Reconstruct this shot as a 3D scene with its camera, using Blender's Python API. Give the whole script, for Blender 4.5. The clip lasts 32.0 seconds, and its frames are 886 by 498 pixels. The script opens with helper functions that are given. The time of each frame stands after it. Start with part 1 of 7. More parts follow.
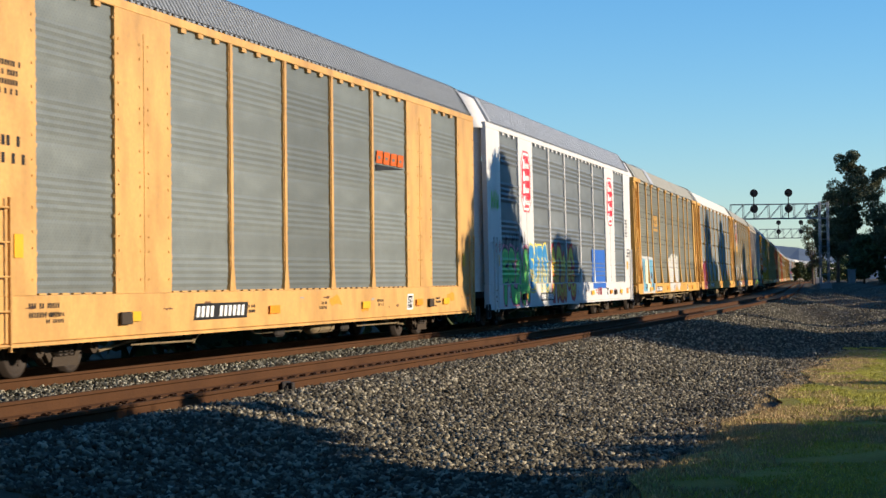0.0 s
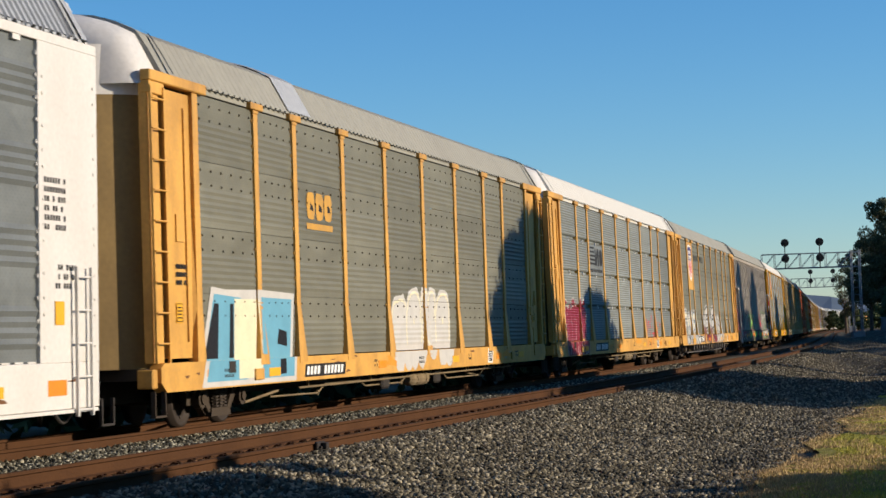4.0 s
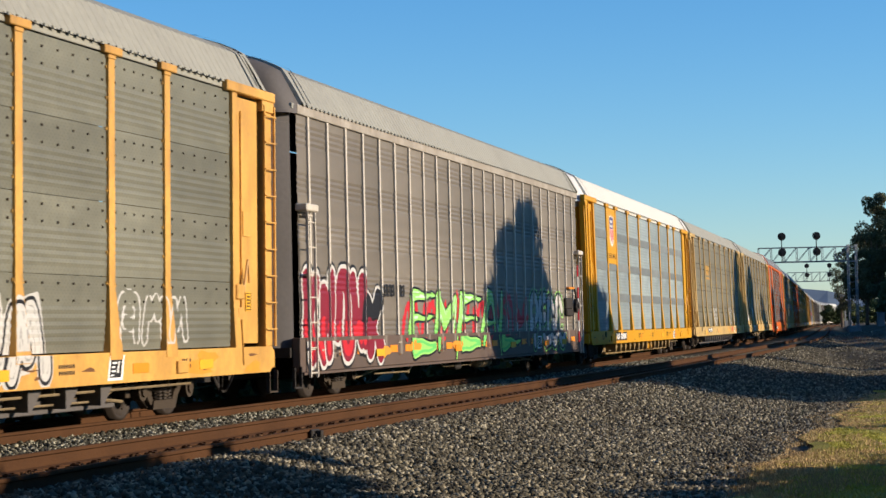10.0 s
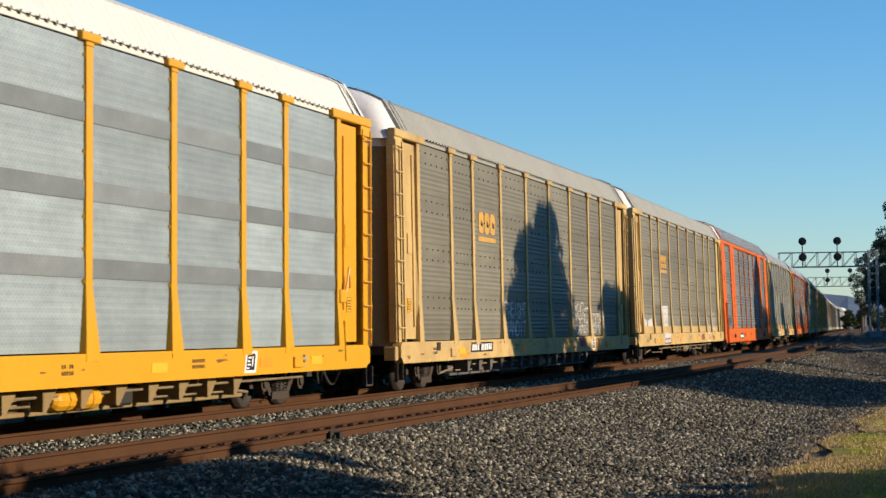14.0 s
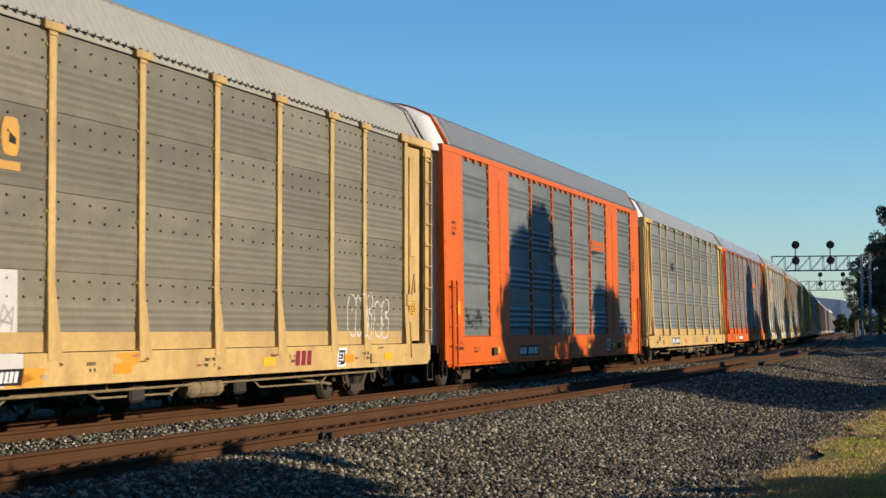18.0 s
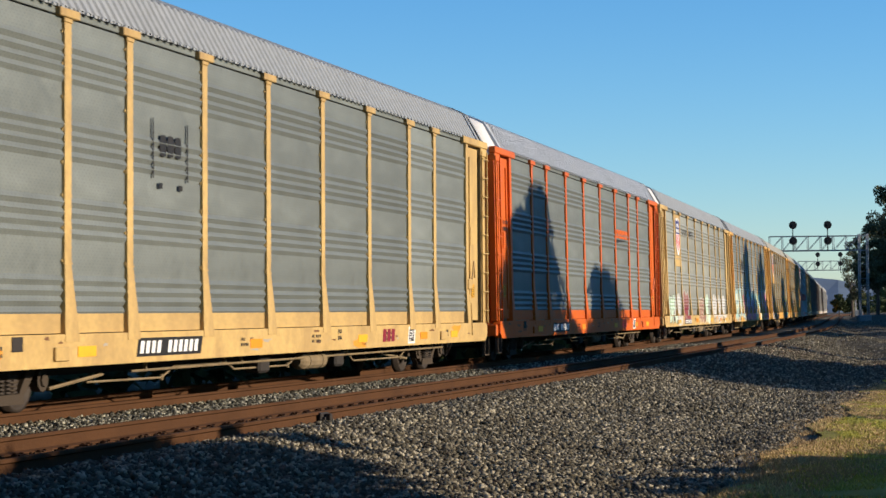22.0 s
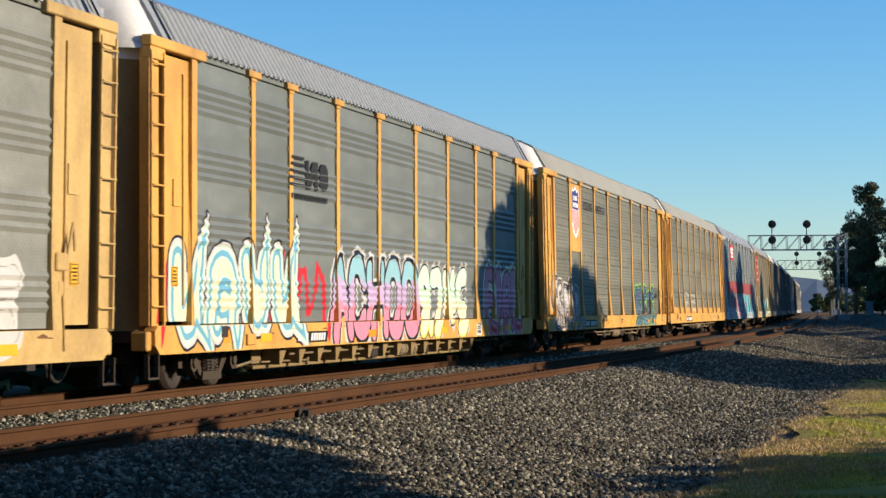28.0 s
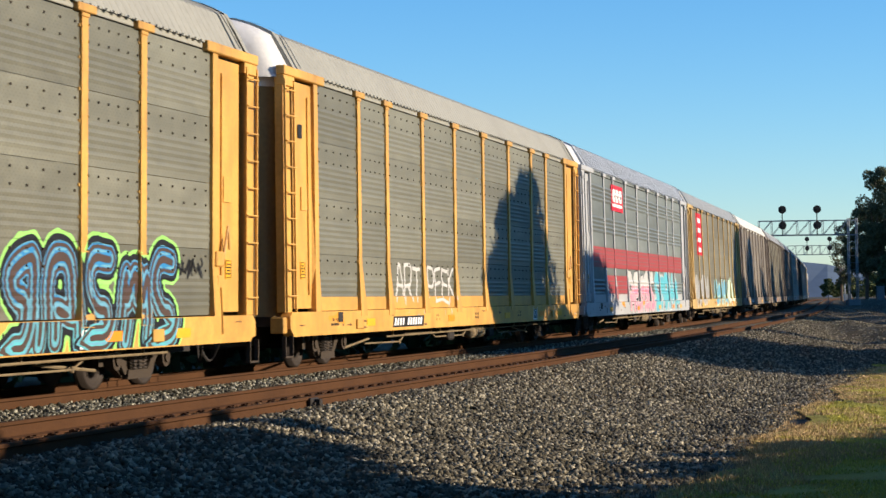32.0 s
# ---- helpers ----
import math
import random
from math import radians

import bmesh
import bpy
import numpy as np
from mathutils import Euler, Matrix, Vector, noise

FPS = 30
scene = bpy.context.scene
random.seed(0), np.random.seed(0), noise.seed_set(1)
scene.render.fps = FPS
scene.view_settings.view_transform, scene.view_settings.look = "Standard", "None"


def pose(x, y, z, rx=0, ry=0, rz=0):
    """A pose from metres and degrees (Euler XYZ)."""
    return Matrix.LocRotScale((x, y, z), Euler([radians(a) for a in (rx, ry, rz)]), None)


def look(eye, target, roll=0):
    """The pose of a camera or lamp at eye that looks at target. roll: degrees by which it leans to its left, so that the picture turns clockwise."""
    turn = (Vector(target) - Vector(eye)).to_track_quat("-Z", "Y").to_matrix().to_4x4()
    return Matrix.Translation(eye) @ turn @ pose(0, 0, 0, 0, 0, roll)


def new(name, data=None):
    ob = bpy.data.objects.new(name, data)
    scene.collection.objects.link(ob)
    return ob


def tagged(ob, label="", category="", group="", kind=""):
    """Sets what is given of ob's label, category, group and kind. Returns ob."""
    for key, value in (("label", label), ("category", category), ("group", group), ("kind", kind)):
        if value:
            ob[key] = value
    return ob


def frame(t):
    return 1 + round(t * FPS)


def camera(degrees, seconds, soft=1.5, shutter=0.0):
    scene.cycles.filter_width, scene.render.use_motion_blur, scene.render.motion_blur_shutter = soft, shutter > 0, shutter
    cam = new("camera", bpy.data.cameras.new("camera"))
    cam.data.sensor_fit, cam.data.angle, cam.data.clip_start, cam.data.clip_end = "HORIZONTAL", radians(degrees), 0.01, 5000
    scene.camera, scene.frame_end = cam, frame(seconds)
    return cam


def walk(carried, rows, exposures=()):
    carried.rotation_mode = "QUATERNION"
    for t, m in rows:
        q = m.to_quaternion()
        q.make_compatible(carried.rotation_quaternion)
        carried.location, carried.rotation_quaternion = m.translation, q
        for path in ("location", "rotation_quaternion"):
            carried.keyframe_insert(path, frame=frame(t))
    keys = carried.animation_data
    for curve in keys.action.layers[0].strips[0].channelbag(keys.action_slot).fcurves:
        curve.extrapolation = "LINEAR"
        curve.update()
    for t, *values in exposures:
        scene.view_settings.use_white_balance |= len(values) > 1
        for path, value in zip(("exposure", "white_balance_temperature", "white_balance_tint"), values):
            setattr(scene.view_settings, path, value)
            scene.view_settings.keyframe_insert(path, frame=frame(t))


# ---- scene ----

# ================= camera: fixed stand, slow hand-held drift =================
EYE = (0.0, 0.0, 1.21)
cam = camera(24.245, 32.0, soft=1.5, shutter=0.12)


def aim(yaw, tilt, roll):
    a, b = radians(yaw), radians(tilt)
    way = Vector((math.sin(a) * math.cos(b), math.cos(a) * math.cos(b), math.sin(b)))
    return look(EYE, Vector(EYE) + way, roll)


# seconds; heading to the right of +Y, tilt up, roll (degrees)
walk(cam, [
    (0, aim(1.213, 0.931, -0.762)), (0.5, aim(1.107, 1.145, -0.903)), (1, aim(0.950, 1.332, -1.100)),
    (1.5, aim(0.726, 1.668, -1.518)), (2, aim(0.503, 2.025, -1.866)), (2.5, aim(0.382, 2.377, -2.182)),
    (3, aim(0.318, 2.570, -1.992)), (3.5, aim(0.304, 2.618, -2.015)), (4, aim(0.393, 2.531, -1.986)),
    (4.5, aim(0.345, 2.413, -1.658)), (6.5, aim(0.865, 2.090, -1.172)), (7, aim(0.846, 1.994, -1.243)),
    (7.5, aim(0.865, 1.946, -1.285)), (8, aim(0.875, 1.991, -1.330)), (8.5, aim(0.797, 2.051, -1.149)),
    (9, aim(0.730, 2.127, -1.057)), (9.5, aim(0.609, 2.151, -1.132)), (10, aim(0.471, 2.236, -1.276)),
    (10.5, aim(0.358, 2.296, -1.219)), (11, aim(0.269, 2.301, -1.040)), (11.5, aim(0.166, 2.326, -1.009)),
    (12, aim(0.089, 2.296, -0.929)), (12.5, aim(0.030, 2.265, -0.935)), (13, aim(0.000, 2.269, -0.927)),
    (13.5, aim(-0.105, 2.313, -0.834)), (15.5, aim(0.039, 2.286, -0.989)), (16, aim(0.070, 2.254, -0.925)),
    (16.5, aim(0.056, 2.227, -0.681)), (17, aim(0.044, 2.232, -0.549)), (17.5, aim(0.074, 2.267, -0.449)),
    (18, aim(0.102, 2.343, -0.484)), (18.5, aim(0.125, 2.297, -0.668)), (19, aim(0.070, 2.192, -0.828)),
    (19.5, aim(0.009, 2.089, -1.075)), (20, aim(-0.011, 2.022, -1.097)), (20.5, aim(-0.001, 1.951, -1.093)),
    (21, aim(0.026, 1.895, -1.174)), (21.5, aim(0.097, 1.832, -0.975)), (22, aim(0.165, 1.816, -0.625)),
    (22.5, aim(0.233, 1.792, -0.635)), (23, aim(0.331, 1.694, -0.712)), (23.5, aim(0.464, 1.683, -0.806)),
    (24, aim(0.554, 1.596, -0.771)), (24.5, aim(0.702, 1.595, -0.725)), (25, aim(0.748, 1.658, -0.692)),
    (25.5, aim(0.722, 1.764, -0.631)), (27.5, aim(0.682, 1.861, -0.229)), (28, aim(0.733, 1.728, -0.294)),
    (28.5, aim(0.682, 1.526, -0.587)), (29, aim(0.640, 1.412, -0.841)), (29.5, aim(0.583, 1.343, -1.062)),
    (30, aim(0.552, 1.379, -1.237)), (30.5, aim(0.507, 1.433, -1.064)), (31, aim(0.475, 1.494, -0.761)),
    (31.5, aim(0.454, 1.445, -0.644)), (32, aim(0.448, 1.400, -0.741)),
], [(0, 0.74, 6380, 10.6), (2.4, 0.63, 6380, 10.6), (4, 0.45, 6380, 10.6), (5, 0.52, 6380, 10.6), (7, 0.66, 6380, 10.6), (12, 0.64, 6380, 10.6), (17, 0.60, 6380, 10.6), (19, 0.51, 6380, 10.6), (20.6, 0.50, 6380, 10.6), (22, 0.68, 6380, 10.6), (24, 0.74, 6380, 10.6), (29, 0.71, 6380, 10.6), (31, 0.82, 6380, 10.6), (32, 0.85, 6380, 10.6)])

# ================= light =================
SUN_HEADING, SUN_HEIGHT = 97.0, 15.0
world = bpy.data.worlds.new("sky")
scene.world = world
world.use_nodes = True
wt = world.node_tree
sky = wt.nodes.new("ShaderNodeTexSky")
sky.sky_type = "NISHITA"
sky.sun_disc = False
sky.sun_elevation = radians(SUN_HEIGHT)
sky.sun_rotation = radians(SUN_HEADING)
sky.air_density, sky.dust_density, sky.ozone_density = 1.0, 0.0, 5.5
wt.nodes["Background"].inputs["Strength"].default_value = 0.112
vivid = wt.nodes.new("ShaderNodeHueSaturation")
vivid.inputs["Saturation"].default_value = 1.12
wt.links.new(sky.outputs[0], vivid.inputs["Color"])
wt.links.new(vivid.outputs[0], wt.nodes["Background"].inputs["Color"])
sun_data = bpy.data.lights.new("sun", "SUN")
sun_data.energy, sun_data.angle, sun_data.color = 4.5, radians(0.53), (1.0, 0.84, 0.64)
sun = new("sun", sun_data)
sh, se = radians(SUN_HEADING), radians(SUN_HEIGHT)
SUN_WAY = Vector((math.sin(sh) * math.cos(se), math.cos(sh) * math.cos(se), math.sin(se)))
sun.matrix_world = look(SUN_WAY * 50, (0, 0, 0))

# ================= materials =================


def mat(name, colour, rough=0.6, metal=0.0, grime=0.3, scale=1.5, fine=18.0, bump=0.15, dark=(0.05, 0.04, 0.03), streak=0.0, spread=0.0):
    """Paint, metal or earth with large stains, fine grain and relief, in object space."""
    m = bpy.data.materials.new(name)
    m.use_nodes = True
    nt = m.node_tree
    n, l = nt.nodes, nt.links
    bsdf = n["Principled BSDF"]
    bsdf.inputs["Metallic"].default_value = metal
    bsdf.inputs["Specular IOR Level"].default_value = 0.08 if rough > 0.8 else 0.25
    tc = n.new("ShaderNodeTexCoord")
    mp = n.new("ShaderNodeMapping")
    mp.inputs["Scale"].default_value = (1, 1, 1 - 0.85 * streak)
    l.new(tc.outputs["Object"], mp.inputs[0])
    big = n.new("ShaderNodeTexNoise")
    big.inputs["Scale"].default_value, big.inputs["Detail"].default_value = scale, 6
    small = n.new("ShaderNodeTexNoise")
    small.inputs["Scale"].default_value, small.inputs["Detail"].default_value = fine, 4
    l.new(mp.outputs[0], big.inputs["Vector"])
    l.new(tc.outputs["Object"], small.inputs["Vector"])
    ramp = n.new("ShaderNodeMapRange")
    ramp.inputs["From Min"].default_value, ramp.inputs["From Max"].default_value = 0.42, 0.75
    ramp.inputs["To Max"].default_value = grime
    l.new(big.outputs["Fac"], ramp.inputs["Value"])
    mix = n.new("ShaderNodeMix")
    mix.data_type = "RGBA"
    mix.inputs["A"].default_value, mix.inputs["B"].default_value = (*colour, 1), (*dark, 1)
    l.new(ramp.outputs[0], mix.inputs["Factor"])
    grain = n.new("ShaderNodeMapRange")
    grain.inputs["To Min"].default_value, grain.inputs["To Max"].default_value = 1 - 0.35 * min(1, grime + 0.25), 1 + 0.3 * min(1, grime + 0.25)
    l.new(small.outputs["Fac"], grain.inputs["Value"])
    value = grain.outputs[0]
    if spread:
        info = n.new("ShaderNodeObjectInfo")
        rnd = n.new("ShaderNodeMapRange")
        rnd.inputs["To Min"].default_value, rnd.inputs["To Max"].default_value = 1 - spread, 1 + spread
        l.new(info.outputs["Random"], rnd.inputs["Value"])
        mul = n.new("ShaderNodeMath")
        mul.operation = "MULTIPLY"
        l.new(value, mul.inputs[0])
        l.new(rnd.outputs[0], mul.inputs[1])
        value = mul.outputs[0]
    tint = n.new("ShaderNodeVectorMath")
    tint.operation = "SCALE"
    l.new(mix.outputs["Result"], tint.inputs[0])
    l.new(value, tint.inputs["Scale"])
    l.new(tint.outputs[0], bsdf.inputs["Base Color"])
    rr = n.new("ShaderNodeMapRange")
    rr.inputs["To Min"].default_value, rr.inputs["To Max"].default_value = max(0.05, rough - 0.12), min(1, rough + 0.15)
    l.new(small.outputs["Fac"], rr.inputs["Value"])
    l.new(rr.outputs[0], bsdf.inputs["Roughness"])
    if bump:
        bp = n.new("ShaderNodeBump")
        bp.inputs["Strength"].default_value, bp.inputs["Distance"].default_value = bump, 0.02
        l.new(small.outputs["Fac"], bp.inputs["Height"])
        l.new(bp.outputs[0], bsdf.inputs["Normal"])
    return m


def panel_mat(name, colour, metal=0.15, holes=0.3):
    """Weathered perforated panel: fine rows of holes, faint rust streaks and pale dust."""
    m = mat(name, colour, 0.55, metal, 0.3, 0.8, 9.0, 0.1, tuple(c * 0.55 for c in colour), 0.7, 0.17)
    n, l = m.node_tree.nodes, m.node_tree.links
    bsdf = n["Principled BSDF"]
    old = bsdf.inputs["Base Color"].links[0].from_socket
    tc = n.new("ShaderNodeTexCoord")
    sep = n.new("ShaderNodeSeparateXYZ")
    l.new(tc.outputs["Object"], sep.inputs[0])
    facs = []
    for axis, step in (("X", 0.11), ("Z", 0.085)):
        mu = n.new("ShaderNodeMath")
        mu.operation = "MULTIPLY"
        mu.inputs[1].default_value = 2 * math.pi / step
        l.new(sep.outputs[axis], mu.inputs[0])
        si = n.new("ShaderNodeMath")
        si.operation = "SINE"
        l.new(mu.outputs[0], si.inputs[0])
        facs.append(si)
    mul = n.new("ShaderNodeMath")
    mul.operation = "MULTIPLY"
    l.new(facs[0].outputs[0], mul.inputs[0])
    l.new(facs[1].outputs[0], mul.inputs[1])
    mr = n.new("ShaderNodeMapRange")
    mr.inputs["From Min"].default_value, mr.inputs["From Max"].default_value = 0.35, 0.9
    mr.inputs["To Min"].default_value, mr.inputs["To Max"].default_value = 1.0, 1.0 - 0.6 * holes
    l.new(mul.outputs[0], mr.inputs["Value"])
    wob = n.new("ShaderNodeTexNoise")
    wob.inputs["Scale"].default_value, wob.inputs["Detail"].default_value = 1.0, 5
    mp = n.new("ShaderNodeMapping")
    mp.inputs["Scale"].default_value = (0.5, 0.5, 2.2)
    l.new(tc.outputs["Object"], mp.inputs[0])
    l.new(mp.outputs[0], wob.inputs["Vector"])
    band = n.new("ShaderNodeMapRange")
    band.inputs["From Min"].default_value, band.inputs["From Max"].default_value = 0.32, 0.68
    band.inputs["To Min"].default_value, band.inputs["To Max"].default_value = 0.84, 1.16
    l.new(wob.outputs["Fac"], band.inputs["Value"])
    both = n.new("ShaderNodeMath")
    both.operation = "MULTIPLY"
    l.new(mr.outputs[0], both.inputs[0])
    l.new(band.outputs[0], both.inputs[1])
    sc = n.new("ShaderNodeVectorMath")
    sc.operation = "SCALE"
    l.new(old, sc.inputs[0])
    l.new(both.outputs[0], sc.inputs["Scale"])
    l.new(sc.outputs[0], bsdf.inputs["Base Color"])
    return m

PAINT = {
    "yellow": mat("yellow_paint", (0.59, 0.322, 0.074), 0.5, 0, 0.5, 1.6, 14, 0.06, (0.176, 0.088, 0.032), 0.6),
    "apricot": mat("sun_faded_orange_paint", (0.57, 0.325, 0.105), 0.5, 0, 0.5, 1.6, 14, 0.06, (0.19, 0.10, 0.04), 0.6),
    "tan": mat("faded_yellow_paint", (0.475, 0.322, 0.118), 0.6, 0, 0.55, 1.6, 14, 0.06, (0.2, 0.12, 0.056), 0.6),
    "bright": mat("bright_yellow_paint", (0.56, 0.275, 0.012), 0.42, 0, 0.15, 0.8, 14, 0.04, (0.32, 0.136, 0.016), 0.6),
    "orange": mat("orange_paint", (0.54, 0.10, 0.006), 0.5, 0, 0.35, 1.6, 14, 0.05, (0.264, 0.064, 0.024), 0.6),
    "white": mat("white_paint", (0.592, 0.576, 0.544), 0.5, 0, 0.22, 0.9, 14, 0.05, (0.32, 0.288, 0.24), 0.6),
    "taupe": mat("taupe_paint", (0.192, 0.156, 0.124), 0.6, 0, 0.35, 0.9, 14, 0.06, (0.096, 0.072, 0.056), 0.6),
    "grey": mat("grey_paint", (0.185, 0.185, 0.18), 0.55, 0.1, 0.3, 0.9, 14, 0.05, (0.136, 0.128, 0.12), 0.6),
    "silver": mat("pale_grey_paint", (0.40, 0.40, 0.39), 0.5, 0.1, 0.3, 0.9, 14, 0.05, (0.2, 0.19, 0.18), 0.6),
    "brown": mat("brown_paint", (0.104, 0.072, 0.056), 0.6, 0, 0.35, 0.9, 14, 0.05, (0.048, 0.04, 0.032), 0.6),
}
PAINT["taupe_post"] = mat("pale_post_paint", (0.54, 0.49, 0.41), 0.6, 0, 0.3, 0.9, 14, 0.05, (0.22, 0.18, 0.14), 0.6)
PAINT["taupe_roof_band"] = mat("dusty_taupe_band", (0.27, 0.235, 0.19), 0.65, 0, 0.7, 1.4, 14, 0.06, (0.42, 0.38, 0.32), 0.3)
# tan darkened: the shade on the end doors is put into this colour
PAINT["end"] = mat("shaded_tan_paint", (0.22, 0.15, 0.06), 0.7, 0, 0.4, 1.2, 14, 0.08, (0.08, 0.055, 0.03), 0.6)
PAINT["gap"] = mat("dark_grey_paint", (0.10, 0.09, 0.085), 0.7, 0, 0.4, 1.2, 14, 0.08, (0.05, 0.045, 0.04), 0.6)
PANEL = {
    "olive": panel_mat("olive_grey_panel", (0.164, 0.160, 0.120)),
    "steel": panel_mat("grey_steel_panel", (0.156, 0.172, 0.158)),
    "slate": panel_mat("slate_grey_panel", (0.138, 0.152, 0.142)),
    "dark": panel_mat("dark_grey_panel", (0.166, 0.182, 0.180), holes=0.2),
    "pale": panel_mat("pale_blue_grey_panel", (0.244, 0.286, 0.288), holes=0.35),
    "beige": panel_mat("beige_grey_panel", (0.172, 0.157, 0.112)),
    "light": panel_mat("light_grey_panel", (0.244, 0.248, 0.212), holes=0.25),
    "ribbed": panel_mat("fine_ribbed_grey_panel", (0.202, 0.216, 0.198), holes=0.0),
    "taupe": panel_mat("taupe_panel", (0.170, 0.147, 0.117), 0.0, 0.25),
    "brown": panel_mat("brown_panel", (0.089, 0.070, 0.057), 0.0, 0.2),
}
ROOF = {
    "grey": mat("galvanised_roof", (0.262, 0.275, 0.278), 0.55, 0.15, 0.35, 0.5, 8, 0.05, (0.21, 0.215, 0.205), 0.5),
    "blue": mat("bright_steel_roof", (0.42, 0.43, 0.43), 0.45, 0.3, 0.3, 0.5, 8, 0.05, (0.22, 0.225, 0.225), 0.5),
    "cream": mat("cream_painted_roof", (0.56, 0.54, 0.48), 0.5, 0.0, 0.15, 0.5, 8, 0.03, (0.44, 0.40, 0.35), 0.5),
    "olive": mat("weathered_roof", (0.275, 0.268, 0.226), 0.65, 0.05, 0.35, 0.5, 8, 0.05, (0.17, 0.16, 0.14), 0.5),
}
STEEL = mat("dark_running_gear", (0.032, 0.027, 0.023), 0.75, 0.1, 0.5, 3, 30, 0.3, (0.02, 0.017, 0.015))
TRUCK = mat("dusty_cast_steel", (0.058, 0.045, 0.034), 0.85, 0.05, 0.5, 4, 30, 0.3, (0.05, 0.04, 0.03))
DUSTY = mat("dusty_pipe_paint", (0.20, 0.15, 0.085), 0.8, 0, 0.6, 3, 30, 0.2, (0.07, 0.05, 0.03))
WHEEL = mat("wheel_steel", (0.038, 0.029, 0.023), 0.65, 0.3, 0.4, 5, 30, 0.15, (0.05, 0.04, 0.035))
BLACK = mat("black_stencil_paint", (0.012, 0.012, 0.012), 0.6, 0, 0.2, 3, 30, 0)
WHITE = mat("white_stencil_paint", (0.75, 0.74, 0.7), 0.6, 0, 0.2, 3, 30, 0, (0.5, 0.48, 0.45))
RED = mat("red_decal", (0.55, 0.015, 0.03), 0.5, 0, 0.15, 3, 30, 0, (0.3, 0.03, 0.03))
BLUE = mat("blue_decal", (0.025, 0.03, 0.16), 0.5, 0, 0.15, 3, 30, 0)
WORN_DECAL = mat("worn_yellow_decal", (0.50, 0.27, 0.05), 0.6, 0, 0.4, 3, 30, 0, (0.2, 0.14, 0.07))
DECAL_YELLOW = mat("yellow_decal", (0.7, 0.36, 0.02), 0.5, 0, 0.15, 3, 30, 0)
ORANGE_MARK = mat("orange_reflector", (0.75, 0.25, 0.02), 0.4, 0, 0.1, 3, 30, 0)
RUST_RAIL = mat("rusty_rail", (0.072, 0.034, 0.0155), 0.9, 0.0, 0.5, 0.9, 30, 0.3, (0.036, 0.018, 0.010))

# ================= mesh helpers =================
MESHES = {}


def bm_box(bm, x0, x1, y0, y1, z0, z1, bevel=0.0):
    vs = [bm.verts.new((x, y, z)) for x in (x0, x1) for y in (y0, y1) for z in (z0, z1)]
    fs = [bm.faces.new([vs[i] for i in q]) for q in ((0, 1, 3, 2), (4, 6, 7, 5), (0, 4, 5, 1), (2, 3, 7, 6), (0, 2, 6, 4), (1, 5, 7, 3))]
    if bevel:
        bmesh.ops.bevel(bm, geom=list({e for f in fs for e in f.edges}), offset=bevel, segments=1, affect="EDGES")
    return vs


def bm_tube(bm, a, b, r, n=6, r2=None):
    """A closed rod from a to b."""
    a, b = Vector(a), Vector(b)
    q = (b - a).to_track_quat("Z", "Y")
    r2 = r if r2 is None else r2
    rings = [[bm.verts.new(p + q @ Vector((math.cos(2 * math.pi * k / n) * w, math.sin(2 * math.pi * k / n) * w, 0))) for k in range(n)] for p, w in ((a, r), (b, r2))]
    for k in range(n):
        bm.faces.new((rings[0][k], rings[0][(k + 1) % n], rings[1][(k + 1) % n], rings[1][k]))
    bm.faces.new(rings[0][::-1])
    bm.faces.new(rings[1])


def bm_prism(bm, outline, y0, y1):
    """A plate with an (x, z) outline, from y0 to y1 (y0 faces the viewer's side)."""
    f = [bm.verts.new((x, y0, z)) for x, z in outline]
    b = [bm.verts.new((x, y1, z)) for x, z in outline]
    k = len(outline)
    bm.faces.new(f)
    bm.faces.new(b[::-1])
    for i in range(k):
        bm.faces.new((f[i], b[i], b[(i + 1) % k], f[(i + 1) % k]))


def bm_lathe_y(bm, profile, cx, cz, n=20):
    """A solid of revolution round an axle along y: profile of (radius, y)."""
    rings = []
    for r, y in profile:
        rings.append([bm.verts.new((cx + r * math.cos(2 * math.pi * k / n), y, cz + r * math.sin(2 * math.pi * k / n))) for k in range(n)])
    for a, b in zip(rings, rings[1:]):
        for k in range(n):
            bm.faces.new((a[k], a[(k + 1) % n], b[(k + 1) % n], b[k]))
    bm.faces.new(rings[0])
    bm.faces.new(rings[-1][::-1])


def make_mesh(key, build, smooth=False):
    """A mesh built once and shared by alike parts."""
    if key not in MESHES:
        bm = bmesh.new()
        build(bm)
        bmesh.ops.recalc_face_normals(bm, faces=bm.faces)
        me = bpy.data.meshes.new(key)
        bm.to_mesh(me)
        bm.free()
        if smooth:
            me.polygons.foreach_set("use_smooth", [True] * len(me.polygons))
        me.materials.append(None)
        MESHES[key] = me
    return MESHES[key]


def piece(name, key, build, material, parent=None, at=None, label="", smooth=False):
    """One part: an object on a shared mesh, with a material of its own."""
    ob = new(name, make_mesh(key, build, smooth))
    ob.material_slots[0].link = "OBJECT"
    ob.material_slots[0].material = material
    if parent is not None:
        ob.parent = parent
    if at is not None:
        ob.matrix_basis = at
    if label:
        ob["label"] = label
    return ob


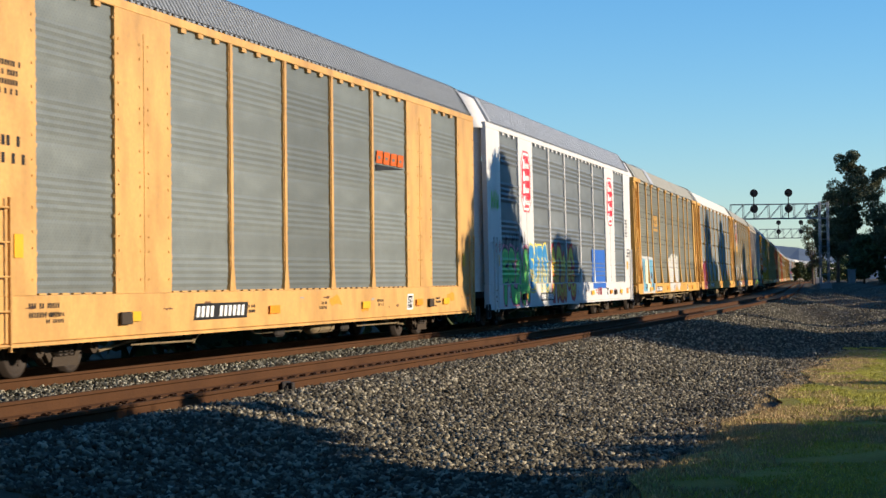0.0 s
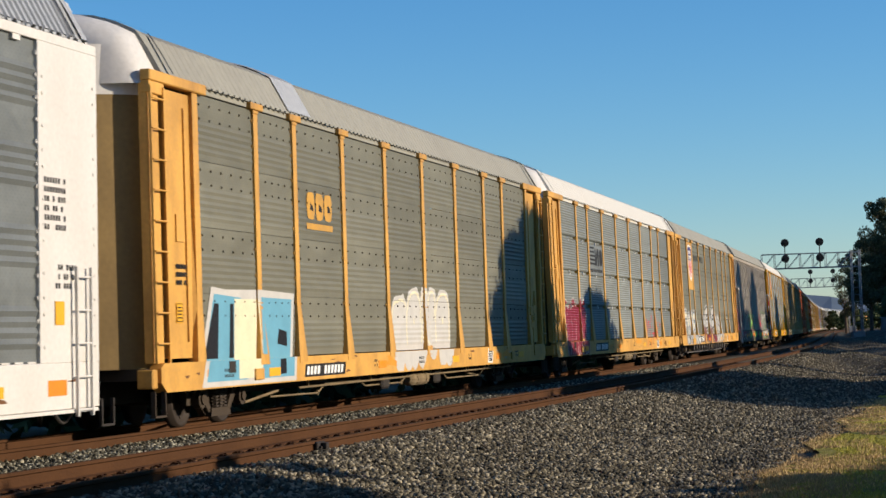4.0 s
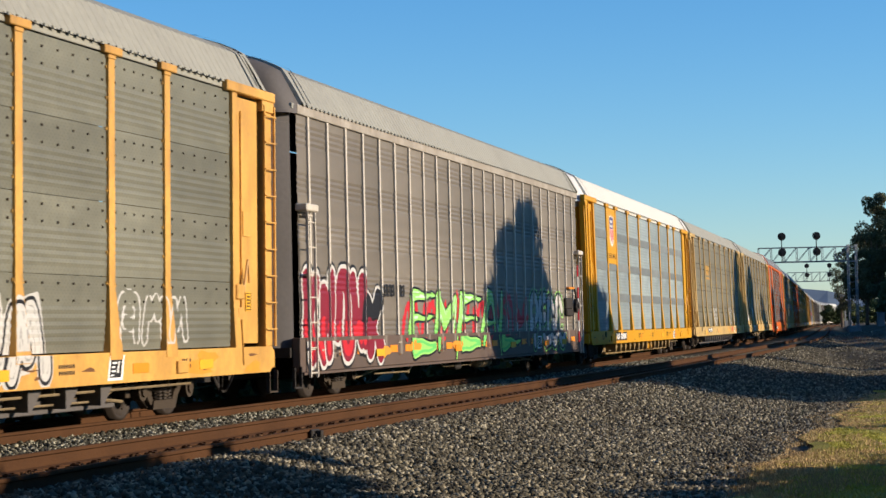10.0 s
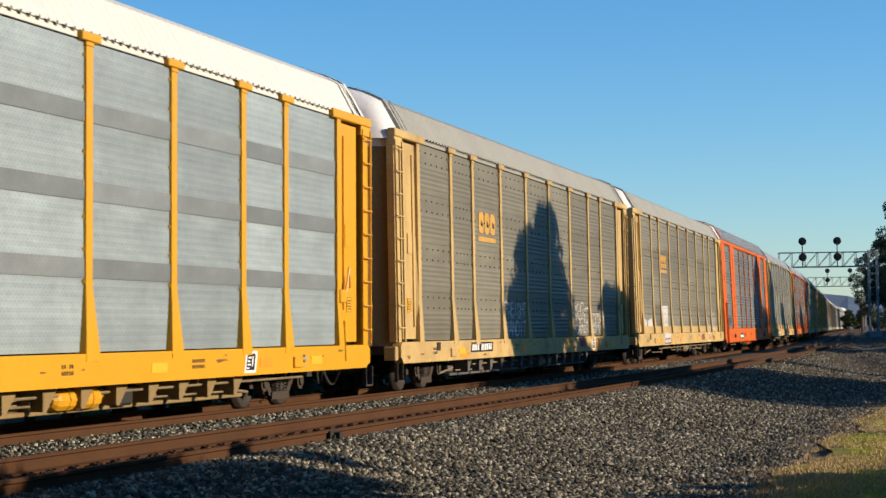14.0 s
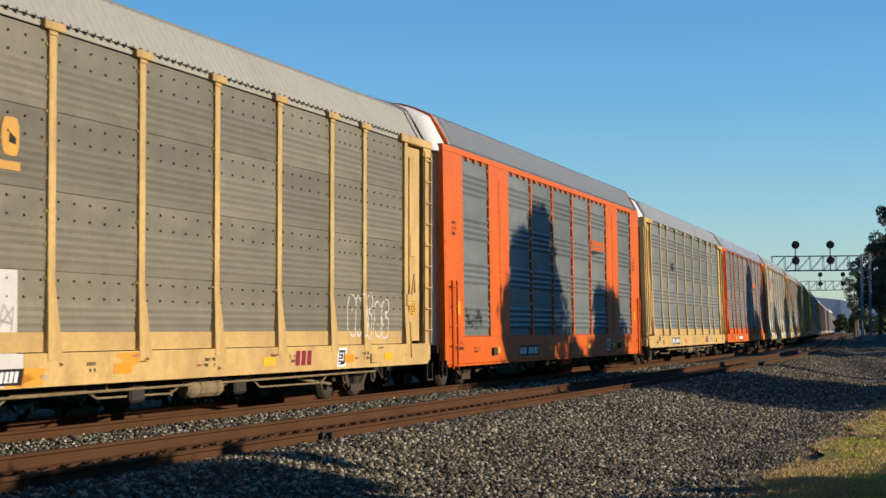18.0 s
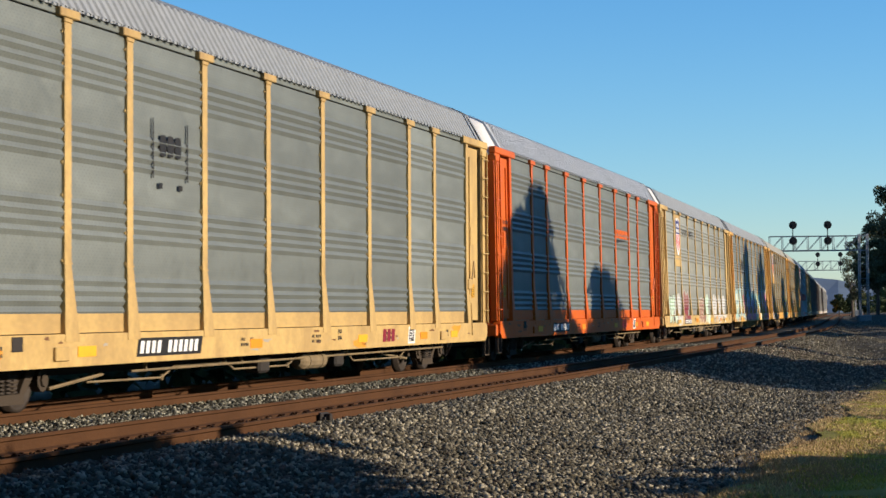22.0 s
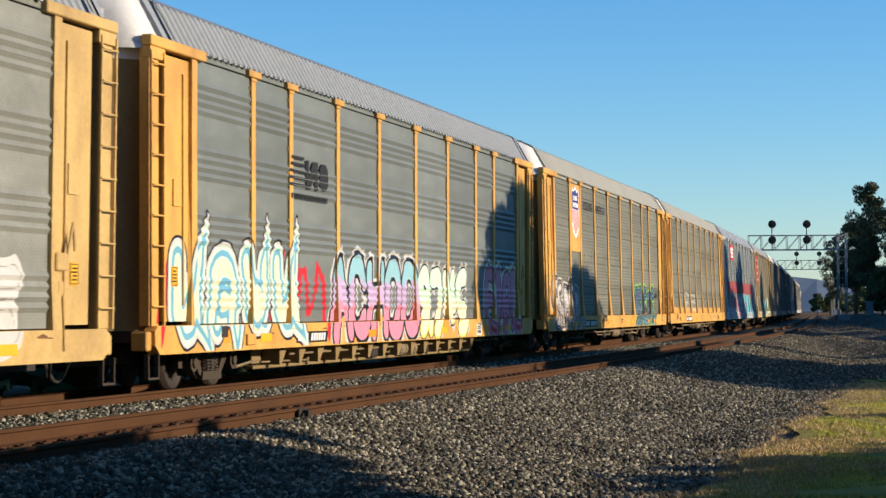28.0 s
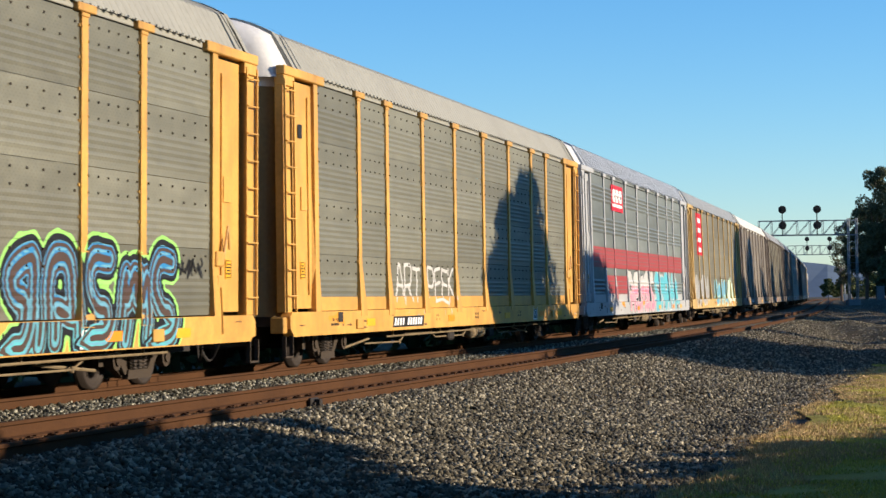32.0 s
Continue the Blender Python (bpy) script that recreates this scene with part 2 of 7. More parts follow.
def part(name, bm, material, parent=None, label="", smooth=False):
    """Links a bmesh as one mesh object."""
    bmesh.ops.recalc_face_normals(bm, faces=bm.faces)
    me = bpy.data.meshes.new(name)
    bm.to_mesh(me)
    bm.free()
    me.materials.append(material)
    if smooth:
        me.polygons.foreach_set("use_smooth", [True] * len(me.polygons))
    ob = new(name, me)
    if parent is not None:
        ob.parent = parent
    if label:
        ob["label"] = label
    return ob


# ================= the line of the track =================
# distance along the track, heading to the right of +Y (degrees)
LINE_S = (0, 30, 60, 90, 120, 160, 210, 270, 340, 410, 480, 550, 620)
LINE_A = (15.17, 14.41, 13.38, 13.09, 12.11, 11.45, 11.17, 11.14, 11.19, 11.31, 12.05, 14.33, 16.93)
_s = np.arange(-260.0, 1500.0, 1.0)
_a = np.radians(np.interp(_s, LINE_S, LINE_A))
_x, _y = np.cumsum(np.sin(_a)), np.cumsum(np.cos(_a))
_x += -3.72 - np.interp(0, _s, _x)
_y += 30.0 - np.interp(0, _s, _y)
SIDE = 1.60          # half the width of a car; the fitted line runs along its side


def on_line(s, off=0.0, z=0.0):
    """A point off metres to the right of the train's near side, at s along the track."""
    a = np.interp(s, _s, _a)
    return Vector((np.interp(s, _s, _x) + off * math.cos(a), np.interp(s, _s, _y) - off * math.sin(a), z))


def bank(s):
    return -0.0086 + 0.0423 * min(1.2, max(-0.3, s / 80.0))


def heading(s):
    return float(np.interp(s, _s, _a))


SPEED_T = (0, 5, 10, 15, 20, 25, 32)
SPEED_V = (13.29, 13.30, 12.97, 13.40, 12.99, 12.91, 13.17)
_t = np.arange(0, 32.05, 0.05)
_v = np.interp(_t, SPEED_T, SPEED_V)
_run = np.concatenate([[0], np.cumsum((_v[1:] + _v[:-1]) * 0.025)])


def run(t):
    """Metres that the train has gone at t seconds, counted from 16 s."""
    return float(np.interp(t, _t, _run) - np.interp(16, _t, _run))


def car_pose(s, base=9.7):
    """The pose of a car whose middle is at s: it stands on its two trucks."""
    a, b = on_line(s - base, -SIDE), on_line(s + base, -SIDE)
    mid, d = (a + b) / 2, (b - a)
    turn = Matrix.Rotation(math.atan2(d.y, d.x), 4, "Z") @ Matrix.Rotation(-bank(s), 4, "X")
    return Matrix.Translation(mid) @ turn

# ================= setting: ground, tracks =================


def stone_mat(name, colour, low, high):
    m = mat(name, colour, 0.9, 0, 0.3, 0.5, 30, 0.3, tuple(c * 0.55 for c in colour))
    n, l = m.node_tree.nodes, m.node_tree.links
    bsdf = n["Principled BSDF"]
    old = bsdf.inputs["Base Color"].links[0].from_socket
    geo = n.new("ShaderNodeNewGeometry")
    mr = n.new("ShaderNodeMapRange")
    mr.inputs["To Min"].default_value, mr.inputs["To Max"].default_value = low, high
    few = n.new("ShaderNodeMath")
    few.operation = "POWER"
    few.inputs[1].default_value = 3.5
    l.new(geo.outputs["Random Per Island"], few.inputs[0])
    l.new(few.outputs[0], mr.inputs["Value"])
    sc = n.new("ShaderNodeVectorMath")
    sc.operation = "SCALE"
    l.new(old, sc.inputs[0])
    l.new(mr.outputs[0], sc.inputs["Scale"])
    l.new(sc.outputs[0], bsdf.inputs["Base Color"])
    return m


GRAVEL = mat("crushed_stone_ballast", (0.110, 0.094, 0.065), 0.95, 0, 0.75, 0.18, 9, 1.0, (0.036, 0.028, 0.018))
STONE = stone_mat("ballast_stone", (0.161, 0.142, 0.101), 0.42, 2.6)
PALE_STONE = stone_mat("fresh_ballast_stone", (0.145, 0.135, 0.10), 0.35, 3.6)
LAWN = mat("short_grass", (0.31, 0.28, 0.065), 0.95, 0, 0.7, 0.9, 60, 1.0, (0.10, 0.075, 0.03))
BLADE = stone_mat("grass_blade", (0.46, 0.43, 0.09), 0.8, 1.5)
DRY = stone_mat("dry_grass_blade", (0.60, 0.43, 0.22), 0.6, 1.5)
TIMBER = mat("weathered_sleeper", (0.07, 0.05, 0.036), 0.9, 0, 0.5, 3, 30, 0.5, (0.05, 0.04, 0.03), 0.0, 0.25)


def ground_z(off, s=0.0):
    """Height of the ground by its distance from the train's near side."""
    z = float(np.interp(off, (-60, -9, -5, -3.9, -0.93, -0.86, 1.52, 1.6, 3.15, 3.2, 3.8, 5.2, 7.5, 14, 30), (-0.6, -0.6, -0.45, -0.21, -0.21, -0.16, -0.16, -0.21, -0.21, -0.15, -0.15, -0.40, -0.66, -0.62, -0.5)))
    if off > 4:
        z += min(1.0, max(0.0, (s - 110) / 130)) * min(1.0, (off - 4) / 4) * 0.95
        z += 0.27 * min(1.0, max(0.0, (s - 46) / 18)) * min(1.0, (off - 4) / 2) * max(0.0, min(1.0, (34 - off) / 10)) * math.sin(s * 0.11 + 0.85 * off + 1.3 * math.sin(s * 0.07))
    return z


def relief(x, y):
    return 0.05 * noise.noise(Vector((x * 0.35, y * 0.35, 3))) + 0.025 * noise.noise(Vector((x * 1.3, y * 1.3, 7)))


def build_ground():
    offs = [-2500, -900, -300, -120, -60, -30, -15, -9, -7, -5, -4.2, -3.6, -2, -0.93, -0.86, 0, 1.52, 1.6, 2, 3.13, 3.2, 3.8] + [4.2 + 0.4 * k for k in range(46)] + [23, 25, 27, 30, 34, 40, 50, 100, 250, 700, 1500, 2500]
    ss = [-400, -150] + list(np.arange(-60, 90, 1.0)) + list(np.arange(90, 200, 2.0)) + list(np.arange(200, 400, 10.0)) + [400, 450, 500, 560, 620, 800, 1100, 1490]
    bm = bmesh.new()
    grid = []
    for s in ss:
        row = []
        for o in offs:
            p = on_line(s, o)
            z = ground_z(o, s)
            if -40 < o < 40 and (o > 4.1 or o < -5):
                z += relief(p.x, p.y)
            row.append(bm.verts.new((p.x, p.y, z)))
        grid.append(row)
    for a, b in zip(grid, grid[1:]):
        for i in range(len(offs) - 1):
            bm.faces.new((a[i], a[i + 1], b[i + 1], b[i]))
    return part("ground", bm, GRAVEL, smooth=True)


ground = tagged(build_ground(), "grey crushed stone ballast running out to flat open ground", "ground", kind="structure")


def scatter(name, regions, material, label, category, seed, size, squash=0.95):
    """Loose stones as one sheet of small uneven solids. regions: s0, s1, off0, off1, stones per square metre."""
    rs = np.random.RandomState(seed)
    base = np.array([(1, 0, 0), (-1, 0, 0), (0, 1, 0), (0, -1, 0), (0, 0, 1), (0, 0, -1)], float)
    tris = np.array([(0, 2, 4), (2, 1, 4), (1, 3, 4), (3, 0, 4), (2, 0, 5), (1, 2, 5), (3, 1, 5), (0, 3, 5)])
    cen, rad = [], []
    for s0, s1, o0, o1, dens in regions:
        n = int((s1 - s0) * (o1 - o0) * dens)
        for s, o, r in zip(rs.uniform(s0, s1, n), rs.uniform(o0, o1, n), rs.uniform(0.55, 1.35, n)):
            p = on_line(s, o)
            z = ground_z(o, s) + (relief(p.x, p.y) if o > 4.1 else 0.0)
            cen.append((p.x, p.y, z + size * r * 0.25))
            rad.append(size * r)
    cen, rad = np.array(cen), np.array(rad)
    n = len(cen)
    q = rs.normal(size=(n, 4))
    q /= np.linalg.norm(q, axis=1)[:, None]
    w, x, y, z = q.T
    rot = np.stack([1 - 2 * (y * y + z * z), 2 * (x * y - z * w), 2 * (x * z + y * w), 2 * (x * y + z * w), 1 - 2 * (x * x + z * z), 2 * (y * z - x * w), 2 * (x * z - y * w), 2 * (y * z + x * w), 1 - 2 * (x * x + y * y)], 1).reshape(n, 3, 3)
    shape = base[None] * rs.uniform(0.6, 1.15, (n, 6, 1))
    v = np.einsum("nij,nkj->nki", rot, shape) * rad[:, None, None]
    v[:, :, 2] *= squash
    v += cen[:, None, :]
    f = (tris[None] + (np.arange(n) * 6)[:, None, None]).reshape(-1, 3)
    me = bpy.data.meshes.new(name)
    me.vertices.add(n * 6)
    me.vertices.foreach_set("co", v.ravel())
    me.loops.add(len(f) * 3)
    me.loops.foreach_set("vertex_index", f.ravel())
    me.polygons.add(len(f))
    me.polygons.foreach_set("loop_start", np.arange(len(f)) * 3)
    me.update(calc_edges=True)
    me.materials.append(material)
    return tagged(new(name, me), label, category, kind="stuff")


scatter("ballast_stones", [(-14, 6, 3.2, 8.6, 380), (6, 22, 3.2, 9.2, 230), (22, 50, 3.2, 10.5, 75), (50, 100, 3.2, 12.0, 24), (100, 190, 3.2, 12.0, 7)], STONE, "loose grey crushed stones of the ballast shoulder", "ballast", 5, 0.042)
scatter("cess_stones", [(-14, 25, -0.75, 1.58, 230), (25, 60, -0.75, 1.58, 70)], PALE_STONE, "pale fresh crushed stones between the two tracks", "ballast", 6, 0.040)
RUSTY_STONE = stone_mat("rusty_ballast_stone", (0.06, 0.034, 0.018), 0.4, 3.0)
scatter("track_stones", [(-14, 30, 1.68, 3.05, 110)], RUSTY_STONE, "dusty stones between the rails", "ballast", 7, 0.035)


def edge_off(s):
    """Where the grass begins, by distance along the track."""
    return 8.75 + 0.2 * math.sin(s * 0.9) + 0.3 * noise.noise(Vector((s * 0.7, 1, 5)))


def build_lawn():
    bm = bmesh.new()
    rows = []
    for s in np.arange(-20, 24.5, 0.5):
        e = edge_off(s)
        row = []
        for k in range(24):
            o = e + (k / 23) ** 1.6 * 14
            p = on_line(s, o)
            row.append(bm.verts.new((p.x, p.y, ground_z(o, s) + relief(p.x, p.y) + 0.045)))
        rows.append(row)
    for a, b in zip(rows, rows[1:]):
        for i in range(23):
            bm.faces.new((a[i], a[i + 1], b[i + 1], b[i]))
    return tagged(part("lawn", bm, LAWN, smooth=True), "short green and yellowing grass beside the ballast", "grass", kind="structure")


build_lawn()


def blades(name, regions, material, label, seed, height):
    rs = np.random.RandomState(seed)
    pts = []
    for s0, s1, a0, a1, dens in regions:
        n = int((s1 - s0) * (a1 - a0) * dens)
        for s, a in zip(rs.uniform(s0, s1, n), rs.uniform(a0, a1, n)):
            o = edge_off(s) + a
            p = on_line(s, o)
            if p.x < 0.26 * p.y + 2.5 and noise.noise(Vector((p.x * 0.8, p.y * 0.8, seed))) > (-0.12 if name == "green_grass" else -0.25):
                pts.append((p.x, p.y, ground_z(o, s) + relief(p.x, p.y) + (0.035 if a > 0 else 0.0)))
    c = np.array(pts)
    n = len(c)
    h = height * rs.uniform(0.5, 1.3, (n, 1))
    a = rs.uniform(0, 6.28, n)
    side = np.stack([np.cos(a), np.sin(a), np.zeros(n)], 1) * (0.006 + 0.05 * h)
    tip = c + np.concatenate([rs.normal(size=(n, 2)) * h * 0.35, h], 1)
    v = np.stack([c - side, c + side, tip], 1)
    me = bpy.data.meshes.new(name)
    me.vertices.add(n * 3)
    me.vertices.foreach_set("co", v.ravel())
    me.loops.add(n * 3)
    me.loops.foreach_set("vertex_index", np.arange(n * 3))
    me.polygons.add(n)
    me.polygons.foreach_set("loop_start", np.arange(n) * 3)
    me.update(calc_edges=True)
    me.materials.append(material)
    return tagged(new(name, me), label, "grass", kind="stuff")


blades("green_grass", [(-12, 26, 0.25, 7.5, 1100)], BLADE, "green grass blades", 3, 0.036)
blades("dry_grass", [(-12, 24, -0.5, 1.0, 800), (-5, 1, -0.2, 5.0, 800), (6, 9, 0.0, 3.0, 500)], DRY, "straw-coloured dry grass blades at the edge", 4, 0.045)

RAIL_SECTION = [(-0.07, -0.19), (0.07, -0.19), (0.07, -0.175), (0.012, -0.155), (0.009, -0.05), (0.036, -0.035), (0.036, -0.005), (0.028, 0.0), (-0.028, 0.0), (-0.036, -0.005), (-0.036, -0.035), (-0.009, -0.05), (-0.012, -0.155), (-0.07, -0.175)]


def rail_mesh(off, s0, s1, parent):
    """A rail of the usual section, following the line."""
    bm = bmesh.new()
    rings = []
    for s in list(np.arange(s0, min(s1, 160), 2.0)) + list(np.arange(160, s1 + 1, 10.0)):
        rings.append([bm.verts.new(on_line(s, off + o, z)) for o, z in RAIL_SECTION])
    k = len(RAIL_SECTION)
    for a, b in zip(rings, rings[1:]):
        for i in range(k):
            bm.faces.new((a[i], a[(i + 1) % k], b[(i + 1) % k], b[i]))
    bm.faces.new(rings[0])
    bm.faces.new(rings[-1][::-1])
    return part("rail", bm, RUST_RAIL, parent, "rust-brown steel rail")


def b_tie(bm):
    bm_box(bm, -0.11, 0.11, -1.3, 1.3, -0.36, -0.195, 0.012)


def b_tieplate(bm):
    bm_box(bm, -0.10, 0.10, -0.17, 0.17, -0.194, -0.176)
    for x in (-0.07, 0.07):
        for y in (-0.1, 0.1):
            bm_box(bm, x - 0.01, x + 0.01, y - 0.02, y + 0.02, -0.176, -0.165)


def b_anchor(bm):
    bm_box(bm, -0.03, 0.03, -0.10, 0.10, -0.19, -0.168)


def b_joint(bm):
    bm_box(bm, -0.16, 0.16, -0.075, -0.02, -0.16, -0.015, 0.012)
    for x in (-0.1, 0.1):
        bm_tube(bm, (x, -0.11, -0.09), (x, -0.07, -0.09), 0.025, 6)
    bm_box(bm, -0.05, 0.05, -0.16, -0.08, -0.2, -0.03, 0.01)


def build_track(centre, name, label, s0, s1):
    top = tagged(new(name), label, "railway track", "tracks", "structure")
    for o in (-0.7525, 0.7525):
        rail_mesh(centre + o, -60, 700, top)
    for k in range(int((s1 - s0) / 0.54)):
        s = s0 + k * 0.54
        a = math.pi / 2 - heading(s)
        at = Matrix.Translation(on_line(s, centre)) @ Matrix.Rotation(a, 4, "Z")
        tie = piece("sleeper", "tie", b_tie, TIMBER, top, at)
        for o in (-0.7525, 0.7525):
            piece("tie_plate", "tieplate", b_tieplate, RUST_RAIL, top, at @ pose(0, -o, 0))
            if o < 0 and centre > 0:
                piece("rail_anchor", "anchor", b_anchor, RUST_RAIL, top, at @ pose(0.14, -o, 0))
    return top


near_track = build_track(2.36, "track_near", "rusty empty railway track on timber sleepers in ballast", -14, 62)
train_track = build_track(-SIDE, "track_far", "rusty railway track under the passing train", -14, 40)
js = -3.05
piece("rail_joint", "joint", b_joint, STEEL, near_track, Matrix.Translation(on_line(js, 2.36 + 0.7525)) @ Matrix.Rotation(math.pi / 2 - heading(js), 4, "Z"), "dark bolted bar on the rail joint")

# ================= autorack cars =================
HALF = 13.60
POSTS = (-9.05, -7.07, -4.27, -1.43, 1.43, 4.27, 7.07, 9.05)
JAMB = 11.75
Z_SILL0, Z_SILL1, Z_TOP = 0.60, 1.02, 5.05
EAVE, HAUNCH_Y, HAUNCH_Z, ROOF_CREST = 5.20, 1.22, 5.81, 6.16
ROOF_END = 13.12


def roof_z(y):
    """Height of the roof skin: steep flat haunches, then a low bow between them."""
    y = abs(y)
    if y > HAUNCH_Y:
        return EAVE + (HAUNCH_Z - EAVE) * (1.55 - y) / (1.55 - HAUNCH_Y)
    return HAUNCH_Z + (ROOF_CREST - HAUNCH_Z) * (1 - (y / HAUNCH_Y) ** 2.1)


ROOF_Y = (-1.55, -1.39, -1.22, -1.12, -0.98, -0.78, -0.5, 0.0, 0.5, 0.78, 0.98, 1.12, 1.22, 1.39, 1.55)


def arc(u):
    """(y, z) of the roof skin; u from 0 at the near eave to 1 at the far eave."""
    y = float(np.interp(u * 14, range(15), ROOF_Y))
    return y, roof_z(y)


def b_ribbed_roof(bm):
    b_roof(bm, 0.036)


def b_plain_roof(bm):
    b_roof(bm, 0.009)


def b_roof(bm, rib=0.026):
    n, m = (150 if rib > 0.03 else 105), 14
    step = 2 * ROOF_END / n
    rows = []
    for i in range(n):
        for u, up in ((0.0, 0), (0.40, 0), (0.50, 1), (0.90, 1)):
            x = -ROOF_END + step * (i + u)
            lift = rib * up if abs(x) < ROOF_END - 0.25 else 0.02
            rows.append([bm.verts.new((x, y * (1 + lift * 0.5), z + lift)) for y, z in (arc(k / m) for k in range(m + 1))])
    rows.append([bm.verts.new((ROOF_END, y, z + 0.02)) for y, z in (arc(k / m) for k in range(m + 1))])
    for a, b in zip(rows, rows[1:]):
        for i in range(m):
            bm.faces.new((a[i], a[i + 1], b[i + 1], b[i]))
    bm.faces.new(rows[0])
    bm.faces.new(rows[-1][::-1])


def b_roofpatch(bm):
    rows = []
    for i in range(17):
        rows.append([bm.verts.new((-0.62 + 1.24 * i / 16, y * 1.01, z + 0.03 + 0.02 * (i % 2))) for y, z in (arc(k / 14) for k in range(15))])
    for a, b in zip(rows, rows[1:]):
        for i in range(14):
            bm.faces.new((a[i], a[i + 1], b[i + 1], b[i]))


def b_rooflip(bm):
    """Scalloped edge of the roof sheets over the side."""
    n = 105
    for i in range(n):
        x = -ROOF_END + 2 * ROOF_END * (i + 0.5) / n
        bm_box(bm, x - 0.05, x + 0.05, -1.572, -1.54, EAVE - 0.015, EAVE + 0.022)


def b_hood(bm):
    """White cowl that carries the roof's outline past the strap and rounds down over the end door; it runs out toward +x."""
    m, foot = 14, Z_TOP - 0.02
    rows = []
    for out, shrink, drop in ((0.0, 0.99, 0.0), (0.26, 0.98, 0.02), (0.42, 0.95, 0.12), (0.50, 0.92, 0.34), (0.52, 0.92, 1.3)):
        row = [(out, -1.55 * shrink, foot)]
        for k in range(m + 1):
            y, z = arc(k / m)
            row.append((out + 0.26 * (1 - (abs(y) / 1.55) ** 2) * min(1.0, out / 0.42), y * shrink, max(z - drop, foot)))
        row.append((out, 1.55 * shrink, foot))
        rows.append([bm.verts.new(p) for p in row])
    for a, b in zip(rows, rows[1:]):
        for i in range(m + 2):
            bm.faces.new((a[i], a[i + 1], b[i + 1], b[i]))


def b_rim(bm):
    m = 12
    rows = [[bm.verts.new((x, y * k, z + d)) for y, z in (arc(q / m) for q in range(m + 1))] for x, k, d in ((-0.10, 1.03, 0.03), (0.06, 1.03, 0.03), (0.08, 0.97, -0.06))]
    for a, b in zip(rows, rows[1:]):
        for i in range(m):
            bm.faces.new((a[i], a[i + 1], b[i + 1], b[i]))


def b_hoop(bm):
    """Dark seam strap across the roof near an end."""
    m = 12
    rows = [[bm.verts.new((x, y * 1.035, z + 0.05)) for y, z in (arc(k / m) for k in range(m + 1))] for x in (-0.03, 0.03)]
    for i in range(m):
        bm.faces.new((rows[0][i], rows[0][i + 1], rows[1][i + 1], rows[1][i]))


def b_sill(bm):
    e = HALF - 0.12
    bm_prism(bm, [(-e, 0.74), (-e + 0.2, Z_SILL0), (e - 0.2, Z_SILL0), (e, 0.74), (e, Z_SILL1 - 0.07), (e - 0.12, Z_SILL1), (-e + 0.12, Z_SILL1), (-e, Z_SILL1 - 0.07)], -1.60, -1.42)
    for x in (-e - 0.1, e + 0.1):
        bm_box(bm, x - 0.09, x + 0.09, -1.55, -1.3, 0.66, 0.94, 0.02)


def b_tallsill(bm):
    bm_box(bm, -HALF + 0.1, HALF - 0.1, -1.57, -1.42, 0.52, 1.12, 0.012)
    bm_box(bm, -HALF + 0.2, HALF - 0.2, -1.60, -1.45, 0.47, 0.515)


def b_floor(bm):
    bm_box(bm, -HALF, HALF, -1.41, 1.41, 0.78, 0.95)


def b_centresill(bm):
    bm_box(bm, -HALF - 0.2, HALF + 0.2, -0.35, 0.35, 0.42, 0.778)


def b_farwall(bm):
    bm_box(bm, -HALF + 0.3, HALF - 0.3, 1.45, 1.58, 0.60, Z_TOP + 0.1)


def b_plate(bm):
    bm_box(bm, -HALF + 0.1, HALF - 0.1, -1.505, -1.40, Z_TOP + 0.055, EAVE + 0.005, 0.008)


def door_builder(z0, z1):
    """Part of a radial end door between two heights; it bulges out over the coupler."""
    def build(bm):
        rows = []
        for k in range(13):
            y = -1.40 + 2.80 * k / 12
            d = 0.80 * (1 - (abs(y) / 1.40) ** 1.8)
            zt = min(z1, roof_z(y) - 0.06)
            lift = 0.03 * (k % 2)
            rows.append([bm.verts.new((d + lift, y, z)) for z in (z0, (z0 + zt) / 2, zt)])
        for a, b in zip(rows, rows[1:]):
            for i in range(2):
                bm.faces.new((a[i], a[i + 1], b[i + 1], b[i]))
    return build


def panel_rows(ribs, z0, z1):
    """(height, how far proud) up a side panel, by the kind of its ribs."""
    zs = [(z0, 0.0)]
    n = int((z1 - z0) / {"fine": 0.036, "grouped": 0.0333}.get(ribs, 0.05))
    for i in range(1, n):
        z = z0 + (z1 - z0) * i / n
        if ribs == "bands":
            d = 0.004 if i % 2 else 0.0
        elif ribs == "grouped":
            d = 0.018 * (1 - math.cos((i % 30 - 6) * math.pi / 2)) if 6 <= i % 30 <= 22 else 0.0
        elif ribs == "fine":
            d = 0.016 if i % 2 else 0.0
            if i in (n // 4, n // 2, 3 * n // 4, n // 4 + 1, n // 2 + 1, 3 * n // 4 + 1):
                d = -0.07
        elif ribs == "slots":
            d = -0.014 if (i % 17) in (1, 3, 5, 7) else 0.0
        else:
            d = 0.011 if (i % 20) in (3, 5, 7, 9, 11) else 0.0
            if i % 20 == 0:
                d = -0.006
        zs.append((z, d))
    zs.append((z1, 0.0))
    return zs


TIERS = [(Z_SILL1 + 0.02 + 1.012 * k, Z_SILL1 + 1.024 + 1.012 * k) for k in range(4)]


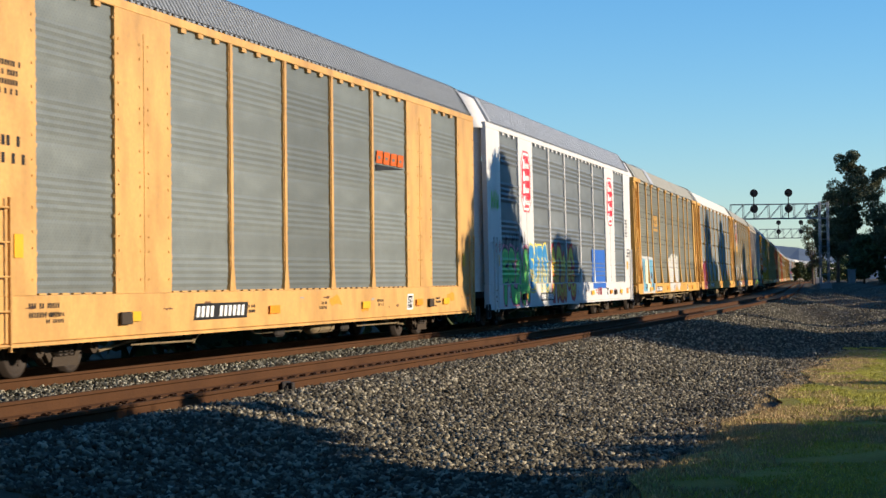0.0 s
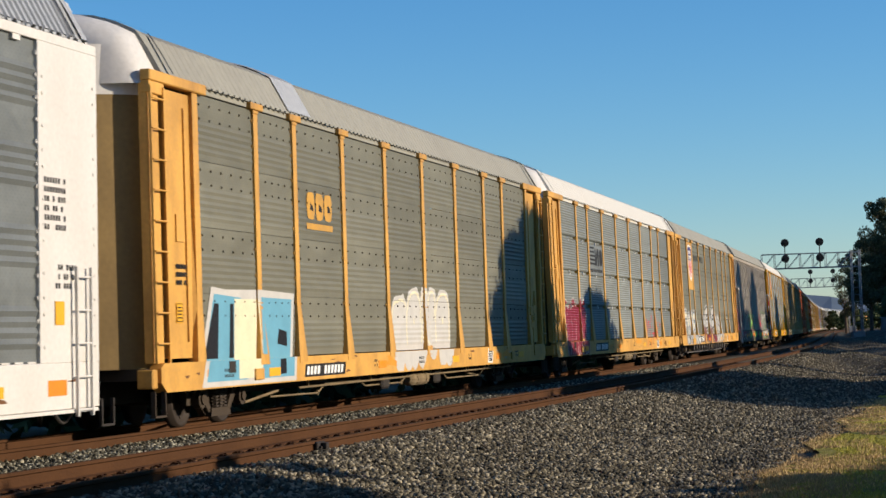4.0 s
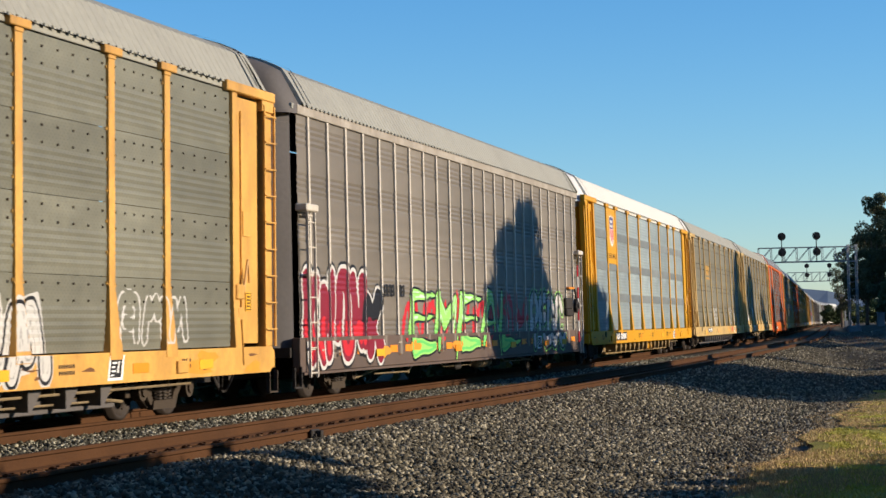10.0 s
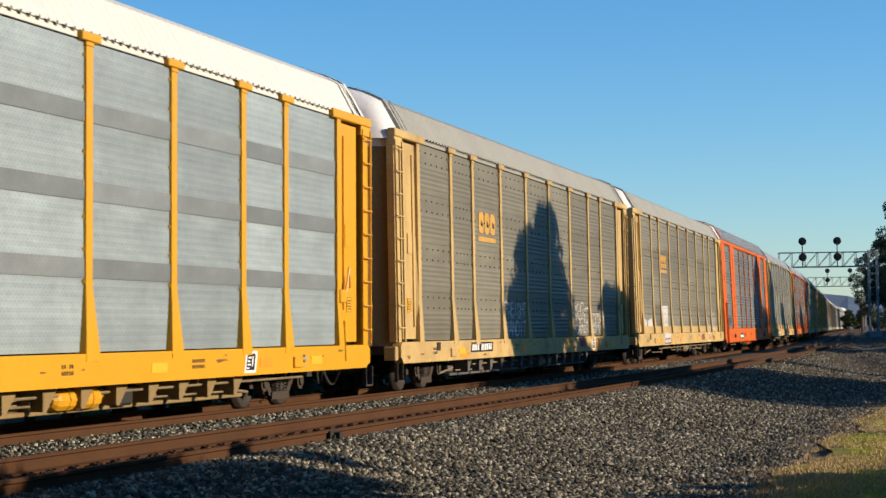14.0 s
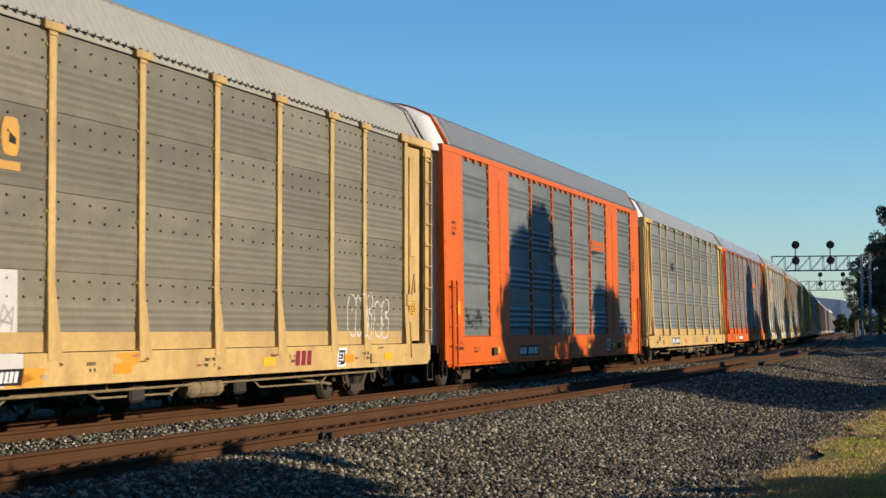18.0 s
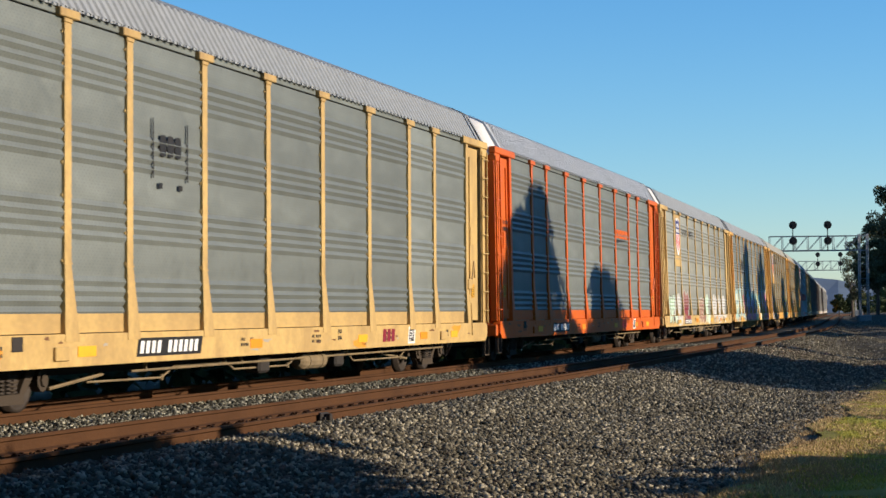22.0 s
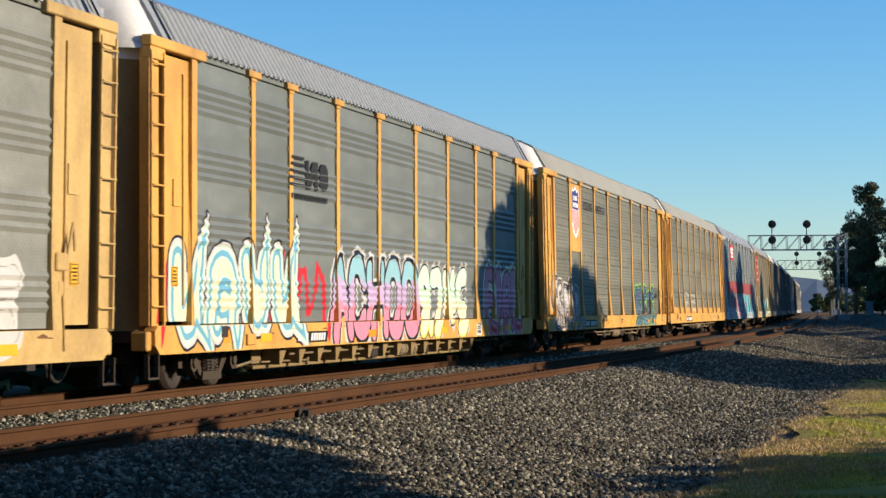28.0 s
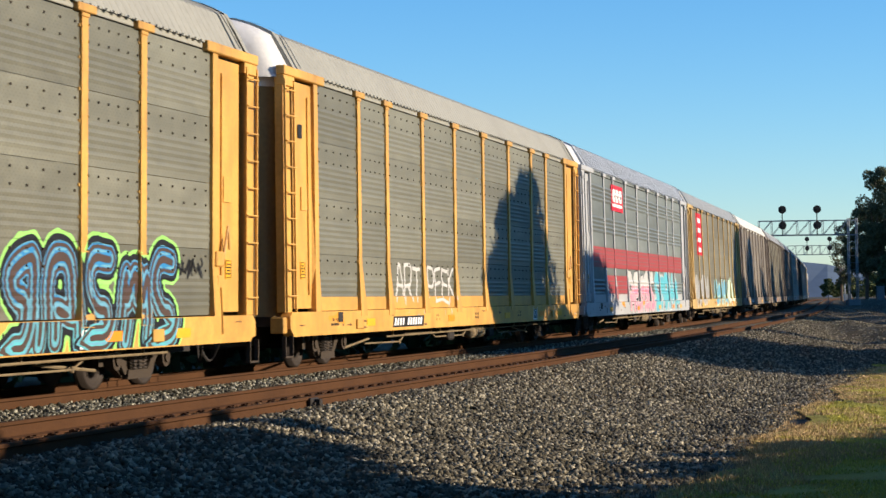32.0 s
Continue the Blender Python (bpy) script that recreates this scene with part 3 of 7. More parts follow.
def panel_builder(width, ribs, z0=Z_SILL1 + 0.02, z1=Z_TOP + 0.03, y=-1.505):
    def build(bm):
        zs = panel_rows(ribs, z0, z1)
        cols = [[bm.verts.new((x, y - d, z)) for z, d in zs] for x in (-width / 2, width / 2)]
        for i in range(len(zs) - 1):
            bm.faces.new((cols[0][i], cols[1][i], cols[1][i + 1], cols[0][i + 1]))
    return build


def b_bolts(bm):
    """Rows of small bolt heads on one panel bay, two metres wide."""
    for r in range(8):
        z = 1.04 + (r // 2) + 0.66 + 0.22 * (r % 2)
        for k in range(6):
            bm_box(bm, -0.95 + k * 0.38 - 0.012, -0.95 + k * 0.38 + 0.012, -1.525, -1.51, z, z + 0.03)


def b_latch(bm):
    bm_box(bm, -0.03, 0.0, -1.535, -1.50, -0.05, 0.07)
    bm_box(bm, 0.03, 0.05, -1.535, -1.50, -0.05, 0.04)


def post_width(z):
    """Half the width of a side post: a straight bar on a flared foot."""
    return 0.10 + 0.11 * max(0.0, min(1.0, (Z_SILL1 + 0.9 - z) / 0.9)) ** 1.15


def post_face(z):
    return -1.545 - 0.055 * max(0.0, min(1.0, (Z_SILL1 + 0.9 - z) / 0.78))


def b_post(bm):
    zs = (Z_SILL1 - 0.10, Z_SILL1, Z_SILL1 + 0.3, Z_SILL1 + 0.6, Z_SILL1 + 0.9, Z_TOP + 0.03)
    rings = []
    for z in zs:
        w, y = post_width(z), post_face(z) - (0.008 if z < Z_SILL1 + 0.01 else 0)
        rings.append([bm.verts.new(p) for p in ((-w, y, z), (w, y, z), (w, -1.45, z), (-w, -1.45, z))])
    for a, b in zip(rings, rings[1:]):
        for i in range(4):
            bm.faces.new((a[i], a[(i + 1) % 4], b[(i + 1) % 4], b[i]))
    bm.faces.new(rings[0])
    bm.faces.new(rings[-1])
    bm_box(bm, -0.125, 0.125, -1.549, -1.46, Z_SILL1 + 0.895, Z_SILL1 + 0.915)
    for k in range(9):
        for x in (-0.13, 0.13):
            bm_box(bm, x - 0.012, x + 0.012, -1.53, -1.49, Z_SILL1 + 0.5 + k * 0.42, Z_SILL1 + 0.54 + k * 0.42)


def b_postcap(bm):
    bm_box(bm, -0.29, 0.29, -1.585, -1.44, Z_TOP + 0.032, Z_TOP + 0.145, 0.012)
    bm_box(bm, -0.12, 0.12, -1.56, -1.46, Z_TOP - 0.03, Z_TOP + 0.03, 0.01)


def b_kick(bm):
    bm_box(bm, -0.5, 0.5, -1.538, -1.44, Z_SILL1 + 0.012, Z_SILL1 + 0.26)


def b_brakegear(bm):
    """Hand brake case, lever and hanging chain by the end door."""
    bm_box(bm, -0.16, 0.16, -1.60, -1.50, 1.78, 2.02, 0.02)
    bm_box(bm, -0.08, 0.10, -1.58, -1.50, 1.45, 1.66, 0.02)
    bm_tube(bm, (0.12, -1.58, 1.85), (0.30, -1.60, 2.42), 0.022, 6)
    bm_tube(bm, (0.30, -1.60, 2.42), (0.36, -1.60, 2.05), 0.02, 6)
    bm_tube(bm, (0.02, -1.60, 1.46), (0.05, -1.62, 0.74), 0.012, 6)


def b_stepbox(bm):
    """Open step of bent bar under a corner of the car."""
    for x in (-0.19, 0.19):
        bm_box(bm, x - 0.015, x + 0.015, -1.59, -1.52, 0.28, 0.62)
    bm_box(bm, -0.205, 0.205, -1.59, -1.50, 0.25, 0.279)


def b_tackboard(bm):
    bm_box(bm, -0.16, 0.16, -1.525, -1.503, -0.2, 0.2)


def b_sheet(bm):
    bm_box(bm, -1.22, -0.16, -1.50, -1.44, Z_SILL1 + 0.06, Z_TOP - 0.03)


def b_jamb(bm):
    side = [(-1.60, Z_SILL1), (-1.56, Z_SILL1 + 0.8), (-1.56, Z_TOP + 0.02), (-1.44, Z_TOP + 0.02), (-1.44, Z_SILL1)]
    a = [bm.verts.new((-0.16 + (-0.12 if z < Z_SILL1 + 0.1 else 0), y, z)) for y, z in side]
    b = [bm.verts.new((0.06, y, z)) for y, z in side]
    bm.faces.new(a)
    bm.faces.new(b[::-1])
    for i in range(5):
        bm.faces.new((a[i], b[i], b[(i + 1) % 5], a[(i + 1) % 5]))


def b_handle(bm):
    bm_box(bm, -0.44, -0.40, -1.53, -1.502, Z_SILL1 + 0.3, Z_TOP - 0.25)


def b_cornerpost(bm):
    bm_box(bm, -1.85, -1.45, -1.54, -1.40, Z_SILL1 - 0.0, Z_TOP - 0.02, 0.01)


def b_cap(bm):
    bm_box(bm, -1.87, 0.36, -1.60, -1.44, Z_TOP + 0.02, Z_TOP + 0.18, 0.015)
    bm_box(bm, -1.86, -1.30, -1.58, -1.44, Z_TOP - 0.16, Z_TOP + 0.018, 0.01)


def b_ladder(bm):
    for x in (-1.84, -1.36):
        bm_box(bm, x - 0.022, x + 0.022, -1.60, -1.565, Z_SILL1, Z_TOP - 0.05)
    for k in range(9):
        z = Z_SILL1 + 0.28 + k * 0.44
        bm_tube(bm, (-1.85, -1.61, z), (-1.35, -1.61, z), 0.014)


def b_lowladder(bm):
    for x in (-0.22, 0.22):
        bm_box(bm, x - 0.022, x + 0.022, -1.66, -1.62, 0.42, 2.35)
    for k in range(5):
        bm_tube(bm, (-0.23, -1.64, 0.5 + k * 0.43), (0.23, -1.64, 0.5 + k * 0.43), 0.015)
    for z in (0.9, 2.2):
        for x in (-0.22, 0.22):
            bm_box(bm, x - 0.015, x + 0.015, -1.62, -1.55, z, z + 0.03)


def b_tallladder(bm):
    for x in (-0.2, 0.2):
        bm_box(bm, x - 0.02, x + 0.02, -1.66, -1.62, 0.42, 3.32)
    for k in range(7):
        bm_tube(bm, (-0.21, -1.64, 0.5 + k * 0.44), (0.21, -1.64, 0.5 + k * 0.44), 0.014)
    for z in (0.9, 2.2, 3.25):
        bm_box(bm, -0.2, 0.2, -1.618, -1.55, z, z + 0.03)
    bm_box(bm, -0.32, 0.34, -1.68, -1.45, 3.33, 3.46, 0.02)


def b_stirrup(bm):
    for x in (-2.15, -1.78):
        bm_box(bm, x - 0.02, x + 0.02, -1.60, -1.55, 0.28, 0.62)
    bm_box(bm, -2.17, -1.76, -1.60, -1.55, 0.25, 0.28)


def b_frame(bm):
    """Cast side frame: arched top chord, sloping legs to the spring seat, journal boxes at both ends."""
    y = -1.08
    bm_prism(bm, [(-1.22, 0.34), (-0.70, 0.34), (-0.42, 0.15), (0.42, 0.15), (0.70, 0.34), (1.22, 0.34), (1.22, 0.54), (0.80, 0.60), (0.45, 0.74), (-0.45, 0.74), (-0.80, 0.60), (-1.22, 0.54)], y + 0.05, y + 0.16)
    for x in (-1, 1):
        bm_prism(bm, [(x * 0.34, 0.24), (x * 0.46, 0.20), (x * 0.78, 0.50), (x * 0.62, 0.58)][::x], y - 0.02, y + 0.048)
        bm_tube(bm, (x * 0.9, y - 0.09, 0.43), (x * 0.9, y + 0.04, 0.43), 0.155, 12)
        bm_tube(bm, (x * 0.9, y - 0.12, 0.43), (x * 0.9, y - 0.092, 0.43), 0.09, 8)
        bm_box(bm, x * 0.9 - 0.2, x * 0.9 + 0.2, y - 0.03, y + 0.048, 0.47, 0.64, 0.02)
    bm_prism(bm, [(-0.5, 0.64), (0.5, 0.64), (0.42, 0.75), (-0.42, 0.75)], y - 0.04, y + 0.048)
    bm_prism(bm, [(-0.44, 0.14), (0.44, 0.14), (0.40, 0.27), (-0.40, 0.27)], y - 0.05, y + 0.048)


def b_bolster(bm):
    bm_box(bm, -0.26, 0.26, -1.13, 1.13, 0.50, 0.72, 0.02)


def b_springs(bm):
    for x in (-0.18, 0.0, 0.18):
        for k in range(7):
            bm_tube(bm, (x, -1.09, 0.285 + k * 0.05), (x, -1.09, 0.31 + k * 0.05), 0.075, 8)


def b_wheelset(bm):
    for y, s in ((-0.75, -1), (0.75, 1)):
        bm_lathe_y(bm, [(0.10, y + s * 0.10), (0.15, y + s * 0.09), (0.20, y + s * 0.045), (0.345, y + s * 0.035), (0.36, y + s * 0.07), (0.42, y + s * 0.065), (0.425, y - s * 0.03), (0.455, y - s * 0.045), (0.45, y - s * 0.07), (0.34, y - s * 0.06), (0.15, y - s * 0.06)], 0, 0, 24)
    bm_tube(bm, (0, -1.02, 0), (0, 1.02, 0), 0.075, 8)
    for k in range(4):
        a = k * math.pi / 2
        bm_tube(bm, (0.26 * math.cos(a), -0.80, 0.26 * math.sin(a)), (0.26 * math.cos(a), -0.775, 0.26 * math.sin(a)), 0.03, 6)


def b_coupler(bm):
    bm_box(bm, -0.65, 0.0, -0.12, 0.12, 0.62, 0.84, 0.02)
    bm_box(bm, -0.78, -0.62, -0.2, 0.2, 0.56, 0.92, 0.04)


def b_airhose(bm):
    rings = []
    for k in range(9):
        x, y, z = -0.3 - 0.05 * k, -0.5 + 0.03 * k, 0.55 - 0.32 * math.sin(math.pi * k / 8)
        rings.append([bm.verts.new((x + 0.02 * math.cos(q * math.pi / 3), y + 0.025 * math.sin(q * math.pi / 3), z + 0.02 * math.cos(q * math.pi / 3))) for q in range(6)])
    for a, b in zip(rings, rings[1:]):
        for q in range(6):
            bm.faces.new((a[q], a[(q + 1) % 6], b[(q + 1) % 6], b[q]))


def b_truss(bm):
    """Deep belly beam: a web plate, a lower flange and slanting gussets up to the sill."""
    bm_box(bm, -8.0, 8.0, -1.16, -1.02, 0.24, 0.30, 0.01)
    bm_box(bm, -7.8, 7.8, -1.06, -1.03, 0.302, 0.60)
    for k in range(14):
        x = -7.3 + k * 1.1
        bm_prism(bm, [(x, 0.302), (x + 0.10, 0.302), (x + 0.42, 0.598), (x, 0.598)], -1.40, -1.065)


def b_rod(bm):
    """Brake rod and air pipes slung under the side sill."""
    bm_tube(bm, (-6.5, -1.30, 0.47), (10.5, -1.30, 0.50), 0.02)
    for k in range(5):
        bm_box(bm, -6 + k * 3.9, -5.96 + k * 3.9, -1.32, -1.28, 0.48, 0.60)
    run_of_pipe = ((-7.8, 0.36), (-5.2, 0.34), (-4.7, 0.50), (-2.6, 0.50), (-2.2, 0.38), (0.4, 0.37), (0.9, 0.52), (3.8, 0.53), (4.2, 0.36), (7.4, 0.35), (7.9, 0.52), (9.0, 0.53))
    for (xa, za), (xb, zb) in zip(run_of_pipe, run_of_pipe[1:]):
        bm_tube(bm, (xa, -1.22, za), (xb, -1.22, zb), 0.017)
    for x, z in run_of_pipe[1:-1:2]:
        bm_tube(bm, (x, -1.22, z - 0.04), (x, -1.22, z + 0.05), 0.03, 8)
    bm_tube(bm, (-8.6, -1.05, 0.30), (-6.9, -1.05, 0.44), 0.025)
    bm_tube(bm, (6.6, -1.05, 0.44), (8.5, -1.05, 0.30), 0.025)


def b_tank(bm):
    """Air reservoir with domed ends, straps and a pipe union."""
    for xa, xb, ra, rb in ((0.94, 1.0, 0.08, 0.13), (1.0, 1.06, 0.13, 0.15), (1.06, 2.24, 0.15, 0.15), (2.24, 2.3, 0.15, 0.13), (2.3, 2.36, 0.13, 0.08)):
        bm_tube(bm, (xa, -1.2, 0.42), (xb, -1.2, 0.42), ra, 12, rb)
    for x in (1.3, 2.0):
        bm_tube(bm, (x, -1.2, 0.42), (x + 0.04, -1.2, 0.42), 0.16, 12)
        bm_box(bm, x, x + 0.04, -1.24, -1.16, 0.565, 0.62)
    bm_tube(bm, (2.36, -1.2, 0.42), (2.75, -1.2, 0.46), 0.025)


def b_valve(bm):
    bm_box(bm, 0, 0.5, -1.3, -1.0, 0.28, 0.58, 0.04)


def b_tab(bm):
    bm_box(bm, -0.2, 0.2, -1.64, -1.602, 0.68, 0.86, 0.01)


def b_stub(bm):
    bm_box(bm, -0.09, 0.09, -1.58, -1.5, 0.72, 1.12, 0.01)


def b_reflector(bm):
    bm_box(bm, -0.28, 0.28, -1.608, -1.601, 0.72, 0.86)


def b_notice(bm):
    bm_box(bm, -0.13, 0.13, -1.512, -1.502, -0.15, 0.15)


def b_noticetext(bm):
    """Dark frame and lines of small print on a notice."""
    for z in (-0.135, 0.125):
        bm_box(bm, -0.12, 0.12, -1.515, -1.5125, z, z + 0.012)
    for x in (-0.12, 0.108):
        bm_box(bm, x, x + 0.012, -1.515, -1.5125, -0.12, 0.122)
    for k in range(4):
        bm_box(bm, -0.08, 0.08 - 0.02 * (k % 2), -1.515, -1.5125, -0.085 + 0.05 * k, -0.062 + 0.05 * k)


def b_housing(bm):
    """Hand brake housing with a wheel case on its face."""
    bm_box(bm, -0.80, 0.30, -1.60, -1.50, 1.52, 1.72, 0.03)
    bm_box(bm, -0.80, 0.10, -1.58, -1.50, 1.722, 2.05, 0.03)
    bm_tube(bm, (0.28, -1.70, 1.82), (0.28, -1.61, 1.82), 0.21, 14)
    bm_tube(bm, (0.28, -1.74, 1.82), (0.28, -1.702, 1.82), 0.07, 10)
    bm_tube(bm, (0.28, -1.66, 2.02), (0.24, -1.62, 2.32), 0.03, 6)


def b_pocket(bm):
    bm_box(bm, -0.14, 0.14, -1.612, -1.598, 0.82, 1.0)


WHEELS, CARS, STYLE, SILLS, RIBS = [], [], {}, [], {}
KICKED = (8, 10, 11, 15, 16)


def add_trucks(car, low):
    for x in (-9.9, 9.9):
        truck = piece("truck", "truck_frame", b_frame, TRUCK, car, pose(x, 0, 0), "dusty cast steel wheel truck")
        piece("side_frame", "truck_frame", b_frame, TRUCK, truck, Matrix.Diagonal((1, -1, 1, 1)))
        piece("bolster", "bolster", b_bolster, STEEL, truck)
        piece("spring_nest", "springs", b_springs, WHEEL, truck, label="pale coil springs")["kind"] = "stuff"
        for dx in (-0.9, 0.9):
            wheel = piece("wheelset", "wheelset", b_wheelset, WHEEL, truck, pose(dx, 0, 0.425), "dark steel wheels on an axle", True)
            WHEELS.append((wheel, dx, len(CARS)))


def mirror(x, s):
    return Matrix.Translation((x * s, 0, 0)) @ Matrix.Diagonal((s, 1, 1, 1))


def base_car(i, name, label, P, Q, roof, end_top, end_low, shift):
    car = tagged(new("autorack_car"), label, "freight car", "cars of the train")
    up = 0.12 if name == "flush" else 0.0
    STYLE[car] = name
    piece("floor", "floor", b_floor, STEEL, car, label="dark steel underframe")
    piece("centre_sill", "centresill", b_centresill, STEEL, car)
    piece("far_wall", "farwall", b_farwall, Q, car)
    piece("roof", *(("roof_ribbed", b_ribbed_roof) if roof == "blue" or i in (0, 9) else ("roof_plain", b_plain_roof) if roof in ("olive", "cream") else ("roof", b_roof)), ROOF[roof], car, pose(0, 0, up), "ribbed sheet metal roof")
    piece("roof_edge", "rooflip", b_rooflip, ROOF[roof], car, pose(0, 0, up), "scalloped edge of the roof sheets")["kind"] = "stuff"
    piece("roof_rail", "plate", b_plate, ROOF[roof] if roof in ("cream", "olive") else Q, car)
    for s in (1, -1):
        piece("roof_strap", "hoop", b_hoop, BLACK, car, pose(-12.75 * s, 0, up), "black strap over the roof")
        piece("end_hood", "hood", b_hood, end_top, car, Matrix.Translation((-ROOF_END * s, 0, up)) @ Matrix.Diagonal((-s, 1, 1, 1)), "pale rounded hood over the end door", True)
        piece("roof_rim", "rim", b_rim, P if i == 9 else ROOF[roof], car, Matrix.Translation((-ROOF_END * s, 0, up)) @ Matrix.Diagonal((-s, 1, 1, 1)), "raised rim at the end of the roof")
        door = Matrix.Translation((-(HALF - 0.25) * s, 0, 0)) @ Matrix.Diagonal((-s, 1, 1, 1))
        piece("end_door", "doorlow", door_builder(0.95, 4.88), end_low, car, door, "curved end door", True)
        piece("end_door_top", "doortop", door_builder(4.882, 5.6), end_top, car, door, "upper part of the end door", True)
        piece("coupler", "coupler", b_coupler, STEEL, car, mirror(-(HALF + 0.05), s))
        piece("air_hose", "airhose", b_airhose, STEEL, car, mirror(-(HALF + 0.05), s))
    piece("brake_rod", "rod", b_rod, DUSTY, car, label="dusty brake rod and air pipes")
    piece("air_tank", "tank", b_tank, P if i in (6, 9, 1) else DUSTY, car)
    piece("valve_box", "valve", b_valve, STEEL, car, pose(2.9, 0, 0))
    piece("valve_box", "valve", b_valve, STEEL, car, pose(-1.2, 0, 0))
    add_trucks(car, True)
    CARS.append((car, -158.76 + 28.6 * (i - 2) + 13.45 + shift))
    SILLS.append((car, i))
    for k, x in enumerate((-8.6, -2.2, 3.6, 7.9, 10.4)):
        piece("reflector", "reflector", b_reflector, ORANGE_MARK if k % 2 else DECAL_YELLOW, car, pose(x, 0, 0.0), "orange reflective patch")
    return car


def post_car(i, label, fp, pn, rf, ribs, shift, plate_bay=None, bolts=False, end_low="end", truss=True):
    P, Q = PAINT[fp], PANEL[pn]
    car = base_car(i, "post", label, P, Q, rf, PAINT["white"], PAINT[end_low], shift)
    piece("side_sill", "sill", b_sill, P, car)
    bays = (-JAMB,) + POSTS + (JAMB,)
    for k, (a, b) in enumerate(zip(bays, bays[1:])):
        w = round(b - a, 3)
        solid = plate_bay == k
        if ribs == "flat":
            for tier, (za, zb) in enumerate(TIERS):
                piece("side_panel", "panel_%s_%s_%d" % (ribs, w, tier), panel_builder(w, ribs, za, zb), Q, car, pose((a + b) / 2, 0, 0))
        else:
            piece("side_panel", "panel_%s_%s" % (ribs, w), panel_builder(w, ribs), Q, car, pose((a + b) / 2, 0, 0))
        if solid:
            piece("emblem_plate", "emblemplate%s%s" % (ribs, w), lambda bm: bm_box(bm, -w / 2 + 0.08, w / 2 - 0.08, -1.5335, -1.50, 3.24 if ribs == "bands" else 3.0, Z_TOP + 0.02), P, car, pose((a + b) / 2, 0, 0), "painted steel plate that carries the emblem")
        if bolts and not solid:
            piece("bolt_grid", "bolts", b_bolts, TRUCK, car, pose((a + b) / 2, 0, 0) @ Matrix.Diagonal((w / 2.3, 1, 1, 1)))["kind"] = "stuff"
    if ribs == "fine":
        for a, b in zip(bays, bays[1:]):
            for z in (2.04, 3.03, 4.02):
                piece("latch", "latch", b_latch, WHITE, car, pose((a + b) / 2 - 0.1, 0, z))
    for x in POSTS:
        piece("post", "post", b_post, P, car, pose(x, 0, 0))
        piece("post_cap", "postcap", b_postcap, P, car, pose(x, 0, 0))
    RIBS[car] = ribs
    if i in KICKED:
        for a, b in zip(bays, bays[1:]):
            piece("kick_plate", "kick", b_kick, P, car, pose((a + b) / 2, 0, 0) @ Matrix.Diagonal((b - a - 0.42, 1, 1, 1)))
    if ribs == "bands":
        for z in (2.13, 3.14, 4.16):
            for a, b in zip(bays, bays[1:]):
                if plate_bay is not None and bays[plate_bay] == a and z > 3.2:
                    continue
                w = round(b - a - 0.16, 3)
                piece("dark_band", "band%s" % w, lambda bm: bm_box(bm, -w / 2, w / 2, -1.524, -1.506, -0.13, 0.13), PANEL["dark"], car, pose((a + b) / 2, 0, z))
    for s in (1, -1):
        m = mirror(-JAMB, s)
        piece("corner_sheet", "sheet", b_sheet, P, car, m)
        piece("jamb", "jamb", b_jamb, P, car, m)
        piece("door_bar", "handle", b_handle, P, car, m)
        piece("corner_post", "cornerpost", b_cornerpost, P, car, m)
        piece("cap_beam", "cap", b_cap, P, car, m)
        piece("ladder", "ladder", b_ladder, P, car, m)
        piece("step_box", "stepbox", b_stepbox, TRUCK, car, mirror(-13.5, s), "dirty open step under the corner")
        piece("tack_board", "tackboard", b_tackboard, P, car, mirror(-JAMB, s) @ pose(-0.66, 0, 3.0))
        piece("rope_pocket", "tab", b_tab, P, car, mirror(-9.4, s))
        piece("notice", "notice", b_notice, DECAL_YELLOW, car, mirror(-JAMB, s) @ pose(-0.75, 0, 1.75), "small yellow notice")
        piece("notice_text", "noticetext", b_noticetext, BLACK, car, mirror(-JAMB, s) @ pose(-0.75, 0, 1.75))["kind"] = "stuff"
    piece("brake_gear", "brakegear", b_brakegear, P, car, pose(11.95, 0, 0), "hand brake case with a lever and a chain")
    piece("pocket", "pocket", b_pocket, STEEL, car, pose(-10.6, 0, 0))
    if truss and i in (4, 6, 7, 13):
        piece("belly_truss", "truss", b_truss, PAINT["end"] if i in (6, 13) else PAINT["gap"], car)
    return car


WIN_TOP = 5.175
WINDOWS = ((-11.75, -9.15), (-7.0, -4.33), (-4.21, -1.49), (-1.37, 1.37), (1.49, 4.21), (4.33, 7.0), (9.2, 11.75))


def b_topband(bm):
    bm_box(bm, -HALF + 0.1, HALF - 0.1, -1.57, -1.44, WIN_TOP + 0.002, EAVE + 0.11, 0.008)


def b_mullion(bm):
    bm_box(bm, -0.06, 0.06, -1.572, -1.46, 1.122, WIN_TOP)
    bm_box(bm, -0.085, 0.085, -1.552, -1.47, 1.122, WIN_TOP)
    bm_prism(bm, [(-0.15, 1.122), (0.15, 1.122), (0.06, 1.55), (-0.06, 1.55)], -1.575, -1.47)


def sheet_builder(w):
    def build(bm):
        bm_box(bm, -w / 2, w / 2, -1.568, -1.44, 1.122, WIN_TOP)
    return build


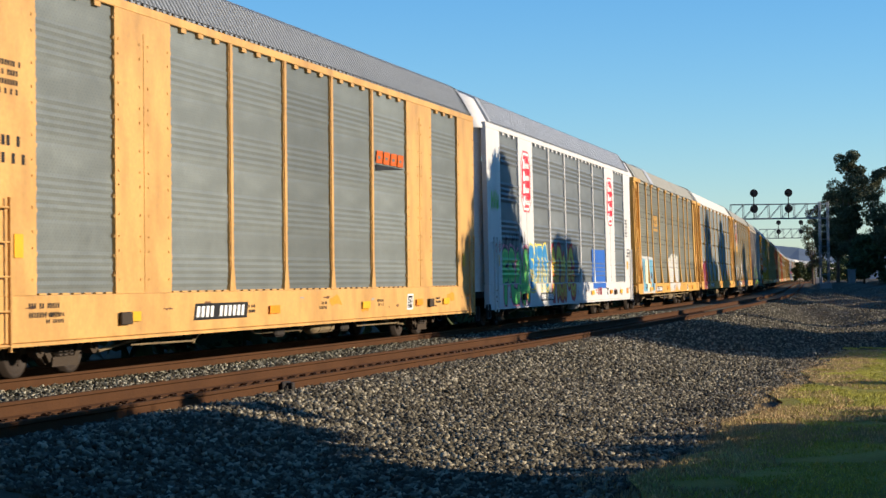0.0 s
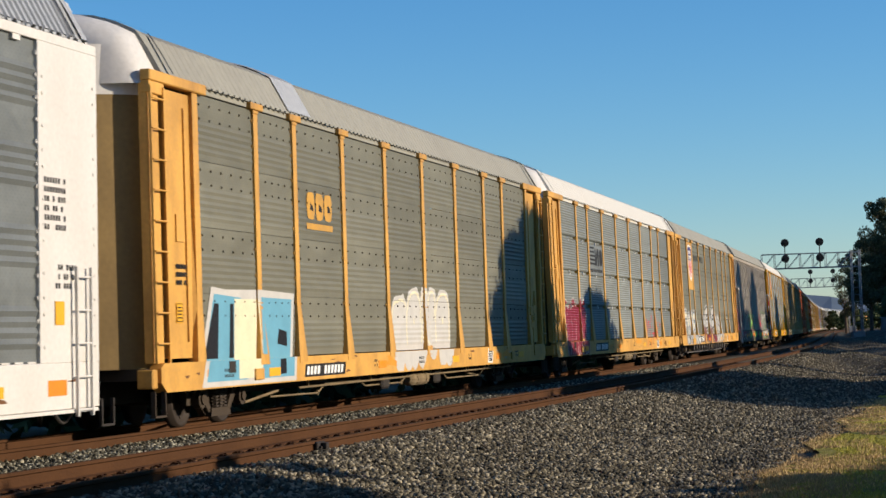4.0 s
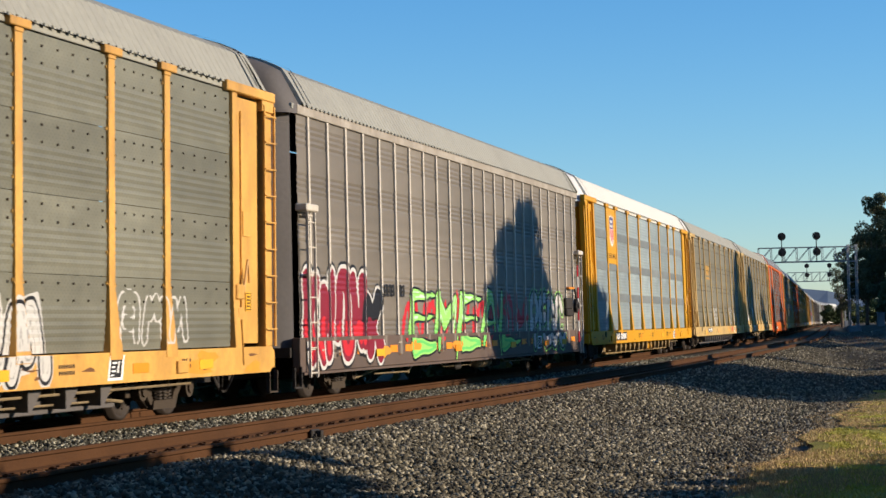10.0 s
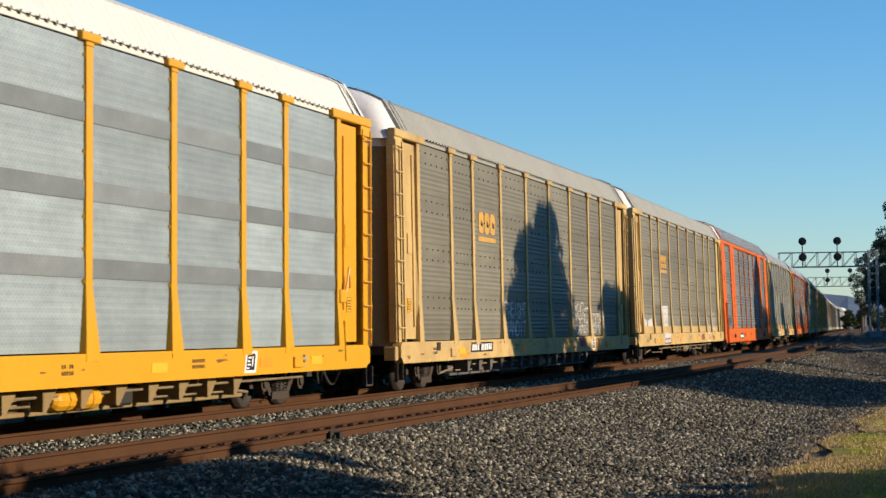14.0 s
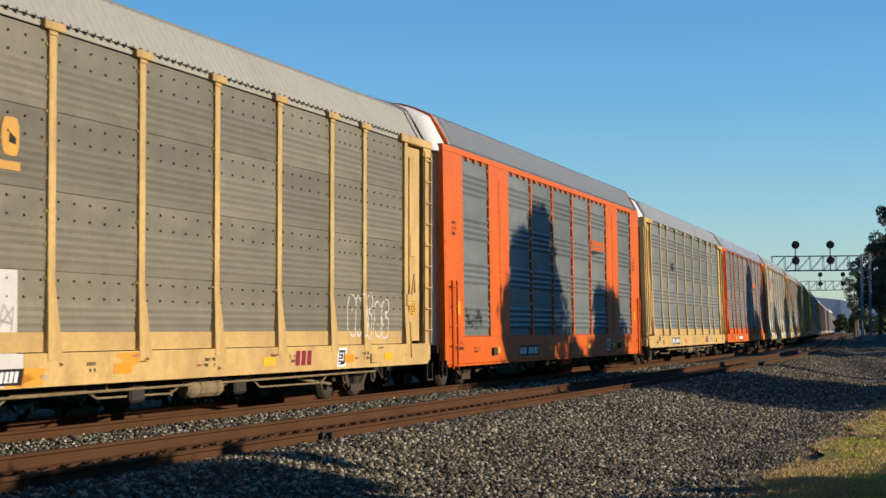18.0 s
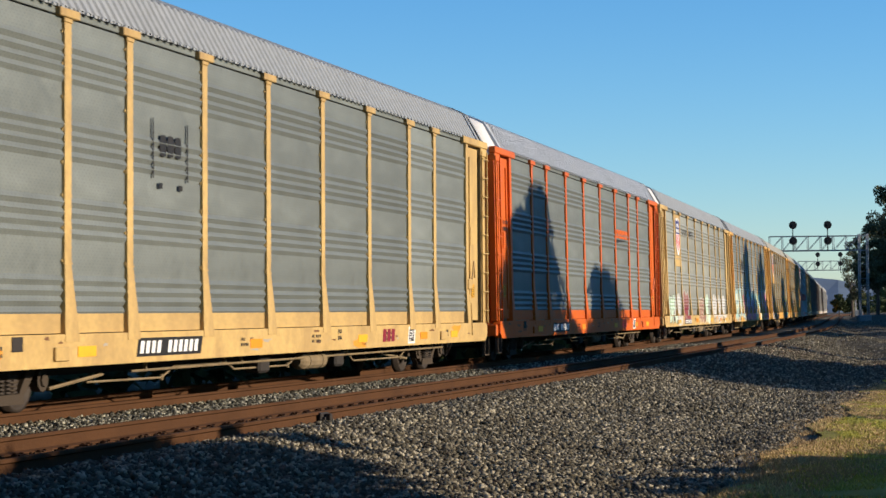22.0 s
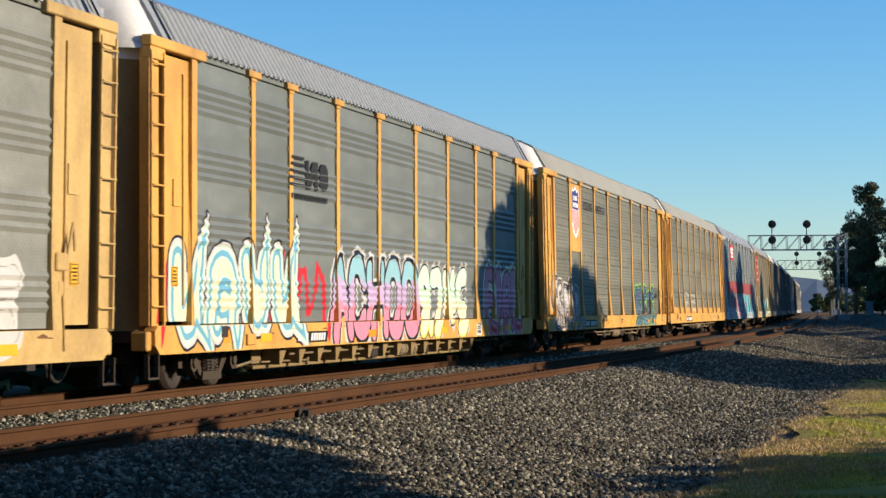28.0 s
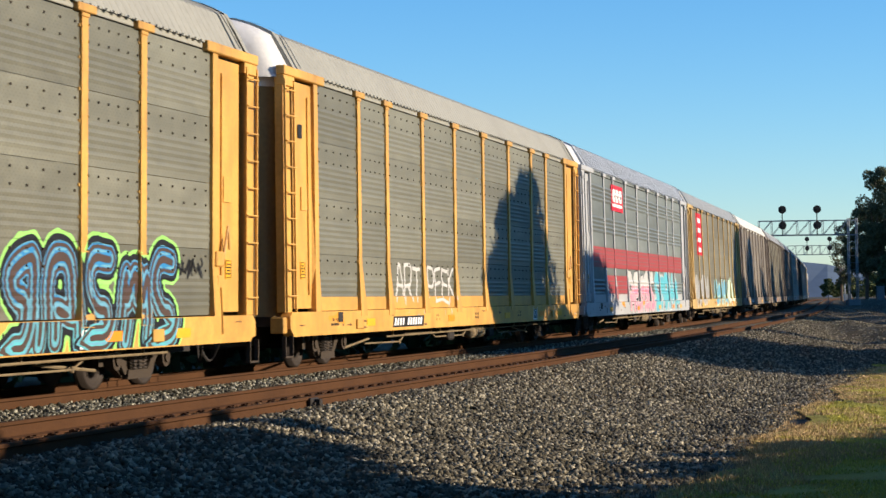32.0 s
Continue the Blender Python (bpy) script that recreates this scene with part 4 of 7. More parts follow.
def rivet_builder(w):
    """Paired bolt heads and an upright seam on a wall sheet."""
    def build(bm):
        cols = (-w / 2 + 0.12, w / 2 - 0.12) if w < 1.8 else (-w / 2 + 0.12, -0.16, 0.16, w / 2 - 0.12)
        for r in range(12):
            for x in cols:
                z = 1.3 + r * 0.31 + (0.1 if r % 3 == 1 else 0.0)
                bm_box(bm, x - 0.018, x + 0.018, -1.580, -1.566, z, z + 0.036)
        if w > 1.8:
            bm_box(bm, -0.012, 0.012, -1.576, -1.566, 1.14, 4.9)
    return build


def b_bracketrow(bm):
    """Small clips under and over one window bay."""
    for k in range(7):
        bm_box(bm, -1.15 + k * 0.38 - 0.12, -1.15 + k * 0.38 + 0.12, -1.56, -1.5, 1.123, 1.145)
        if k % 2:
            bm_box(bm, -1.15 + k * 0.38 - 0.11, -1.15 + k * 0.38 + 0.11, -1.568, -1.5, WIN_TOP - 0.07, WIN_TOP - 0.002)


def b_edgebolts(bm):
    for s in (-1, 1):
        for k in range(14):
            bm_box(bm, s * 1.33 - 0.014, s * 1.33 + 0.014, -1.56, -1.52, 1.35 + k * 0.28, 1.40 + k * 0.28)


def flush_car(i, label, fp, pn, rf, shift, end_paint="white", ribs="grouped"):
    P, Q = PAINT[fp], PANEL[pn]
    car = base_car(i, "flush", label, P, Q, rf, PAINT["white"], PAINT[end_paint], shift)
    piece("side_sill", "tallsill", b_tallsill, P, car)
    piece("top_band", "topband", b_topband, P, car)
    for a, b in WINDOWS:
        w = round(b - a, 3)
        at = pose((a + b) / 2, 0, 0)
        piece("side_panel", "winpanel_%s_%s" % (ribs, w), panel_builder(w, ribs, 1.10, WIN_TOP + 0.02, -1.515), Q, car, at)
        piece("clip_strip", "clips", b_bracketrow, P, car, at @ Matrix.Diagonal((w / 2.72, 1, 1, 1)))["kind"] = "stuff"
        piece("bolt_strip", "edgebolts", b_edgebolts, PAINT["white"] if fp == "orange" else P, car, at @ Matrix.Diagonal((w / 2.72, 1, 1, 1)))["kind"] = "stuff"
    edges = (-HALF + 0.1,) + tuple(v for w in WINDOWS for v in w) + (HALF - 0.1,)
    for a, b in zip(edges[::2], edges[1::2]):
        w = round(b - a, 3)
        if w > 0.3:
            piece("wall_sheet", "wsheet_%s" % w, sheet_builder(w), P, car, pose((a + b) / 2, 0, 0))
            piece("rivet_strip", "rivets_%s" % w, rivet_builder(w), P, car, pose((a + b) / 2, 0, 0))["kind"] = "stuff"
        else:
            piece("mullion", "mullion", b_mullion, P, car, pose((a + b) / 2, 0, 0))
    for s in (1, -1):
        piece("ladder", "lowladder", b_lowladder, P, car, mirror(-12.9, s))
        piece("stirrup", "stirrup", b_stirrup, STEEL, car, mirror(-JAMB, s))
        piece("rope_pocket", "tab", b_tab, TRUCK, car, mirror(-8.9, s))
        piece("notice", "notice", b_notice, DECAL_YELLOW, car, mirror(-12.3, s) @ pose(0, -0.072, 1.75), "small yellow notice")
    return car


def b_thinpost(bm):
    bm_box(bm, -0.045, 0.045, -1.528, -1.47, 1.05, Z_TOP - 0.02)


def slat_car(i, label, fp, pn, rf, shift, n=22):
    P, Q = PAINT[fp], PANEL[pn]
    car = base_car(i, "slat", label, P, Q, rf, PAINT["gap"], PAINT["gap"], shift)
    # dark brown sill: the shade low on the side is put into its paint
    piece("side_sill", "tallsill", b_tallsill, PAINT["brown"], car)
    step, first = 1.143, -12.66
    at = [first + k * step for k in range(n + 1)]
    for a, b in zip([-13.25] + at, at + [13.25]):
        w = round(b - a, 3)
        piece("side_panel", "slatpanel%s" % w, panel_builder(w, "slots", 1.05, Z_TOP - 0.02, -1.49), Q, car, pose((a + b) / 2, 0, 0))
    for x in at:
        piece("post", "thinpost", b_thinpost, PAINT["taupe_post"], car, pose(x, 0, 0), "pale thin post")
        piece("bracket", "stub", b_stub, P, car, pose(x, 0, 0))
        piece("reflector", "sillmark", lambda bm: bm_box(bm, -0.27, 0.27, -1.578, -1.571, 0.78, 0.92), ORANGE_MARK, car, pose(x + 0.56, 0, 0), "orange reflective patch")
    piece("top_band", "plate2", lambda bm: bm_box(bm, -13.3, 13.3, -1.54, -1.44, Z_TOP - 0.02, EAVE, 0.01), PAINT["taupe_roof_band"], car)
    piece("brake_housing", "housing", b_housing, STEEL, car, pose(11.85, 0, 0), "black hand brake housing")
    piece("step_plate", "stepplate", lambda bm: bm_box(bm, -0.4, 0.4, -1.62, -1.50, 2.3, 2.36, 0.01), ORANGE_MARK, car, pose(11.7, 0, 0), "yellow step")
    for k in range(7):
        piece("pole_section", "polesection", lambda bm: bm_tube(bm, (0, -1.66, 0), (0, -1.66, 0.32), 0.024, 8), WHITE if k % 2 else RED, car, pose(12.42, 0, 0.75 + 0.322 * k), "red and white marker pole")
    for s in (1, -1):
        piece("ladder", "tallladder", b_tallladder, PAINT["taupe_post"], car, mirror(-12.98, s), "pale ladder with a bracket on top")
        piece("stirrup", "stirrup", b_stirrup, STEEL, car, mirror(-JAMB, s))
    return car


# ---- paintwork on the sides: letters, emblems and spray paint ----
FONTS = {}


def glyphs(word, fat=0.018):
    """A flat mesh of a word in the built-in font, in the unit square (x, z)."""
    if (word, fat) not in FONTS:
        cu = bpy.data.curves.new("word", "FONT")
        cu.body, cu.resolution_u, cu.offset = word, 3, fat
        ob = new("word", cu)
        me = bpy.data.meshes.new_from_object(ob.evaluated_get(bpy.context.evaluated_depsgraph_get()))
        co = np.array([v.co[:2] for v in me.vertices])
        lo, hi = co.min(0) + fat, co.max(0) - fat
        FONTS[(word, fat)] = ((co - lo) / (hi - lo), [tuple(p.vertices) for p in me.polygons])
        bpy.data.objects.remove(ob)
        bpy.data.curves.remove(cu)
        bpy.data.meshes.remove(me)
    return FONTS[(word, fat)]


def word_shape(word, x0, x1, z0, z1, lean=0.0, wave=0.0, fat=0.018):
    co, faces = glyphs(word, fat)
    pts = [(x0 + (x1 - x0) * u + lean * v * (z1 - z0), z0 + (z1 - z0) * v + wave * math.sin(u * 9 + v) * (z1 - z0)) for u, v in co]
    return pts, faces


def blob(cx, cz, w, h, rnd, n=18, rough=0.16, square=2.6):
    """A rounded, uneven outline."""
    ph = rnd.random() * 6
    out = []
    for k in range(n):
        a = 2 * math.pi * k / n
        c, s = math.cos(a), math.sin(a)
        r = (abs(c) ** square + abs(s) ** square) ** (-1 / square) * (1 + rough * math.sin(3 * a + ph) * 0.5 + rough * (rnd.random() - 0.5))
        out.append((cx + w / 2 * r * c, cz + h / 2 * r * s))
    return out


def drape(name, shapes, material, car, lift, label="", ztop=99.0):
    """Lays flat shapes (outlines or (points, faces)) over panels, posts and sill as a thin coat of paint."""
    style = STYLE[car]
    skin = -1.506 - {"flat": 0.0115, "grouped": 0.0295, "fine": 0.0165, "bands": 0.0045}.get(RIBS.get(car), 0.0)
    src = bmesh.new()
    for sh in shapes:
        if isinstance(sh, tuple):
            vs = [src.verts.new((x, 0, z)) for x, z in sh[0]]
            for f in sh[1]:
                try:
                    src.faces.new([vs[i] for i in f])
                except ValueError:
                    pass
        else:
            src.faces.new([src.verts.new((x, 0, z)) for x, z in sh])
    xs, zs = [v.co.x for v in src.verts], [v.co.z for v in src.verts]
    lo, hi, zlo, zhi = min(xs), max(xs), max(Z_SILL0 + 0.02, min(zs)), min(ztop, max(zs))
    regions = []
    if style == "post":
        regions.append((lo, hi, zlo, Z_SILL1, lambda z: -1.602))
        cuts = [-HALF] + [v for p in POSTS for v in (p - 0.122, p + 0.122)] + [HALF]
        for k in range(len(cuts) - 1):
            if k % 2 and cuts[k + 1] > lo and cuts[k] < hi:
                for za, zb in ((Z_SILL1, Z_SILL1 + 0.10), (Z_SILL1 + 0.10, Z_SILL1 + 0.85), (Z_SILL1 + 0.85, zhi)):
                    regions.append((cuts[k], cuts[k + 1], za, zb, lambda z: -1.602 if z < Z_SILL1 + 0.1 else -1.547 - 0.055 * max(0, (Z_SILL1 + 0.85 - z) / 0.75)))
            else:
                regions.append((cuts[k], cuts[k + 1], Z_SILL1, zhi, lambda z: skin))
    elif style == "flush":
        regions.append((lo, hi, zlo, 1.11, lambda z: -1.572))
        edges = [-HALF] + [v for w in WINDOWS for v in w] + [HALF]
        for k in range(len(edges) - 1):
            regions.append((edges[k], edges[k + 1], 1.11, zhi, (lambda z: -1.5455) if k % 2 else (lambda z: -1.572)))
    else:
        regions.append((lo, hi, zlo, 1.10, lambda z: -1.583))
        regions.append((lo, hi, 1.10, zhi, lambda z: -1.530))
    verts, faces = [], []
    for xa, xb, za, zb, depth in regions:
        xa, xb, za, zb = max(xa, lo - 0.01), min(xb, hi + 0.01), max(za, zlo), min(zb, zhi + 0.01)
        if xb - xa < 1e-3 or zb - za < 1e-3:
            continue
        bm = src.copy()
        for co, no in (((xa, 0, 0), (-1, 0, 0)), ((xb, 0, 0), (1, 0, 0)), ((0, 0, za), (0, 0, -1)), ((0, 0, zb), (0, 0, 1))):
            bmesh.ops.bisect_plane(bm, geom=list(bm.verts) + list(bm.edges) + list(bm.faces), plane_co=co, plane_no=no, clear_outer=True)
        base = len(verts)
        bm.verts.index_update()
        mid = (za + zb) / 2
        for v in bm.verts:
            verts.append((v.co.x, depth(v.co.z if zb - za > 0.11 else mid) - lift, v.co.z))
        faces += [[base + v.index for v in f.verts] for f in bm.faces]
        bm.free()
    src.free()
    me = bpy.data.meshes.new(name)
    me.from_pydata(verts, [], faces)
    me.materials.append(material)
    ob = new(name, me)
    ob.parent = car
    if label:
        ob["label"] = label
    if len(shapes) > 1:
        ob["kind"] = "stuff"
    return ob


def spray(name, colour, rough=0.5):
    return mat(name, colour, rough, 0, 0.25, 2.5, 20, 0.0, tuple(c * 0.5 for c in colour))


INK = {
    "black": spray("black_spray", (0.012, 0.012, 0.014)), "white": spray("white_spray", (0.50, 0.485, 0.45)), "green": spray("green_spray", (0.12, 0.50, 0.12)),
    "lime": spray("lime_spray", (0.28, 0.62, 0.14)), "blue": spray("blue_spray", (0.03, 0.20, 0.42)), "sky": spray("sky_blue_spray", (0.13, 0.33, 0.44)),
    "yellow": spray("yellow_spray", (0.75, 0.60, 0.08)), "red": spray("red_spray", (0.50, 0.02, 0.03)), "orange": spray("orange_spray", (0.75, 0.22, 0.02)),
    "pink": spray("pink_spray", (0.66, 0.22, 0.30)), "maroon": spray("maroon_spray", (0.20, 0.015, 0.03)), "cream": spray("cream_spray", (0.68, 0.62, 0.42)),
    "mint": spray("mint_spray", (0.50, 0.66, 0.50)), "lilac": spray("lilac_spray", (0.46, 0.34, 0.50)), "steel": spray("steel_blue_spray", (0.06, 0.11, 0.16)),
    "ice": spray("ice_blue_spray", (0.24, 0.45, 0.50)), "teal": spray("teal_spray", (0.10, 0.42, 0.46)), "plum": spray("plum_spray", (0.17, 0.05, 0.09)), "umber": spray("umber_spray", (0.07, 0.045, 0.035)), "cobalt": spray("cobalt_spray", (0.03, 0.12, 0.42)), "brown": spray("brown_spray", (0.25, 0.10, 0.08)), "grey": spray("grey_spray", (0.30, 0.29, 0.27)),
}


# ---- spray paint: strokes laid over posts, ribs and sill as a thin coat ----
# letter strokes on a grid of ten by ten, x then height; lower case: forms that are no letters
STROKES = {
    "A": "00 39 59 90,24 74", "B": "00 09 69 88 66 45 05,45 86 82 60 00", "D": "00 09 59 87 82 50 00", "C": "87 69 29 07 02 20 60 82", "E": "90 00 09 89,05 75", "F": "00 09 89,05 75",
    "G": "87 69 29 07 02 20 60 82 84 54", "H": "00 09,80 89,05 85", "I": "40 49", "K": "00 09,89 05 90", "L": "09 00 80", "M": "00 08 44 88 80",
    "N": "00 09 80 89", "O": "29 07 02 20 60 82 87 69 29", "P": "00 09 69 88 86 64 04", "R": "00 09 69 88 86 64 04,44 90", "S": "87 69 29 07 15 74 82 60 20 02",
    "T": "09 89,49 40", "U": "09 02 20 60 82 89", "W": "09 20 46 70 89", "X": "00 89,09 80", "Y": "09 45 89,45 40",
    "a": "00 07 29 69 87 80,33 63", "b": "89 29 06 43 83 60 00", "c": "09 03 30 63 89,63 90", "d": "00 39 40 79 90", "e": "90 20 04 29 89,25 75",
    "f": "09 40 89,04 94", "g": "80 89 39 07 25 65 40 00", "h": "00 09 44 89,44 70", "i": "40 49", "j": "09 89 50 00 20", "k": "00 29 23 69 63 99 90",
}


def surfaces(car):
    """The sheets of a car's near side: from x, to x, and (height, y) up each one."""
    style, out = STYLE[car], []

    def plain(z0, z1, y):
        n = max(1, math.ceil((z1 - z0) / 0.045))
        return [(z0 + (z1 - z0) * k / n, y(z0 + (z1 - z0) * k / n)) for k in range(n + 1)]
    if style == "post":
        out.append((-13.25, 13.25, plain(0.62, Z_SILL1 - 0.005, lambda z: -1.6005)))
        bays = (-JAMB,) + POSTS + (JAMB,)
        ribs = RIBS[car]
        kick = any(c is car and i in KICKED for c, i in SILLS)
        for a, b in zip(bays, bays[1:]):
            tiers = TIERS[:3] if ribs == "flat" else [(Z_SILL1 + 0.02, Z_TOP + 0.03)]
            for za, zb in tiers:
                out.append((a + 0.115, b - 0.115, [(z, -1.505 - d) for z, d in panel_rows(ribs, za, zb) if not kick or z > Z_SILL1 + 0.25]))
            if kick:
                out.append((a + 0.2, b - 0.2, plain(Z_SILL1 + 0.015, Z_SILL1 + 0.255, lambda z: -1.5385)))
        for p in POSTS:
            for za in np.arange(Z_SILL1 - 0.09, 2.9, 0.15):
                w = post_width(za + 0.15) - 0.004
                out.append((p - w, p + w, plain(za, za + 0.15, lambda z: post_face(z) - (0.0085 if z < Z_SILL1 + 0.01 else 0.0005))))
        for e in (-1, 1):
            a, b = sorted((e * 11.91, e * 11.69))
            out.append((a, b, plain(Z_SILL1, 3.0, lambda z: -1.56 - 0.04 * max(0, (Z_SILL1 + 0.8 - z) / 0.8) - 0.001)))
            a, b = sorted((e * 12.97, e * 11.92))
            out.append((a, b, plain(1.08, 3.0, lambda z: -1.5005)))
            a, b = sorted((e * 13.59, e * 13.21))
            out.append((a, b, plain(1.05, 3.0, lambda z: -1.5405)))
    elif style == "flush":
        out.append((-13.49, 13.49, plain(0.525, 1.115, lambda z: -1.5705)))
        edges = [-13.49] + [v for w in WINDOWS for v in w] + [13.49]
        for k, (a, b) in enumerate(zip(edges, edges[1:])):
            if k % 2:
                out.append((a, b, [(z, -1.515 - d) for z, d in panel_rows("grouped", 1.10, WIN_TOP + 0.02) if z > 1.11]))
            elif b - a > 0.3:
                out.append((a, b, plain(1.122, 4.9, lambda z: -1.5685)))
            else:
                out.append((a + 0.003, b - 0.003, plain(1.122, 4.9, lambda z: -1.5755)))
    else:
        out.append((-13.4, 13.4, plain(0.53, 1.05, lambda z: -1.5785)))
        at = [-12.66 + 1.143 * k for k in range(23)]
        for a, b in zip([-13.25] + at, at + [13.25]):
            out.append((a + 0.03, b - 0.03, [(z, -1.49 - d) for z, d in panel_rows("slots", 1.05, Z_TOP - 0.02)]))
        for x in at:
            out.append((x - 0.035, x + 0.035, plain(1.05, 4.9, lambda z: -1.5285)))
    return out


def march(xs, rows, f, lift, verts, faces):
    """Adds the part of a sheet where f is above nothing, with its edge cut between the grid's points."""
    inside = f > 0
    full = inside[:-1, :-1] & inside[1:, :-1] & inside[1:, 1:] & inside[:-1, 1:]
    some = (inside[:-1, :-1] | inside[1:, :-1] | inside[1:, 1:] | inside[:-1, 1:]) & ~full
    for j in range(len(rows) - 1):
        (za, ya), (zb, yb) = rows[j], rows[j + 1]
        i = 0
        while i < len(xs) - 1:
            if full[i, j]:
                k = i
                while k < len(xs) - 1 and full[k, j]:
                    k += 1
                n = len(verts)
                verts += [(xs[i], ya - lift, za), (xs[k], ya - lift, za), (xs[k], yb - lift, zb), (xs[i], yb - lift, zb)]
                faces.append((n, n + 1, n + 2, n + 3))
                i = k
            else:
                i += 1
    for i, j in np.argwhere(some):
        ring = ((i, j), (i + 1, j), (i + 1, j + 1), (i, j + 1))
        pts = []
        for (a, b), (c, d) in zip(ring, ring[1:] + ring[:1]):
            p, q = f[a, b], f[c, d]
            if p > 0:
                pts.append((xs[a], rows[b][1] - lift, rows[b][0]))
            if (p > 0) != (q > 0):
                u = p / (p - q)
                pts.append((xs[a] + (xs[c] - xs[a]) * u, rows[b][1] + (rows[d][1] - rows[b][1]) * u - lift, rows[b][0] + (rows[d][0] - rows[b][0]) * u))
        if len(pts) > 2:
            n = len(verts)
            verts += pts
            faces.append(tuple(range(n, n + len(pts))))


def word_strokes(word, x0, x1, z0, z1, seed, fat, curve, taper, lean, drip):
    """For each form its stroke pieces: ax, az, bx, bz, and the brush's half width at both ends."""
    rnd = random.Random(seed)
    h = z1 - z0
    r = fat * h
    w = (x1 - x0) / len(word)
    letters_out = []
    for k, ch in enumerate(word):
        if ch == " ":
            continue
        a, b = x0 + w * k + r * 0.75, x0 + w * (k + 1) - r * 0.75
        lo, hi = z0 + r + h * rnd.uniform(0, 0.05), z1 - r - h * rnd.uniform(0, 0.08)
        tilt = lean + rnd.uniform(-0.05, 0.05)
        segs = []
        for stroke in STROKES[ch].split(","):
            pts = [(int(q[0]) / 9, int(q[1]) / 9) for q in stroke.split()]
            pts = [(a + (b - a) * (u + rnd.uniform(-0.04, 0.04)) + tilt * (v - 0.5) * h, lo + (hi - lo) * (v + rnd.uniform(-0.03, 0.03))) for u, v in pts]
            for _ in range(curve):
                soft = [pts[0]]
                for p, q in zip(pts, pts[1:]):
                    soft += [(p[0] * 0.75 + q[0] * 0.25, p[1] * 0.75 + q[1] * 0.25), (p[0] * 0.25 + q[0] * 0.75, p[1] * 0.25 + q[1] * 0.75)]
                pts = soft + [pts[-1]]
            n = len(pts) - 1
            for j, (p, q) in enumerate(zip(pts, pts[1:])):
                ra, rb = (r * (1 - taper * abs(2 * v / n - 0.8)) for v in (j, j + 1))
                segs.append((*p, *q, max(0.01, ra), max(0.01, rb)))
            if taper:
                p, q = pts[-2], pts[-1]
                d = math.hypot(q[0] - p[0], q[1] - p[1]) or 1
                segs.append((*q, q[0] + (q[0] - p[0]) / d * r * 2.2, q[1] + (q[1] - p[1]) / d * r * 2.2, max(0.01, r * (1 - taper)), 0.004))
            if rnd.random() < drip:
                p = pts[0]
                segs.append((p[0], p[1], p[0] + 0.02, p[1] - h * rnd.uniform(0.25, 0.5), 0.02, 0.008))
        letters_out.append(np.array(segs))
    return letters_out


def stroke_field(X, Z, segs):
    """How deep each point lies inside the strokes, in metres."""
    ax, az, bx, bz, ra, rb = (segs[:, k, None, None] for k in range(6))
    dx, dz = bx - ax, bz - az
    u = np.clip(((X - ax) * dx + (Z - az) * dz) / (dx * dx + dz * dz + 1e-9), 0, 1)
    return (ra + (rb - ra) * u - np.hypot(X - ax - u * dx, Z - az - u * dz)).max(0)


